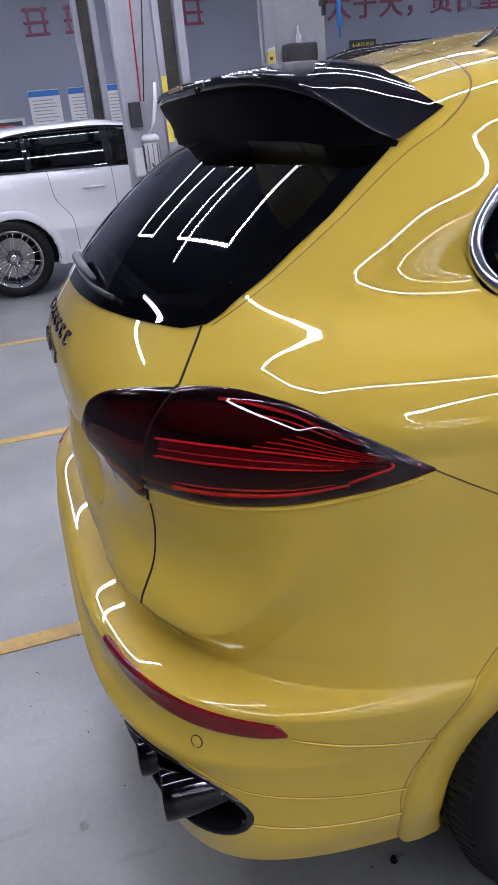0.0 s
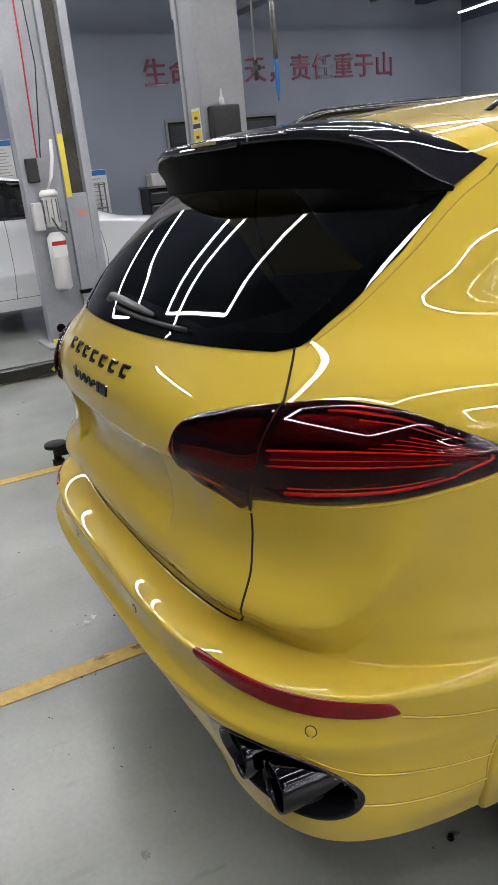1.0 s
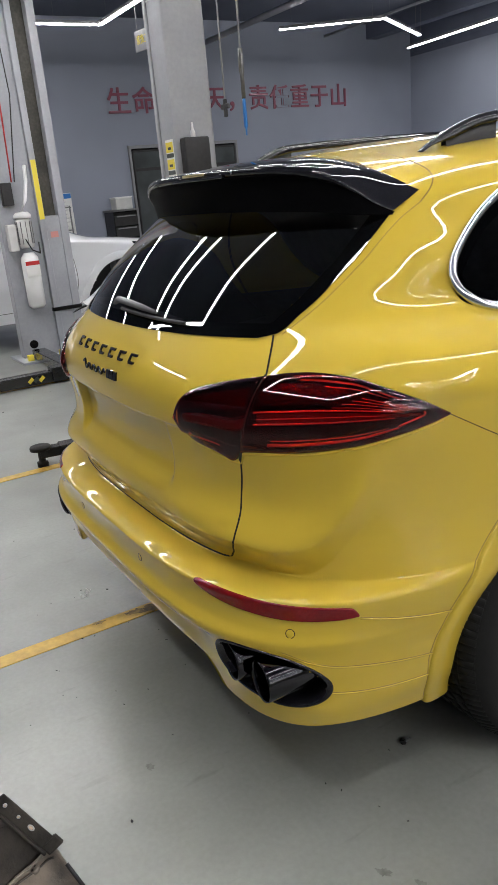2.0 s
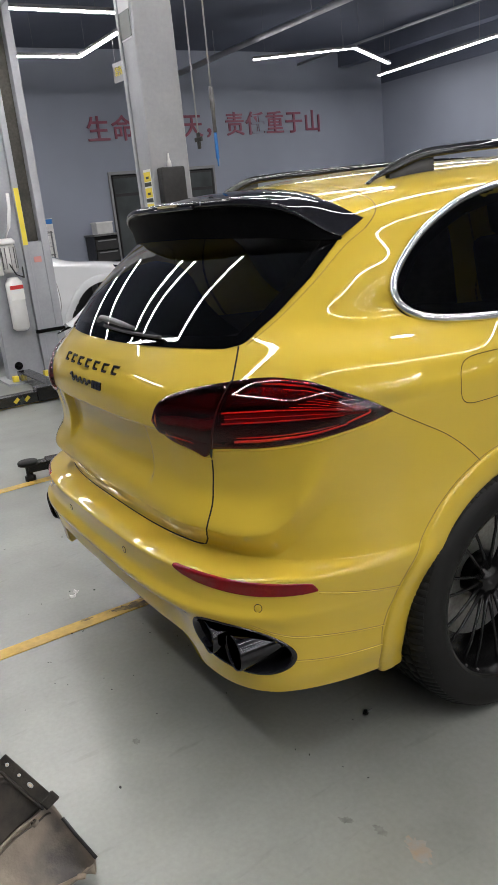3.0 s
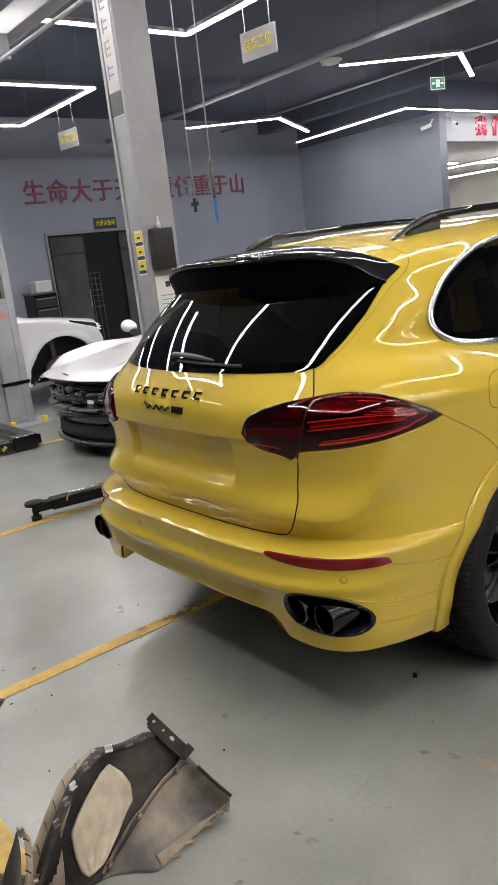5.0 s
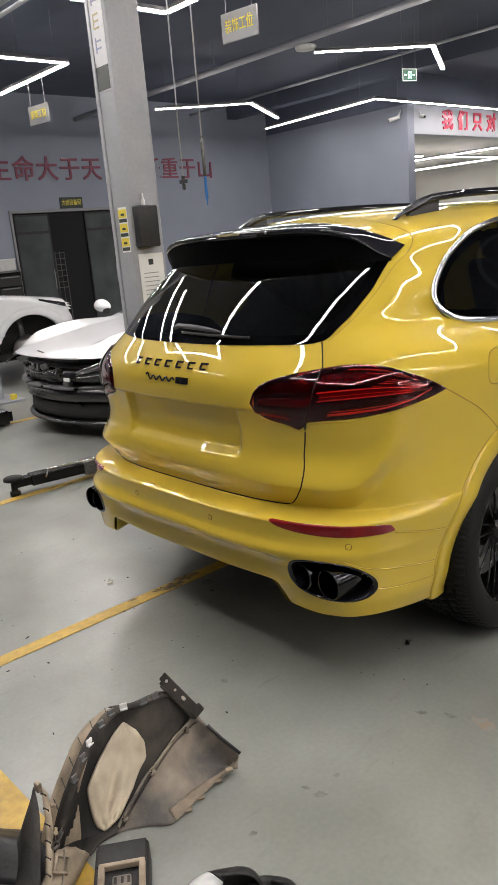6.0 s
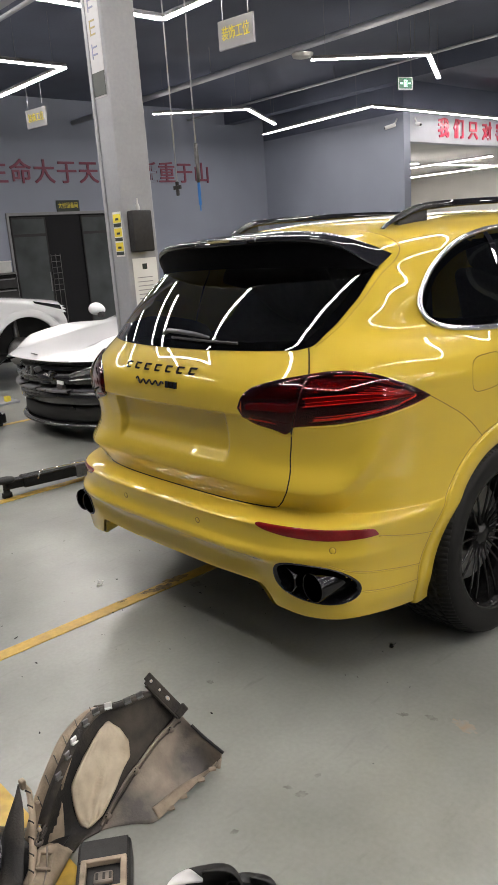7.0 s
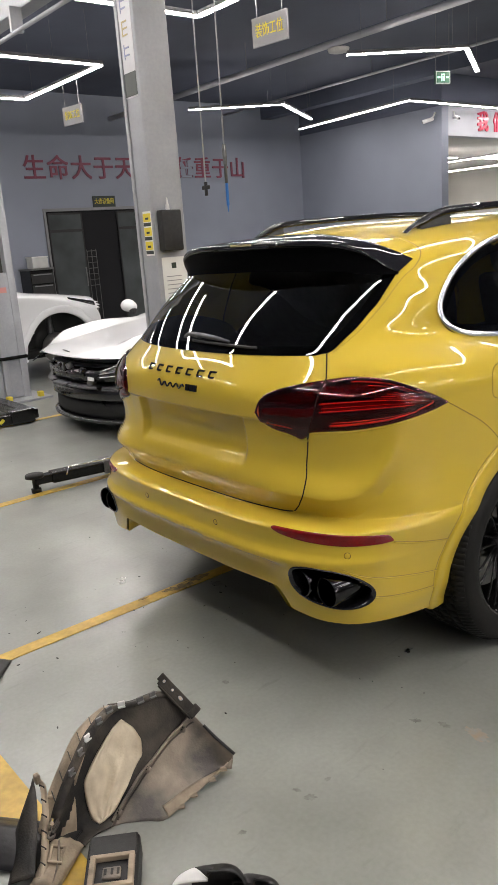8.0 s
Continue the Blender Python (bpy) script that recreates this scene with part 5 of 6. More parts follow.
def notice_board(y, z, w, h):
    thing = empty("notice_board", (WX + .012, y, z), 90)
    part("sheet", box(-w / 2, w / 2, -.008, .008, -h / 2, h / 2, .002), "paper", thing, "white printed sheet")
    part("band", box(-w / 2 + .004, w / 2 - .004, -.011, -.007, h / 2 - .10, h / 2 - .01, 0), "blue", thing, "blue heading band")
    for i in range(9):
        zz = h / 2 - .16 - i * (h - .24) / 9
        part("print_line", box(-w * .4, w * (.25 + .15 * ((i * 7) % 3) / 2), -.0105, -.0075, zz - .006, zz + .006, 0), "ink", thing)
    tagged(thing, "white notice sheet with a blue heading on the wall", "notice board", "notices on the wall")


notice_board(3.96, 1.30, .50, .90)


def parts_trolley(at):
    """A small open trolley: four uprights, three trays and some black parts."""
    thing = empty("parts_trolley", at)
    for dx in (-.16, .16):
        for dy in (-.22, .22):
            part("upright", box(dx - .012, dx + .012, dy - .012, dy + .012, .06, 1.52, .003), "steel", thing)
            part("castor", moved(lathe([(0, .012), (.03, .012), (.03, -.012), (0, -.012)], 14), pose(dx, dy, .03)), "rubber", thing)
    for z in (.3, .75, 1.08, 1.48):
        part("tray", box(-.18, .18, -.24, .24, z, z + .02, .004), "steel", thing)
    for y, z in ((-.08, 1.10), (.10, .77)):
        part("loose_part", box(-.10, .10, y - .10, y + .10, z, z + .09, .02), "plastic", thing)
    tagged(thing, "grey open steel trolley with black parts on trays", "trolley")


parts_trolley((-12.1, 3.72, 0))
for y in (1.08, 1.76, 2.42, 2.98):
    notice_board(wy(y), wz(2.02), .52, .72)


def wall_cabinet(y0, y1, z0, z1):
    thing = empty("wall_box", (WX, 0, 0))
    part("case", box(.0, .16, y0, y1, z0, z1, .01), "grey_plastic", thing, "pale grey case")
    part("door", box(.16, .175, y0 + .05, y1 - .05, z0 + .05, z1 - .05, .004), "sign_dark", thing, "dark glazed front")
    part("label", box(.175, .18, (y0 + y1) / 2 - .12, (y0 + y1) / 2 + .12, z0 + .10, z1 - .10, 0), "caliper", thing, "red label")
    tagged(thing, "pale wall box with a red label behind glass", "wall box")


wall_cabinet(wy(.05), wy(.68), wz(1.55), wz(1.98))


# ---- the lift by the yellow car ----
def lift_post():
    """A two-post lift's column with its swing arm, stickers and switch box."""
    thing = empty("lift_post")
    x1, y0, y1 = -2.30, 1.50, 1.775
    x0 = x1 - .21
    part("column", box(x0, x1, y0, y1, 0, 4.3, .012, 3), "post", thing, "grey painted steel column", True)
    part("edge_fold", box(x0 - .006, x0 + .03, y0 - .014, y0 + .02, .2, 4.3, .006), "post", thing)
    part("base_plate", box(x0 - .10, x1 + .10, y0 - .10, y1 + .12, 0, .02, .004), "post", thing)
    for dx in (-.06, .06):
        for dy in (-.06, .08):
            px, py = (x0 if dx < 0 else x1) + dx, (y0 if dy < 0 else y1) + dy
            part("anchor_bolt", moved(lathe([(0, .05), (.01, .05), (.01, .03), (.018, .03), (.018, 0)], 6, "z"), pose(px, py, .02)), "steel", thing)
    b = part("banner", box(x0 + .03, x1 - .025, y0 - .004, y0 - .001, 2.62, 3.6, 0), "banner_white", thing, "pale maker's strip with blue and yellow bars")
    for i, m in enumerate(("faded_blue", "faded_blue", "sticker_tan", "faded_blue")):
        z = 3.30 - i * .145
        strokes = [box(x0 + .062, x0 + .072, y0 - .006, y0 - .003, z, z + .095, 0)]
        strokes += [box(x0 + .062, x0 + .128, y0 - .0062, y0 - .0032, z + dz, z + dz + .011, 0) for dz in ((.0, .042, .084) if i % 2 == 0 else (.02, .066))]
        part("banner_mark", merge(*strokes), m, b)
    part("banner_wedge", box(x0 + .032, x1 - .027, y0 - .0062, y0 - .0032, 2.63, 2.78, 0), "sign_dark", b)
    st = part("warning_sticker", box(x0 + .085, x1 - .02, y0 - .004, y0 - .001, 1.55, 1.86, 0), "paper", thing, "white strip of yellow warning labels")
    for i in range(3):
        z = 1.855 - (i + 1) * .098
        part("warning_field", box(x0 + .09, x1 - .025, y0 - .006, y0 - .003, z + .03, z + .088, 0), "yellow_label", st)
        part("warning_bar", box(x0 + .09, x1 - .025, y0 - .006, y0 - .003, z, z + .024, 0), "sign_dark", st)
        part("warning_mark", box(x0 + .12, x1 - .05, y0 - .0075, y0 - .0055, z + .045, z + .06, 0), "sign_dark", st)
    sb = part("switch_box", box(x1 + .002, x1 + .075, y0 + .03, y0 + .20, 1.575, 1.86, .012, 3), "plastic", thing, "black plastic switch box", True)
    part("bottle", moved(lathe([(0, .085), (.005, .085), (.007, .05), (.014, .035), (.015, 0), (0, 0)], 16, "z"), pose(x1 + .035, y0 + .11, 1.858)), "white_plastic", sb, "white nozzle bottle", True)
    pp = part("notice_sheet", box(x1 + .001, x1 + .004, y0 + .04, y0 + .25, 1.18, 1.53, 0), "paper", thing, "white printed notice taped to the column")
    for i in range(7):
        part("print_line", box(x1 + .004, x1 + .0055, y0 + .07, y0 + .20, 1.21 + i * .03, 1.216 + i * .03, 0), "ink", pp)
    part("print_mark", box(x1 + .004, x1 + .0056, y0 + .12, y0 + .16, 1.45, 1.49, .0), "sign_dark", pp)
    # The swing arm with its pad.
    arm = part("swing_arm", merge(moved(box(-.055, .055, -1.0, 0, .05, .125, .008), pose(-2.30, 1.52, 0, 0, 0, -9)),
                                  moved(box(-.042, .042, -1.12, -.5, .058, .117, .006), pose(-2.30, 1.52, 0, 0, 0, -9))), "rim_black", thing, "black steel swing arm")
    part("arm_slider", moved(box(-.065, .065, -.62, -.50, .04, .135, .006), pose(-2.30, 1.52, 0, 0, 0, -9)), "steel", arm)
    part("arm_rod", tube([(-2.385, .62, .10), (-2.375, .64, .15), (-2.27, 1.20, .15), (-2.26, 1.22, .10)], .008, 8), "chrome", arm, "bent steel locking rod", True)
    part("lift_pad", moved(lathe([(0, .132), (.062, .132), (.066, .126), (.066, .110), (.022, .104), (.022, .03), (.035, .03), (.035, .0), (0, .0)], 28, "z"), pose(-2.47, .42, 0)), "rubber", arm, "round black rubber lift pad", True)
    part("carriage", box(x0 + .02, x1 + .06, y0 - .10, y1 - .05, .03, .20, .01), "post_dark", thing)
    tagged(thing, "grey two-post lift column with warning labels and swing arm", "vehicle lift", "lift columns")


lift_post()


def far_lift(at, motor=True):
    """An open-channel lift column: a broad web, two flanges and a greasy channel, with the power unit on it."""
    thing = empty("lift_post", at)
    part("flange", box(-.15, .03, .39, .455, 0, 3.95, .006), "post", thing)
    part("flange", box(-.15, .03, .60, .685, 0, 3.95, .006), "post", thing)
    part("channel", box(-.17, -.08, .455, .60, .0, 3.93, 0), "post_dark", thing, "brown-black greasy channel")
    part("cover_plate", box(-.06, .018, .445, .61, .45, 1.45, .006), "post", thing)
    part("collar", box(-.10, .040, .375, .70, .475, .515, .005), "rim_black", thing, "black steel collar")
    part("lower_cover", box(-.07, .012, .445, .61, .03, .45, .006), "post", thing)
    part("label", box(.0185, .0215, .49, .57, 1.23, 1.29, 0), "faded_red", thing, "small faded red label")
    part("cap", box(-.19, .05, .36, .71, 3.95, 4.0, .006), "post", thing)
    part("base_plate", box(-.30, .25, -.08, .85, 0, .025, .004), "post", thing)
    for dx, dy in ((.16, .02), (.16, .36), (.16, .74)):
        part("foot", box(dx - .035, dx + .035, dy - .03, dy + .03, .02, .085, .008), "yellow_label", thing, "yellow anchor cover")
    if motor:
        part("web", box(-.16, -.01, .0, .39, 0, 3.95, .008), "post", thing, "grey painted steel column")
        part("grease_plug", moved(lathe([(0, .01), (.045, .01), (.045, 0)], 24), pose(-.01, .12, .16)), "rim_black", thing)
        m = part("power_unit", moved(lathe([(0, .30), (.055, .30), (.075, .27), (.075, .02), (.06, 0), (0, 0)], 24, "z"), pose(.11, .20, 1.16)), "grey_plastic", thing, "pale grey electric motor", True)
        for i in range(10):
            part("cooling_fin", moved(box(.072, .084, -.003, .003, 1.20, 1.42, 0), pose(.11, .20, 0, 0, 0, i * 36)), "steel", m)
        part("motor_cap", moved(lathe([(0, .06), (.06, .06), (.088, .03), (.088, 0), (0, 0)], 24, "z"), pose(.11, .20, 1.45)), "white_plastic", m, "", True)
        part("oil_tank", moved(lathe([(0, .56), (.05, .56), (.088, .51), (.088, .03), (.06, 0), (0, 0)], 24, "z"), pose(.11, .20, .55)), "white_plastic", m, "white oil tank", True)
        part("tank_label", box(.196, .2, .13, .27, .88, 1.03, 0), "paper", m)
        part("tank_stripe", box(.2, .2025, .13, .27, .99, 1.03, 0), "caliper", m)
        part("junction_box", box(.06, .16, .02, .11, 1.14, 1.40, .01), "grey_plastic", m)
        part("switch", box(.0, .07, .05, .16, 1.58, 1.80, .01), "plastic", m, "black control switch")
        part("hose", tube([(.11, .20, 1.50), (.14, .25, 1.62), (.10, .30, 1.80), (.03, .33, 1.95)], .018, 8), "white_plastic", m, "pale hose", True)
        part("cable", tube([(.16, .16, 1.30), (.21, .22, 1.14), (.19, .30, 1.10), (.05, .34, 1.20)], .008, 6), "plastic", m, "", True)
        part("yellow_tag", box(.031, .034, .40, .45, 1.42, 2.0, 0), "yellow_label", thing, "yellow warning strip")
        part("red_cable", tube([(.02, .22, 4.0), (.05, .20, 2.8), (.05, .17, 1.8)], .008, 6), "red_cable", thing, "thin red hanging cable", True)
        part("black_cable", tube([(.02, .26, 4.0), (.06, .30, 2.6), (.05, .20, 1.8)], .006, 6), "plastic", thing, "", True)
        arm = part("swing_arm", merge(box(1.22, 1.33, -1.1, .12, .02, .115, .008), box(.10, 1.30, .06, .20, .03, .125, .008), box(1.20, 1.35, -.10, .14, .015, .15, .008)), "front_black", thing, "low black steel swing arm")
        part("arm_edge", box(1.215, 1.228, -1.1, -.12, .112, .12, .002), "steel", arm)
        for k in range(3):
            part("warning_stripe", moved(box(1.331, 1.334, -.028, .028, -.016, .016, 0), pose(0, -.30 + .05 * k, .068, 0, 0, 0) @ pose(0, 0, 0, 40)), "yellow_label" if k % 2 == 0 else "sign_dark", arm)
    return tagged(thing, "grey lift column with an open greasy channel", "vehicle lift", "lift columns")


far_lift((-6.0, 1.26, 0))
far_lift((-9.3, .93, 0), False)


def cross_beam(x0, x1, y, z):
    """The overhead beam that ties two lift columns, with a conduit under it."""
    thing = empty("lift_crossbeam")
    part("beam", box(x0, x1, y, y + .16, z, z + .19, .01), "post", thing, "grey painted steel beam")
    part("conduit", tube([(x0, y - .08, z - .20), (x1, y - .08, z - .20)], .018, 10), "post", thing, "", True)
    for x in (x0 + .3, (x0 + x1) / 2, x1 - .3):
        part("bracket", box(x - .02, x + .02, y - .10, y + .01, z - .19, z + .01, .004), "post", thing)
    tagged(thing, "grey steel beam joining the lift columns overhead", "crossbeam", "lift beams")


cross_beam(-6.0, -2.42, 1.60, 3.64)
cross_beam(-9.3, -6.2, 1.42, 3.64)


def hose_reel(at, z0, z1, mat, end):
    thing = empty("hanging_hose", at)
    part("hose", tube([(0, 0, CEIL), (.012, .0, 3.4), (0, 0.0, z1)], .0045, 8), "pipe_paint", thing, "grey hanging hose", True)
    if mat == "plastic":
        clamp = merge(box(-.035, .035, -.008, .008, -.012, .012, .004), box(-.010, .010, -.008, .008, -.05, .035, .004))
        part("clamp", moved(clamp, pose(0, 0, z1)), mat, thing, end)
        return tagged(thing, "grey air hose hanging from the ceiling with a clamp", "air hose", "hanging hoses")
    part("coupling", moved(lathe([(0, .22), (.010, .22), (.013, .18), (.013, .12), (.010, .10), (.010, 0), (0, 0)], 14, "z"), pose(0, 0, z1 - .18)), "steel", thing, "", True)
    part("nozzle", moved(lathe([(0, .17), (.007, .17), (.009, .145), (.009, .04), (.005, .032), (.0035, 0), (0, 0)], 14, "z"), pose(0, 0, z0)), mat, thing, end, True)
    tagged(thing, "grey air hose hanging from the ceiling with a nozzle", "air hose", "hanging hoses")


hose_reel((-1.31, 1.41, 0), 1.785, 2.13, "blue", "blue air gun")
hose_reel((-1.60, 1.47, 0), 1.80, 1.95, "plastic", "black cross-shaped clamp")


# ---- the white cars ----
def sheet_strip(a, b):
    bm = grid_bm(np.array([a, b]))
    bmesh.ops.solidify(bm, geom=bm.faces[:], thickness=.004)
    return bm


def white_estate():
    thing = empty("white_car", (-7.85, -1.0, 0))
    thing.scale = (1, 1.06, 1.05)
    front_axle, front_size = 3.66, 1.10
    shell(thing, "white", .5, skip=("front_bumper",), cut=4.2, front_axle=front_axle, front_size=front_size)
    # Bare fender ends with their fixing holes, and the empty headlamp seats.
    for hand in (1, -1):
        z = np.linspace(.52, .985, 14)
        end = part("fender_flange", sheet_strip(on_flank(np.full(14, 4.19), z, np.full(14, -.002), hand), on_flank(np.full(14, 4.215), z, np.full(14, -.05), hand)), "white", thing, "", True)
        for zz in (.60, .70, .80, .90):
            p = on_flank(np.array([4.205]), np.array([zz]), np.array([-.02]), hand)[0]
            part("fixing_hole", moved(lathe([(0, .004), (.012, .004), (.013, 0)], 10, "y"), pose(*p)), "seam", end)
        y = np.linspace(3.80, 4.17, 20)
        g = [on_flank(y, .985 - .10 * (y - 3.8) / .37 + w * (.012 + .016 * (y - 3.8) / .37), np.full(20, .004), hand) for w in (-1, -.3, .3, 1)]
        part("headlamp_seat", outward(grid_bm(np.array(g)), hand), "front_black", thing, "black empty headlamp seat", True)
    rear_pane(thing)
    windscreen(thing)
    spoiler(thing)
    for hand in (1, -1):
        side_glass(thing, hand, "gloss_black")
        rear_lamp(thing, hand)
        for cy, size in ((AXLE, 1), (front_axle, front_size)):
            arch_liner(thing, cy, hand, size)
            flare(thing, cy, hand, "white", size)
        wheel(thing, (hand * .812, AXLE, HUB), hand, "rim_silver")
        # The front wheels are off: hub, disc and strut stand bare in the arch.
        hub = part("bare_hub", moved(lathe([(0, .06), (.05, .06), (.07, .02), (.19, .01), (.19, -.02), (.08, -.03), (.08, -.2), (0, -.2)], 36), pose(hand * .72, front_axle, HUB, 0, 0, 0 if hand > 0 else 180)), "disc", thing, "bare brake disc and hub", True)
        part("strut", tube([(hand * .62, front_axle, .40), (hand * .58, front_axle - .02, .85)], .04, 10), "steel", hub, "", True)
    door_seams(thing, front=3.03)
    underbody(thing, 4.2)
    part("crash_beam", box(-.65, .65, 4.22, 4.30, .5, .62, .02), "under", thing, "black bare bumper beam")
    part("front_frame", box(-.75, .75, 4.05, 4.2, .35, .82, .03), "under", thing)
    return tagged(thing, "white estate car on a lift bay, front wheels and bumper off", "car")


white_estate()


def nose_at(al, z, lift=0.0, hand=1):
    """Places on the nose by the angle from the flank towards the front."""
    al, z = np.broadcast_arrays(np.asarray(al, float), np.asarray(z, float))
    a, cf, f = level(z)[0] + lift, monotone(NOSE["z"], NOSE["c"], z), monotone(NOSE["z"], NOSE["f"], z) + lift
    rad = (np.sin(al) ** 2.8 + np.cos(al) ** 2.8) ** (-1 / 2.8)
    return np.stack([a * rad * np.cos(al), cf + (f - cf) * rad * np.sin(al), z], -1) * (hand, 1, 1)


def white_front():
    thing = empty("white_car", (-3.88, 5.83, 0), 180)
    thing.scale = (1, .95, .84)
    shell(thing, "white", .5, skip=("front_bumper",))
    windscreen(thing)
    rear_pane(thing)
    for hand in (1, -1):
        side_glass(thing, hand, "gloss_black")
        for cy in (AXLE, AXLE + BASE):
            wheel(thing, (hand * .812, cy, HUB), hand)
            arch_liner(thing, cy, hand)
            flare(thing, cy, hand, "white")
    door_seams(thing, 3.22)
    underbody(thing, 4.2)

    def band(name, x0, x1, profile, mat, label="", n=25, smooth_shade=True):
        """A bar across the nose: profile of (reach, height) pairs swept along the nose's plan curve."""
        x = np.linspace(x0, x1, n)
        y = 4.62 - .34 * (np.abs(x) / .88) ** 2.4
        bm = grid_bm(np.array([np.stack([x, y + r, np.full(n, z)], 1) for r, z in profile]))
        bmesh.ops.recalc_face_normals(bm, faces=bm.faces)
        bmesh.ops.solidify(bm, geom=bm.faces[:], thickness=.006)
        return part(name, bm, mat, thing, label, smooth_shade)

    band("front_panel", -.86, .86, [(-.16, .84), (-.13, .80), (-.12, .2), (-.3, .16)], "front_black", "black panel behind the missing bumper")
    part("hood_edge", tube(np.concatenate([nose_at(np.linspace(.98, math.pi / 2, 30), .865, .0, h)[::(1 if h > 0 else -1)] for h in (1, -1)]), .010, 8), "white", thing, "", True)
    al = np.linspace(.40, 1.02, 26)
    low = monotone([.40, .62, .82, 1.02], [.78, .79, .825, .866], al)
    part("fender_corner", outward(grid_bm(np.array([nose_at(al, low + (.886 - low) * v, .001) for v in np.linspace(0, 1, 10)])), -1), "white", thing, "", True)
    zs = np.linspace(.80, 1.20, 81)
    reach, start, half = monotone(NOSE["z"], NOSE["f"], zs), monotone(NOSE["z"], NOSE["c"], zs), level(zs)[0]

    def hood_z(x, y):
        edge = start + (reach - start) * (1 - np.clip(abs(x) / half, 0, .9999) ** 2.8) ** (1 / 2.8)
        return float(np.interp(-y, -np.maximum.accumulate(edge[::-1])[::-1], zs))
    for hand in (1, -1):
        g = []
        for y in np.linspace(3.25, 4.44, 40):
            x = np.linspace(.40, .905, 26)
            rise = .085 * smooth(3.25, 3.95, y) * (1 - smooth(4.24, 4.44, y)) * np.exp(-((x - .68) / .15) ** 2) * smooth(.40, .52, x) * (1 - smooth(.80, .905, x))
            g.append(np.stack([hand * x, np.full(26, y), [hood_z(xx, y) for xx in x] + rise + .003], 1))
        part("fender_crest", outward(grid_bm(np.array(g)), -hand), "white", thing, "", True)
    band("radiator_cover", -.66, .66, [(-.14, .79), (-.05, .775), (-.02, .755), (-.035, .74)], "gloss_black", "glossy black radiator cover")
    foam = band("foam_bar", -.72, .72, [(-.12, .735), (-.02, .73), (.015, .70), (.02, .65), (.0, .61), (-.10, .60)], "front_black", "smooth black bumper core")
    for x in (-.30, .0, .28):
        part("hole", moved(lathe([(0, .002), (.012, .002), (.014, 0)], 14, "y"), pose(x, 4.644 - .34 * (abs(x) / .88) ** 2.4, .675)), "seam", foam)
    part("sticker", box(-.46, -.36, 4.600, 4.611, .625, .66, 0), "paper", foam, "small white sticker")
    # Ledges of the black bar: light on their tops is put in as grey.
    for x0, x1, r, z in ((.28, .86, .05, .575), (-.02, .27, .045, .565), (-.18, -.03, .03, .56), (-.46, -.20, .035, .56), (-.82, -.48, .0, .565)):
        band("ledge", x0, x1, [(-.10, z), (r, z - .004), (r + .006, z - .022), (r - .01, z - .034)], "lit_bar_grey", "black bar's ledge, its lit top put in as grey", 9, True)
    band("bumper_beam", -.84, .84, [(-.02, .545), (.012, .53), (.012, .41), (-.03, .39)], "front_black", "black bumper beam")
    for x in (-.50, -.42, .52):
        part("beam_tab", box(x - .012, x + .012, 4.46, 4.50 if abs(x) > .45 else 4.54, .43, .53, .004), "steel", thing)
    band("lower_grille", -.87, .87, [(-.05, .385), (-.03, .37), (-.02, .24), (-.05, .20)], "under", "black lower grille")
    band("front_lip", -.92, .92, [(-.06, .215), (.0, .20), (.022, .185), (.02, .165), (-.05, .15)], "front_black", "black front lip")
    for hand in (1, -1):
        part("strut", tube([(hand * .42, 4.52, .39), (hand * .56, 4.44, .22)], .022, 8), "front_black", thing, "", True)
        part("side_duct", merge(moved(box(-.16, .16, -.10, .05, -.02, .0, .006), pose(hand * .74, 4.30, .40, 0, hand * 8, hand * -28)),
                                moved(box(-.13, .13, -.09, .02, -.13, .10, .012), pose(hand * .74, 4.28, .44, 0, 0, hand * -28))), "plastic", thing, "grey-black brake duct")
        # The headlamp: a dark wedge with bright edges and two lenses.
        u = np.linspace(0, 1, 30)
        al = np.radians(50 - 45 * u)
        out = .012 if hand < 0 else .002
        lo = (.700 if hand < 0 else .745) + .02 * u + .10 * u**2
        hi = .752 + (.235 if hand < 0 else .10) * u**.8 - .03 * u**3
        v = np.linspace(0, 1, 9)[:, None]
        hl = part("headlamp", outward(grid_bm(nose_at(np.broadcast_to(al, (9, 30)), lo + (hi - lo) * v, out + .010 * np.sin(np.pi * v), hand)), -hand), "front_black", thing, "slim dark headlamp with bright edges", True)
        for w, r in ((.02, .006), (.98, .005), (.45, .0035)):
            part("light_edge", tube(nose_at(al, lo + (hi - lo) * w, out + .010, hand), r if hand < 0 else .002, 8), "chrome", hl, "bright edge strip", True)
        for uu in (.38, .62):
            k = int(uu * 29)
            p = nose_at(al[k], (lo[k] + hi[k]) / 2 + .012, .016, hand)
            part("projector", moved(lathe([(0, .014), (.018, .011), (.026, .0), (.028, -.01)], 18, "y"), pose(*p, 0, 0, -hand * (90 - math.degrees(al[k])))), "dark_chrome", hl, "", True)
    rng = random.Random(8)
    for k in range(14):
        x = -.62 + 1.24 * k / 13 + rng.uniform(-.03, .03)
        y = 4.62 - .34 * (abs(x) / .88) ** 2.4
        w, h = rng.uniform(.03, .07), rng.uniform(.02, .05)
        lump = moved(box(-w, w, -.03, .03, -h, h, .012, 3), pose(x, y - .015, rng.uniform(.60, .77), rng.uniform(-25, 25), rng.uniform(-15, 15), rng.uniform(-20, 20)))
        part("duct_piece", lump, "front_black" if k % 3 else "lit_bar_grey", thing, "", True)
    part("emblem", moved(box(-.028, .028, -.004, .004, -.032, .032, .003), pose(0, 4.60, .905, -58)), "steel", thing, "small metal hood badge")
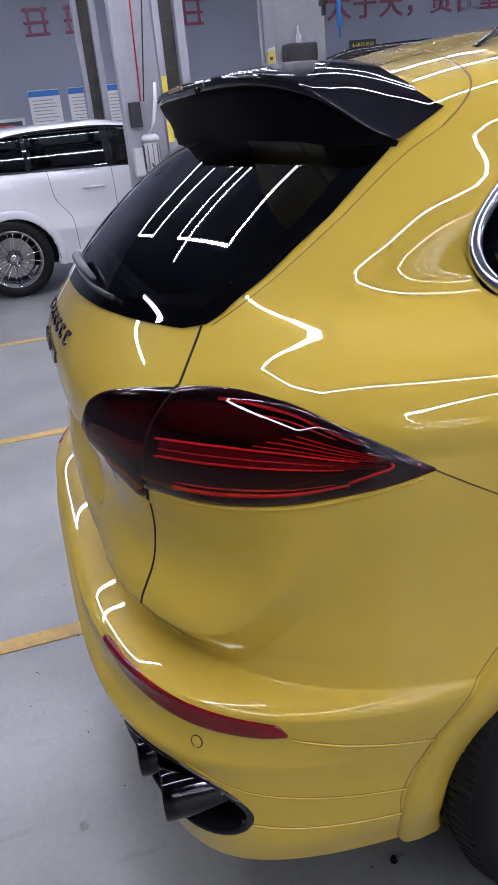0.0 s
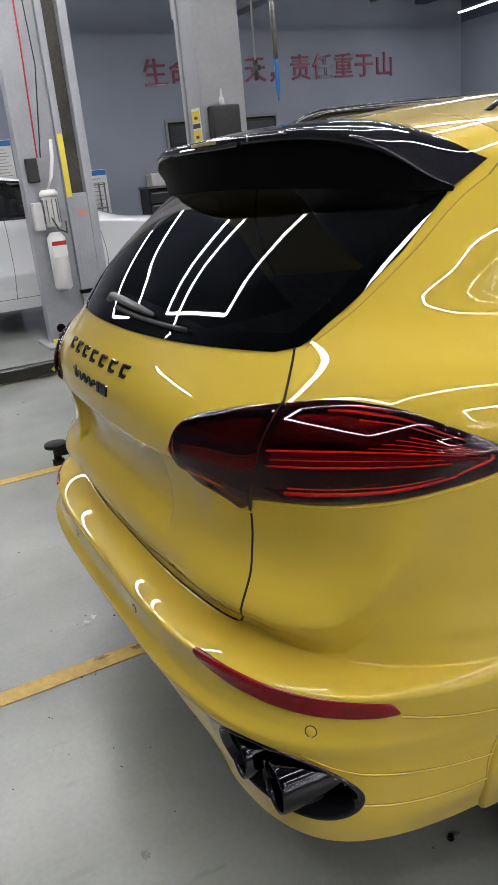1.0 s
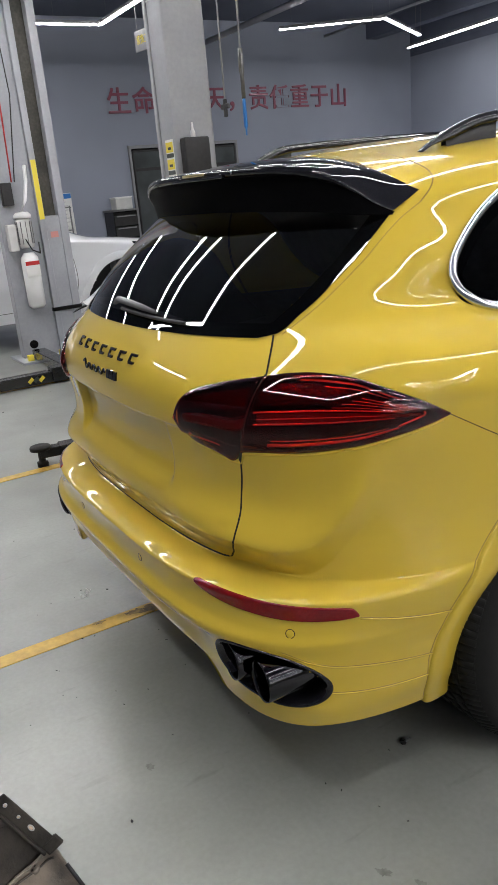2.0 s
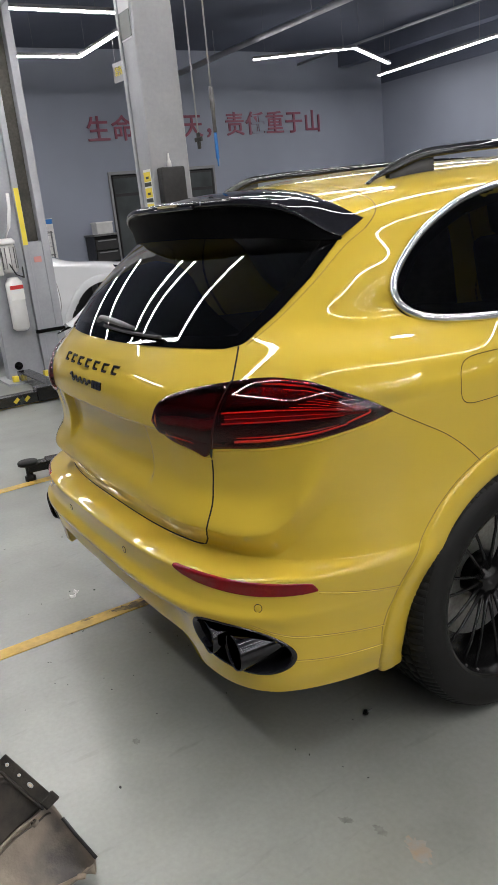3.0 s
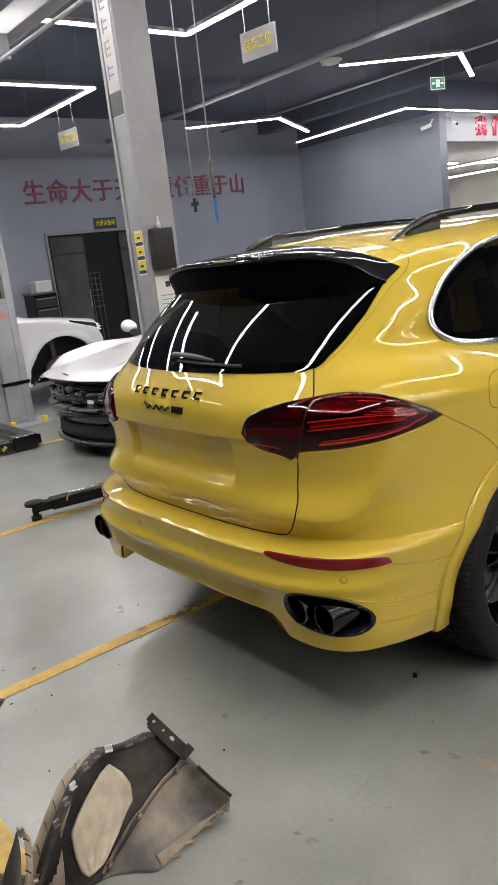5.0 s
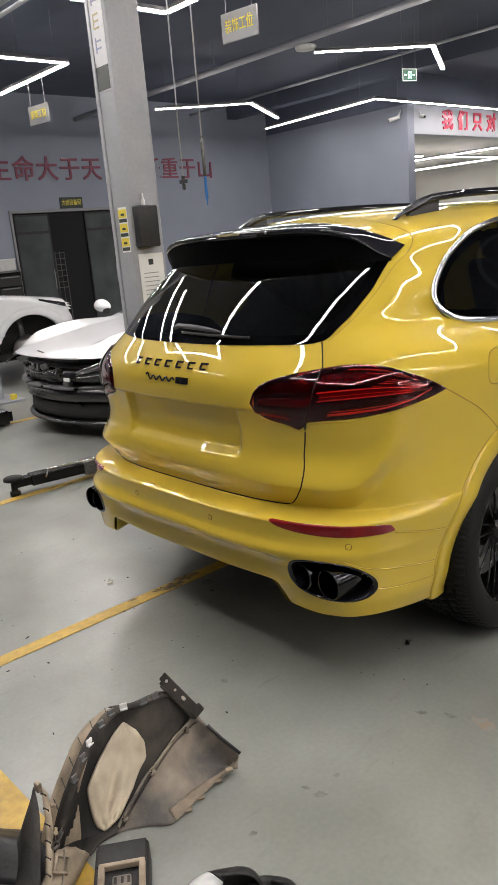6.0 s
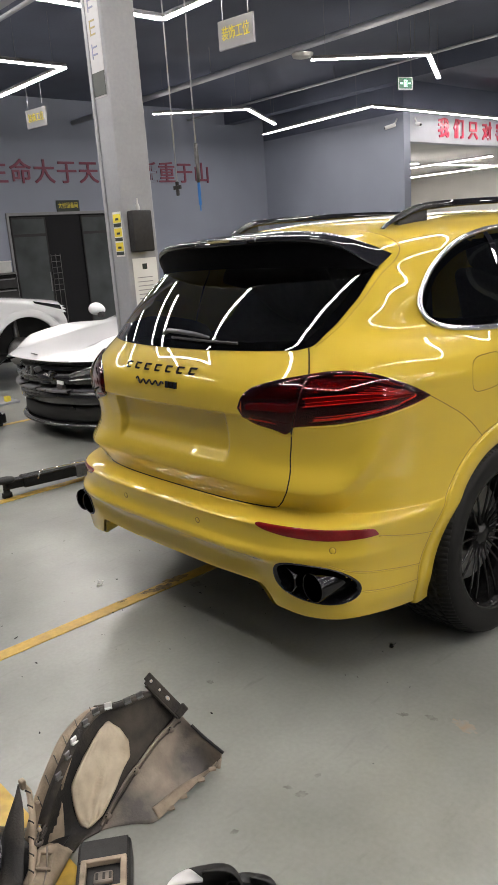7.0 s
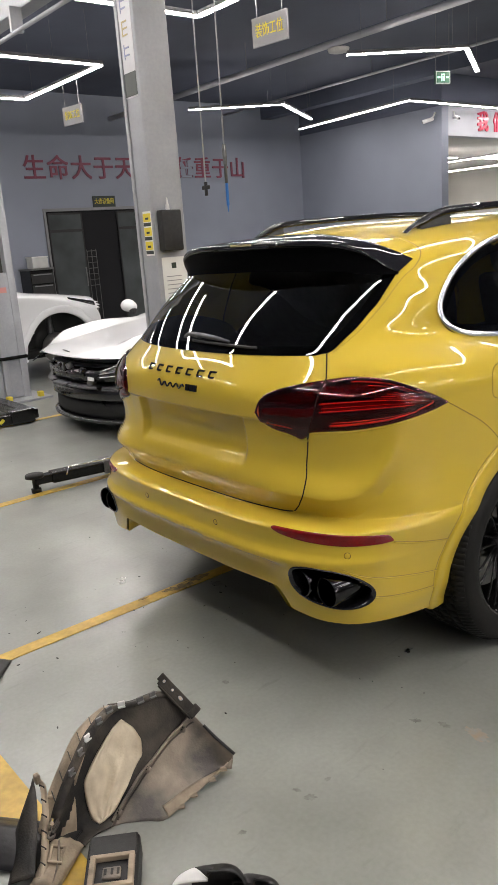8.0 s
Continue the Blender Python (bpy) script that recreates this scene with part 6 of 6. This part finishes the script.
    return tagged(thing, "white car with its front bumper off, black frame bare", "car")


white_front()


# ---- the old bumper and trim lying on the floor ----
def dusty(name, dark, tan, amount, scale):
    """Black plastic under dried mud: the two mixed in soft patches."""
    m = material(name, dark, 0.6)
    nt = m.node_tree
    b = nt.nodes["Principled BSDF"]
    co = nt.nodes.new("ShaderNodeTexCoord")
    n = nt.nodes.new("ShaderNodeTexNoise")
    n.inputs["Scale"].default_value, n.inputs["Detail"].default_value = scale, 9
    r = nt.nodes.new("ShaderNodeValToRGB")
    r.color_ramp.elements[0].position, r.color_ramp.elements[0].color = amount - .16, (*dark, 1)
    r.color_ramp.elements[1].position, r.color_ramp.elements[1].color = amount + .16, (*tan, 1)
    nt.links.new(co.outputs["Object"], n.inputs["Vector"])
    nt.links.new(n.outputs["Fac"], r.inputs[0])
    nt.links.new(r.outputs[0], b.inputs["Base Color"])
    g = nt.nodes.new("ShaderNodeTexNoise")
    g.inputs["Scale"].default_value, g.inputs["Detail"].default_value = 160, 4
    nt.links.new(co.outputs["Object"], g.inputs["Vector"])
    bp = nt.nodes.new("ShaderNodeBump")
    bp.inputs["Strength"].default_value, bp.inputs["Distance"].default_value = 0.7, 0.002
    nt.links.new(g.outputs["Fac"], bp.inputs["Height"])
    nt.links.new(bp.outputs[0], b.inputs["Normal"])
    return m


M["dust_dark"] = dusty("dusty_dark_plastic", (.026, .0235, .022), (.21, .17, .13), .55, 6)
M["dust_black"] = dusty("dusty_black_plastic_web", (.014, .0135, .013), (.10, .083, .066), .60, 7)
M["dust_mid"] = dusty("muddy_grey_plastic", (.10, .092, .086), (.44, .36, .28), .50, 6)
M["felt_dirty"] = dusty("dirty_felt_pad", (.42, .33, .225), (.74, .64, .49), .42, 9)
M["dust_tan"] = dusty("tan_mud", (.17, .135, .10), (.46, .37, .27), .47, 9)


def curve3(knots, n):
    """A smooth line through a few places."""
    k = np.array(knots, float)
    t = np.concatenate([[0], np.cumsum(np.linalg.norm(np.diff(k, axis=0), axis=1))])
    s = np.linspace(0, t[-1], n)
    return np.stack([monotone(t, k[:, i], s) for i in range(3)], 1)


def sheet(g, thick=.004):
    bm = grid_bm(g)
    bmesh.ops.recalc_face_normals(bm, faces=bm.faces)
    bmesh.ops.solidify(bm, geom=bm.faces[:], thickness=thick)
    return bm


def clip_tab(at, turn, w=.022, h=.016):
    """A small folded tab with a hole, as moulded on trim edges."""
    bm = merge(box(-w / 2, w / 2, -.003, .003, 0, h, .0015, 1), box(-w / 2, w / 2, -.008, .003, -.003, .002, .001, 1))
    return moved(bm, pose(*at, 0, 0, turn))


def removed_bumper():
    """A bumper corner lying with its inside up: a curved skin, a folded rim, ribs, a felt pad and fixing tabs."""
    thing = empty("removed_bumper")
    top = curve3([(.693, -.964, .045), (.672, -.916, .12), (.650, -.846, .20), (.622, -.765, .262), (.612, -.690, .292), (.640, -.610, .292), (.640, -.540, .285), (.636, -.462, .215), (.700, -.425, .135), (.787, -.391, .066)], 64)
    low = curve3([(.735, -.885, .012), (.716, -.836, .010), (.722, -.787, .008), (.764, -.717, .008), (.806, -.660, .006), (.786, -.549, .010), (.778, -.447, .026), (.785, -.394, .055)], 64)
    v = np.linspace(0, 1, 22)[:, None, None]
    g = top[None] * (1 - v) + low[None] * v
    sag = np.sin(np.pi * v) ** 1.0
    g[..., 2:] -= .045 * sag
    g[..., :1] -= .035 * sag * np.linspace(1, .25, 64)[None, :, None]
    g[..., 2] = np.maximum(g[..., 2], .006)
    # Two panels that meet along the rib.
    us = np.linspace(0, 1, 64)
    split = monotone([0, .143, .274, .381, .488, .619, .798, 1], [.80, .746, .675, .587, .492, .405, .278, .18], np.linspace(0, 1, 22))

    def stretch(a, b, n):
        return np.array([np.stack([np.interp(np.linspace(a[i], b[i], n), us, g[i, :, k]) for k in range(3)], 1) for i in range(22)])
    part("skin", sheet(stretch(split * 0, split, 44)), "dust_black", thing, "black plastic skin", True)
    part("outer_panel", sheet(stretch(split, split * 0 + 1, 30)), "dust_mid", thing, "dusty grey-brown panel", True)
    # The folded rim outside the upper edge.
    wide = (1 - smooth(.28, .62, np.linspace(0, 1, 64)))[:, None]
    rim = np.stack([top + (-.012, -.006, .004) + 0 * wide, top + (-.020, -.012, -.004) + wide * (-.034, .008, 0), top + (-.026, -.02, -.02) + wide * (-.052, .014, 0),
                    top + (-.028, -.02, -.05) + wide * (-.054, .014, 0), top + (-.022, -.016, -.085) + wide * (-.05, .014, 0)], 0)
    rim[..., 2] = np.maximum(rim[..., 2], .004)
    part("outer_rim", sheet(rim[:, 29:46]), "dust_dark", thing, "black outer rim", True)
    part("outer_channel", sheet(rim[:, :30]), "dust_tan", thing, "tan mud-caked outer channel", True)
    for j in range(3, 28, 4):
        part("slot", tube([rim[0, j] + (0, 0, .004), rim[1, j + 1] + (0, 0, .0035)], .0016, 6), "dust_dark", thing)
    lip = np.stack([top + (-.014, -.006, .006), top + (.004, .002, .008), top + (.012, .006, -.004)], 0)
    part("folded_lip", sheet(lip[:, 4:48]), "dust_dark", thing, "", True)

    def on(u, w):
        w, u = min(max(w, 0), 1) * 21, min(max(u, 0), 1) * 63
        i, j = min(int(w), 20), min(int(u), 62)
        a, b = w - i, u - j
        return (g[i, j] * (1 - b) + g[i, j + 1] * b) * (1 - a) + (g[i + 1, j] * (1 - b) + g[i + 1, j + 1] * b) * a

    def at(u, w, lift=.0):
        n = np.cross(on(u + .02, w) - on(u - .02, w), on(u, w + .06) - on(u, w - .06))
        n = n / (np.linalg.norm(n) + 1e-9)
        return on(u, w) + (n if n[2] > 0 else -n) * lift

    def rib_u(w):
        return float(np.interp(w, np.linspace(0, 1, 22), split))

    # The felt pad: a puffed kite between the rib and the black plate.
    pad = []
    for w in np.linspace(.083, .833, 34):
        a = float(np.interp(w, [.083, .131, .167, .20, .381, .679, .833], [.462, .385, .298, .238, .205, .168, .165]))
        b = float(np.interp(w, [.083, .155, .25, .369, .571, .762, .833], [.468, .50, .516, .505, .402, .275, .195]))
        row = []
        for s in np.linspace(0, 1, 26):
            e = min(1, min(s, 1 - s) / .035, (w - .083) / .02, (.833 - w) / .02)
            calm = max(0, min(1, (w - .083) / .16, (.833 - w) / .12))
            fold = .009 * math.exp(-((s - .75 + .9 * (w - .3)) / .09) ** 2) - .007 * math.exp(-((s - .45) / .08) ** 2) * smooth(.2, .4, w)
            row.append(at(a + (b - a) * s, w, .004 + .006 * math.sqrt(max(e, 0)) + calm * (fold + .0022 * math.sin(17 * w + 9 * s) + .0016 * math.sin(31 * s - 12 * w))))
        pad.append(row)
    part("felt_pad", sheet(np.array(pad), .005), "felt_dirty", thing, "dirty beige felt pad", True)
    # The foot that runs on towards the carrier box.
    s = np.linspace(0, 1, 14)[:, None]
    a, b = on(0, 0) * (1 - s) + np.array((.775, -1.075, .014)) * s, on(0, 1) * (1 - s) + np.array((.825, -1.01, .008)) * s
    foot = np.stack([a * (1 - w) + b * w + np.array((0, 0, .022 * math.sin(math.pi * w) + .004 * (i % 2))) for i, w in enumerate(np.linspace(0, 1, 9))], 0)
    part("foot_panel", sheet(foot, .004), "dust_tan", thing, "tan mud-caked foot", True)
    # The tan inner channel down one side and the mud-caked lower edge.
    strip = []
    for u in np.linspace(.03, .285, 26):
        wide = float(monotone([.03, .10, .15, .20, .285], [.70, .55, .34, .12, .05], u))
        strip.append([at(u, wide * k, .004) for k in np.linspace(0, 1, 10)])
    part("channel", sheet(np.array(strip), .002), "dust_tan", thing, "tan inner channel", True)
    part("muddy_edge", sheet(np.array([[at(u, w, .003) for w in np.linspace(.87, 1, 5)] for u in np.linspace(.50, .97, 30)]), .003), "dust_tan", thing, "mud-caked lower edge", True)
    # The rib with its oval eyes, and a fine ridge beside it.
    for du, r, mat in ((.0, .0042, "dust_mid"), (.03, .0026, "dust_dark")):
        part("rib", tube([at(rib_u(w) + du, w, .008) for w in np.linspace(.06, .93, 30)], r, 8), mat, thing, "", True)
    for w in (.25, .488, .80):
        p = at(rib_u(w) + .012, w, .015)
        eye = part("fixing_eye", moved(lathe([(.002, .002), (.0075, .002), (.0095, 0), (.0095, -.008), (.002, -.008)], 16, "z"), pose(*p, 20, -25, 40)), "dust_mid", thing, "", True)
        for k in (-1, 1):
            part("eye_hole", moved(lathe([(0, .004), (.0025, .004), (.003, .003)], 8, "z"), pose(p[0] + .004 * k, p[1] - .004 * k, p[2], 20, -25, 40)), "seam", eye)
    for i, u in enumerate(np.linspace(.22, .60, 8)):
        j = int(u * 63)
        d = top[min(j + 1, 63)] - top[j - 1]
        part("clip", clip_tab(top[j] + (.004, 0, .004), math.degrees(math.atan2(d[1], d[0]))), "white_plastic" if i in (2, 5) else "steel", thing)
    # The black end bracket along the upper edge: a slim folded plate with two round holes and a slot.
    p0, p1 = Vector((.632, -.528, .332)), Vector((.676, -.442, .180))
    run = (p1 - p0).normalized()
    face = Vector((.62, -.42, .66))
    face = (face - run * face.dot(run)).normalized()
    side = face.cross(run)
    fit = Matrix((side, face, run)).transposed().to_4x4()
    fit.translation = p0
    length = (p1 - p0).length
    plate = merge(box(-.0125, .0125, -.003, .003, .004, length, .0028, 2), box(-.016, -.011, -.003, .012, .012, length - .012, .002, 1), box(-.011, .018, -.004, .005, length - .03, length, .003, 1), box(-.006, .0125, -.003, .003, -.006, .02, .0025, 2))
    moved(plate, Matrix.Diagonal((1.4, 1, 1, 1)))
    br = part("end_bracket", moved(plate, fit), "dust_black", thing, "black end bracket with holes")
    for z, r, tall in ((.016, .0048, 1), (.058, .0042, 1), (.098, .0055, 1.7)):
        ring = moved(lathe([(r * .62, .0042), (r, .0042), (r * 1.06, .002)], 14, "y"), Matrix.Diagonal((1, 1, tall, 1)))
        part("hole_rim", moved(ring, fit @ pose(.002, 0, z)), "grey_plastic", br, "", True)
        hole = moved(lathe([(0, .0036), (r * .62, .0036), (r * .62, .001)], 14, "y"), Matrix.Diagonal((1, 1, tall, 1)))
        part("bracket_hole", moved(hole, fit @ pose(.002, 0, z)), "felt", br)
    for u, w in ((.60, .99), (.70, .99), (.84, .99), (.93, .99)):
        p = at(u, w)
        part("edge_tab", moved(box(-.011, .011, -.008, .008, -.002, .003, .001, 1), pose(p[0] + .006, p[1] - .004, max(p[2], .006), 0, 0, 60)), "dust_tan", thing)
    # The dark right-hand edge strip.
    part("edge_strip", tube([top[54] + (0, 0, .004), top[58] + (.0, .0, .004), top[63] + (.004, .004, .004)], .005, 6), "plastic", thing, "", True)
    return tagged(thing, "old muddy bumper corner lying inside up on the floor", "bumper")


removed_bumper()


def trim_frame():
    """A dusty ladder-like trim rail leaning against the old bumper."""
    thing = empty("trim_rail")
    a = curve3([(.588, -.930, .175), (.640, -.950, .14), (.700, -.985, .09), (.80, -1.05, .02)], 30)
    side = np.array((.026, .012, -.006))
    part("rail", sheet(np.stack([a, a + side * .4, a + side * .8 + (0, 0, -.012)], 0), .005), "dust_tan", thing, "tan-dusted rail", True)
    ramp = smooth(-.05, .34, np.linspace(0, 1, 30))[:, None]
    part("web", sheet(np.stack([a + (-.01, -.012, -.004), a + ramp * (-.035, -.035, -.025) - (.012, .012, .0), a + ramp * (-.052, -.052, -.075) - (.014, .014, .01)], 0)[:, :26].clip(min=(-9, -9, .004)), .004), "dust_black", thing, "black web", True)
    for i in range(2, 29, 4):
        part("rung", moved(box(-.002, .017, -.0012, .0012, -.005, .0025, .0008, 1), pose(*a[i], 0, 12, 25)), "dust_dark", thing)
    for i in (5, 12):
        part("push_clip", moved(lathe([(0, .008), (.006, .008), (.007, .003), (.004, 0), (0, 0)], 12, "z"), pose(*(a[i] + (.03, .015, .0)))), "dust_tan", thing, "", True)
    part("hook", box(.577, .598, -.943, -.927, .162, .190, .004), "dust_tan", thing)
    # Small fixings on the inner side of the rail.
    part("clip_box", moved(merge(box(-.005, .005, -.020, .016, -.005, .006, .002), box(-.006, -.001, -.012, .020, .004, .012, .002)), pose(.712, -.948, .098, 10, 18, 38)), "dust_black", thing, "black plastic clip")
    part("fixing_ring", moved(lathe([(.005, .004), (.009, .005), (.012, .002), (.012, -.004), (.005, -.004)], 18, "z"), pose(.716, -.966, .086, 25, 10, 0)), "dust_mid", thing, "", True)
    eye = merge(box(-.020, .020, -.026, -.019, -.004, .005, .002), box(-.020, .020, .019, .026, -.004, .005, .002), box(-.020, -.013, -.020, .020, -.004, .005, .002), box(.013, .020, -.020, .020, -.004, .005, .002))
    part("square_eye", moved(eye, pose(.752, -.972, .052, 12, 14, 52)), "dust_tan", thing, "mud-caked square eye")
    part("tie_strap", sheet(curve3([(.735, -.955, .075), (.765, -.975, .05), (.80, -1.01, .024), (.83, -1.05, .012)], 16)[None] + np.linspace(-.007, .007, 4)[:, None, None] * np.array((.7, -.5, .3)), .003), "dust_mid", thing, "", True)
    tagged(thing, "dusty black and tan trim rail with small rungs", "car trim")


trim_frame()


def lamp_carrier():
    """A dark box-shaped carrier with a framed, muddy socket plate."""
    thing = empty("bracket_box", (.893, -.872, 0), 56)
    thing.scale = (.86, .80, .78)
    part("box", box(-.085, .075, -.14, .10, .0, .095, .012, 3), "plastic", thing, "smooth dark plastic box", True)
    part("lid", box(-.078, .068, .0, .095, .0955, .102, .004), "plastic", thing)
    fr = part("socket_frame", merge(box(-.07, .065, -.135, -.118, .096, .118, .004), box(-.07, .065, -.018, -.002, .096, .118, .004),
                                    box(-.07, -.052, -.13, -.01, .096, .118, .004), box(.047, .065, -.13, -.01, .096, .118, .004)), "dust_tan", thing, "muddy raised frame")
    part("socket", box(-.03, .025, -.095, -.05, .096, .110, .006), "dust_mid", fr)
    for x in (-.02, .0, .018):
        part("pin", box(x - .004, x + .004, -.085, -.06, .110, .113, .001, 1), "dust_dark", fr)
    tagged(thing, "dark plastic carrier box with a muddy socket frame", "car part")


lamp_carrier()


def mirror_cap(at, turn, white, size=1.18):
    """A shell-shaped cap, black with a pale half."""
    thing = empty("mirror_cap", at, turn)
    thing.scale = (size, size, size)
    th, ph = np.linspace(0, math.pi, 22), np.linspace(0, math.pi / 2, 10)
    T, P = np.meshgrid(th, ph)
    g = np.stack([.085 * np.sign(np.cos(T)) * np.abs(np.cos(T)) ** .7 * np.cos(P) ** .5, .05 * np.abs(np.sin(T)) ** .75 * np.cos(P) ** .5 - .02, .075 * np.sin(P) ** .65 + .012 * np.cos(T) * np.sin(P) + .004], -1)
    part("black_half", sheet(g[:, :14] if white else g, .004), "plastic", thing, "black half", True)
    if white:
        part("white_half", sheet(g[:, 13:], .004), "white_plastic", thing, "white half", True)
    part("rim", tube([(x, -.024, .006) for x in np.linspace(-.085, .085, 10)], .004, 6), "plastic", thing, "", True)
    tagged(thing, "small black and white car mirror cap on the floor" if white else "small black mirror cap lying on the floor", "mirror cap", "mirror caps")


mirror_cap((1.108, -.725, 0), 50, True)
mirror_cap((1.19, -.635, 0), 30, False, .82)


def floor_scrap(at, turn, s=1.0):
    thing = empty("black_trim_piece", at, turn)
    g = np.array([[(x, y, .004 + .05 * math.exp(-(x / .05) ** 2) * (1 - y / .3)) for x in np.linspace(-.07, .07, 12)] for y in np.linspace(0, .22, 10)]) * s
    part("cover", sheet(g, .005), "front_trim", thing, "", True)
    part("clip", box(-.012, .012, .20 * s, .225 * s, .004, .03, .004), "white_plastic", thing)
    tagged(thing, "small scuffed black trim piece lying on the floor", "car trim", "loose trim pieces")


floor_scrap((.50, -1.10, 0), -50, 1.3)
floor_scrap((-.258, -.842, 0), 50, 1.1)


# Grit, bolts and drips on the floor.
def grit():
    rng = random.Random(5)
    bms = []
    for i in range(220):
        x, y = rng.uniform(-4.5, 2.2), rng.uniform(-1.4, 3.2)
        if i % 3 == 0:
            x, y = rng.gauss(-.42, .22), rng.gauss(.55, .45)
        if i % 19 == 4:
            x, y = rng.gauss(.15, .35), rng.gauss(-.35, .30)
        r = rng.choice((.0015, .002, .002, .003, .004))
        b = bmesh.new()
        bmesh.ops.create_icosphere(b, subdivisions=1, radius=1)
        bms.append(moved(b, Matrix.Translation((x, y, r * .3)) @ pose(0, 0, 0, 0, 0, rng.uniform(0, 180)) @ Matrix.Diagonal((r * rng.uniform(1, 3.5), r, r * .5, 1))))
    tagged(part("floor_grit", merge(*bms), "speck"), "black specks of grit scattered over the floor", "grit", "", "stuff")


grit()


def loose_bolt(at):
    thing = empty("loose_bolt", at)
    thing.scale = (.7, .7, .7)
    part("head", lathe([(0, .016), (.009, .016), (.010, .012), (.010, .004), (.013, .003), (.013, 0), (0, 0)], 6, "z"), "rim_black", thing)
    part("shank", moved(lathe([(0, .03), (.004, .03), (.004, 0)], 10, "y"), pose(0, .008, .006)), "steel", thing)
    tagged(thing, "small black bolt lying on the floor", "bolt")


loose_bolt((.724, .538, 0))


def floor_stain(at, r, seed, mat, label, turn=0.0, slim=.6):
    """A dried mark: a thin ragged film."""
    rng = random.Random(seed)
    bm = bmesh.new()
    m = pose(at[0], at[1], .0012 if len(at) < 3 else at[2], 0, 0, turn)
    bm.faces.new([bm.verts.new(m @ Vector((r * rng.uniform(.5, 1.15) * math.cos(t), slim * r * rng.uniform(.5, 1.15) * math.sin(t), 0))) for t in np.linspace(0, 2 * math.pi, 30, endpoint=False)])
    tagged(part("floor_stain", bm, mat), label, "stain", "", "stuff")


M["stain_film"] = dusty("rusty_film", (.28, .28, .265), (.34, .25, .18), .5, 30)
M["smudge_film"] = dusty("dark_smudge", (.15, .152, .14), (.235, .242, .226), .50, 45)
M["line_dirt"] = dusty("dirt_on_line", (.13, .105, .06), (.36, .25, .07), .50, 40)
floor_stain((1.204, .295), .05, 3, "stain_film", "faint dried rusty stain on the floor")
for k, (x, y, r, turn) in enumerate(((.98, -.303, .016, 20), (1.03, -.296, .024, 50), (1.012, -.202, .014, 80), (1.022, .213, .022, 30), (1.10, .259, .024, 0), (.996, -.528, .016, 60), (-.339, .395, .045, 20), (.37, -.10, .02, 10))):
    floor_stain((x, y), r, 11 + k, "smudge_film", "small dark smudge on the epoxy floor", turn)
for k, (x, y, r) in enumerate(((-.445, .20, .05), (-.43, .27, .07), (-.455, .36, .075), (-.46, .05, .03))):
    floor_stain((x, y, .0045 + .0004 * k), r, 31 + k, "line_dirt", "brown dirt worn into the yellow line", 80, .45)


def paint_flake(at, turn):
    """A curled white flake of paper or paint."""
    thing = empty("paper_flake", at, turn)
    g = np.array([[(x, y, .002 + 30 * x * x + .004 * math.sin(200 * y)) for x in np.linspace(-.014, .014, 7)] for y in np.linspace(-.007, .007, 5)])
    part("flake", sheet(g, .0008), "paper", thing, "", True)
    tagged(thing, "small curled white paper flake on the floor", "paper scrap", "paper scraps")


paint_flake((-.73, .10, 0), 30)
paint_flake((-.70, .075, 0), 75)


def tool_trolley(at):
    """A dark workshop cabinet with drawers and a pale box on top."""
    thing = empty("tool_cabinet", at, 90)
    thing.scale = (.68, 1, 1.3)
    part("body", box(-.36, .36, -.25, .25, .08, 1.02, .012), "rim_black", thing, "black steel body")
    for k in range(5):
        d = part("drawer", box(-.34, .34, -.266, -.25, .14 + .17 * k, .29 + .17 * k, .004), "plastic", thing)
        part("handle", box(-.28, .28, -.28, -.266, .265 + .17 * k, .28 + .17 * k, .003), "alu", d)
    part("worktop", box(-.38, .38, -.27, .27, 1.02, 1.05, .006), "steel", thing)
    for x in (-.30, .30):
        part("castor", moved(lathe([(0, .02), (.04, .02), (.04, -.02), (0, -.02)], 16), pose(x, -.2, .04)), "rubber", thing)
        part("castor", moved(lathe([(0, .02), (.04, .02), (.04, -.02), (0, -.02)], 16), pose(x, .2, .04)), "rubber", thing)
    tagged(thing, "black steel tool cabinet with drawers by the wall", "tool cabinet")
    b = empty("storage_box", (at[0] + .02, at[1] + .04, 1.366), 90)
    part("tub", box(-.17, .17, -.14, .14, 0, .20, .012), "grey_plastic", b, "pale grey tub")
    part("lid", box(-.18, .18, -.15, .15, .20, .225, .008), "white_plastic", b)
    tagged(b, "pale plastic box with a lid on the cabinet", "storage box")


tool_trolley((-12.3, 5.05, 0))
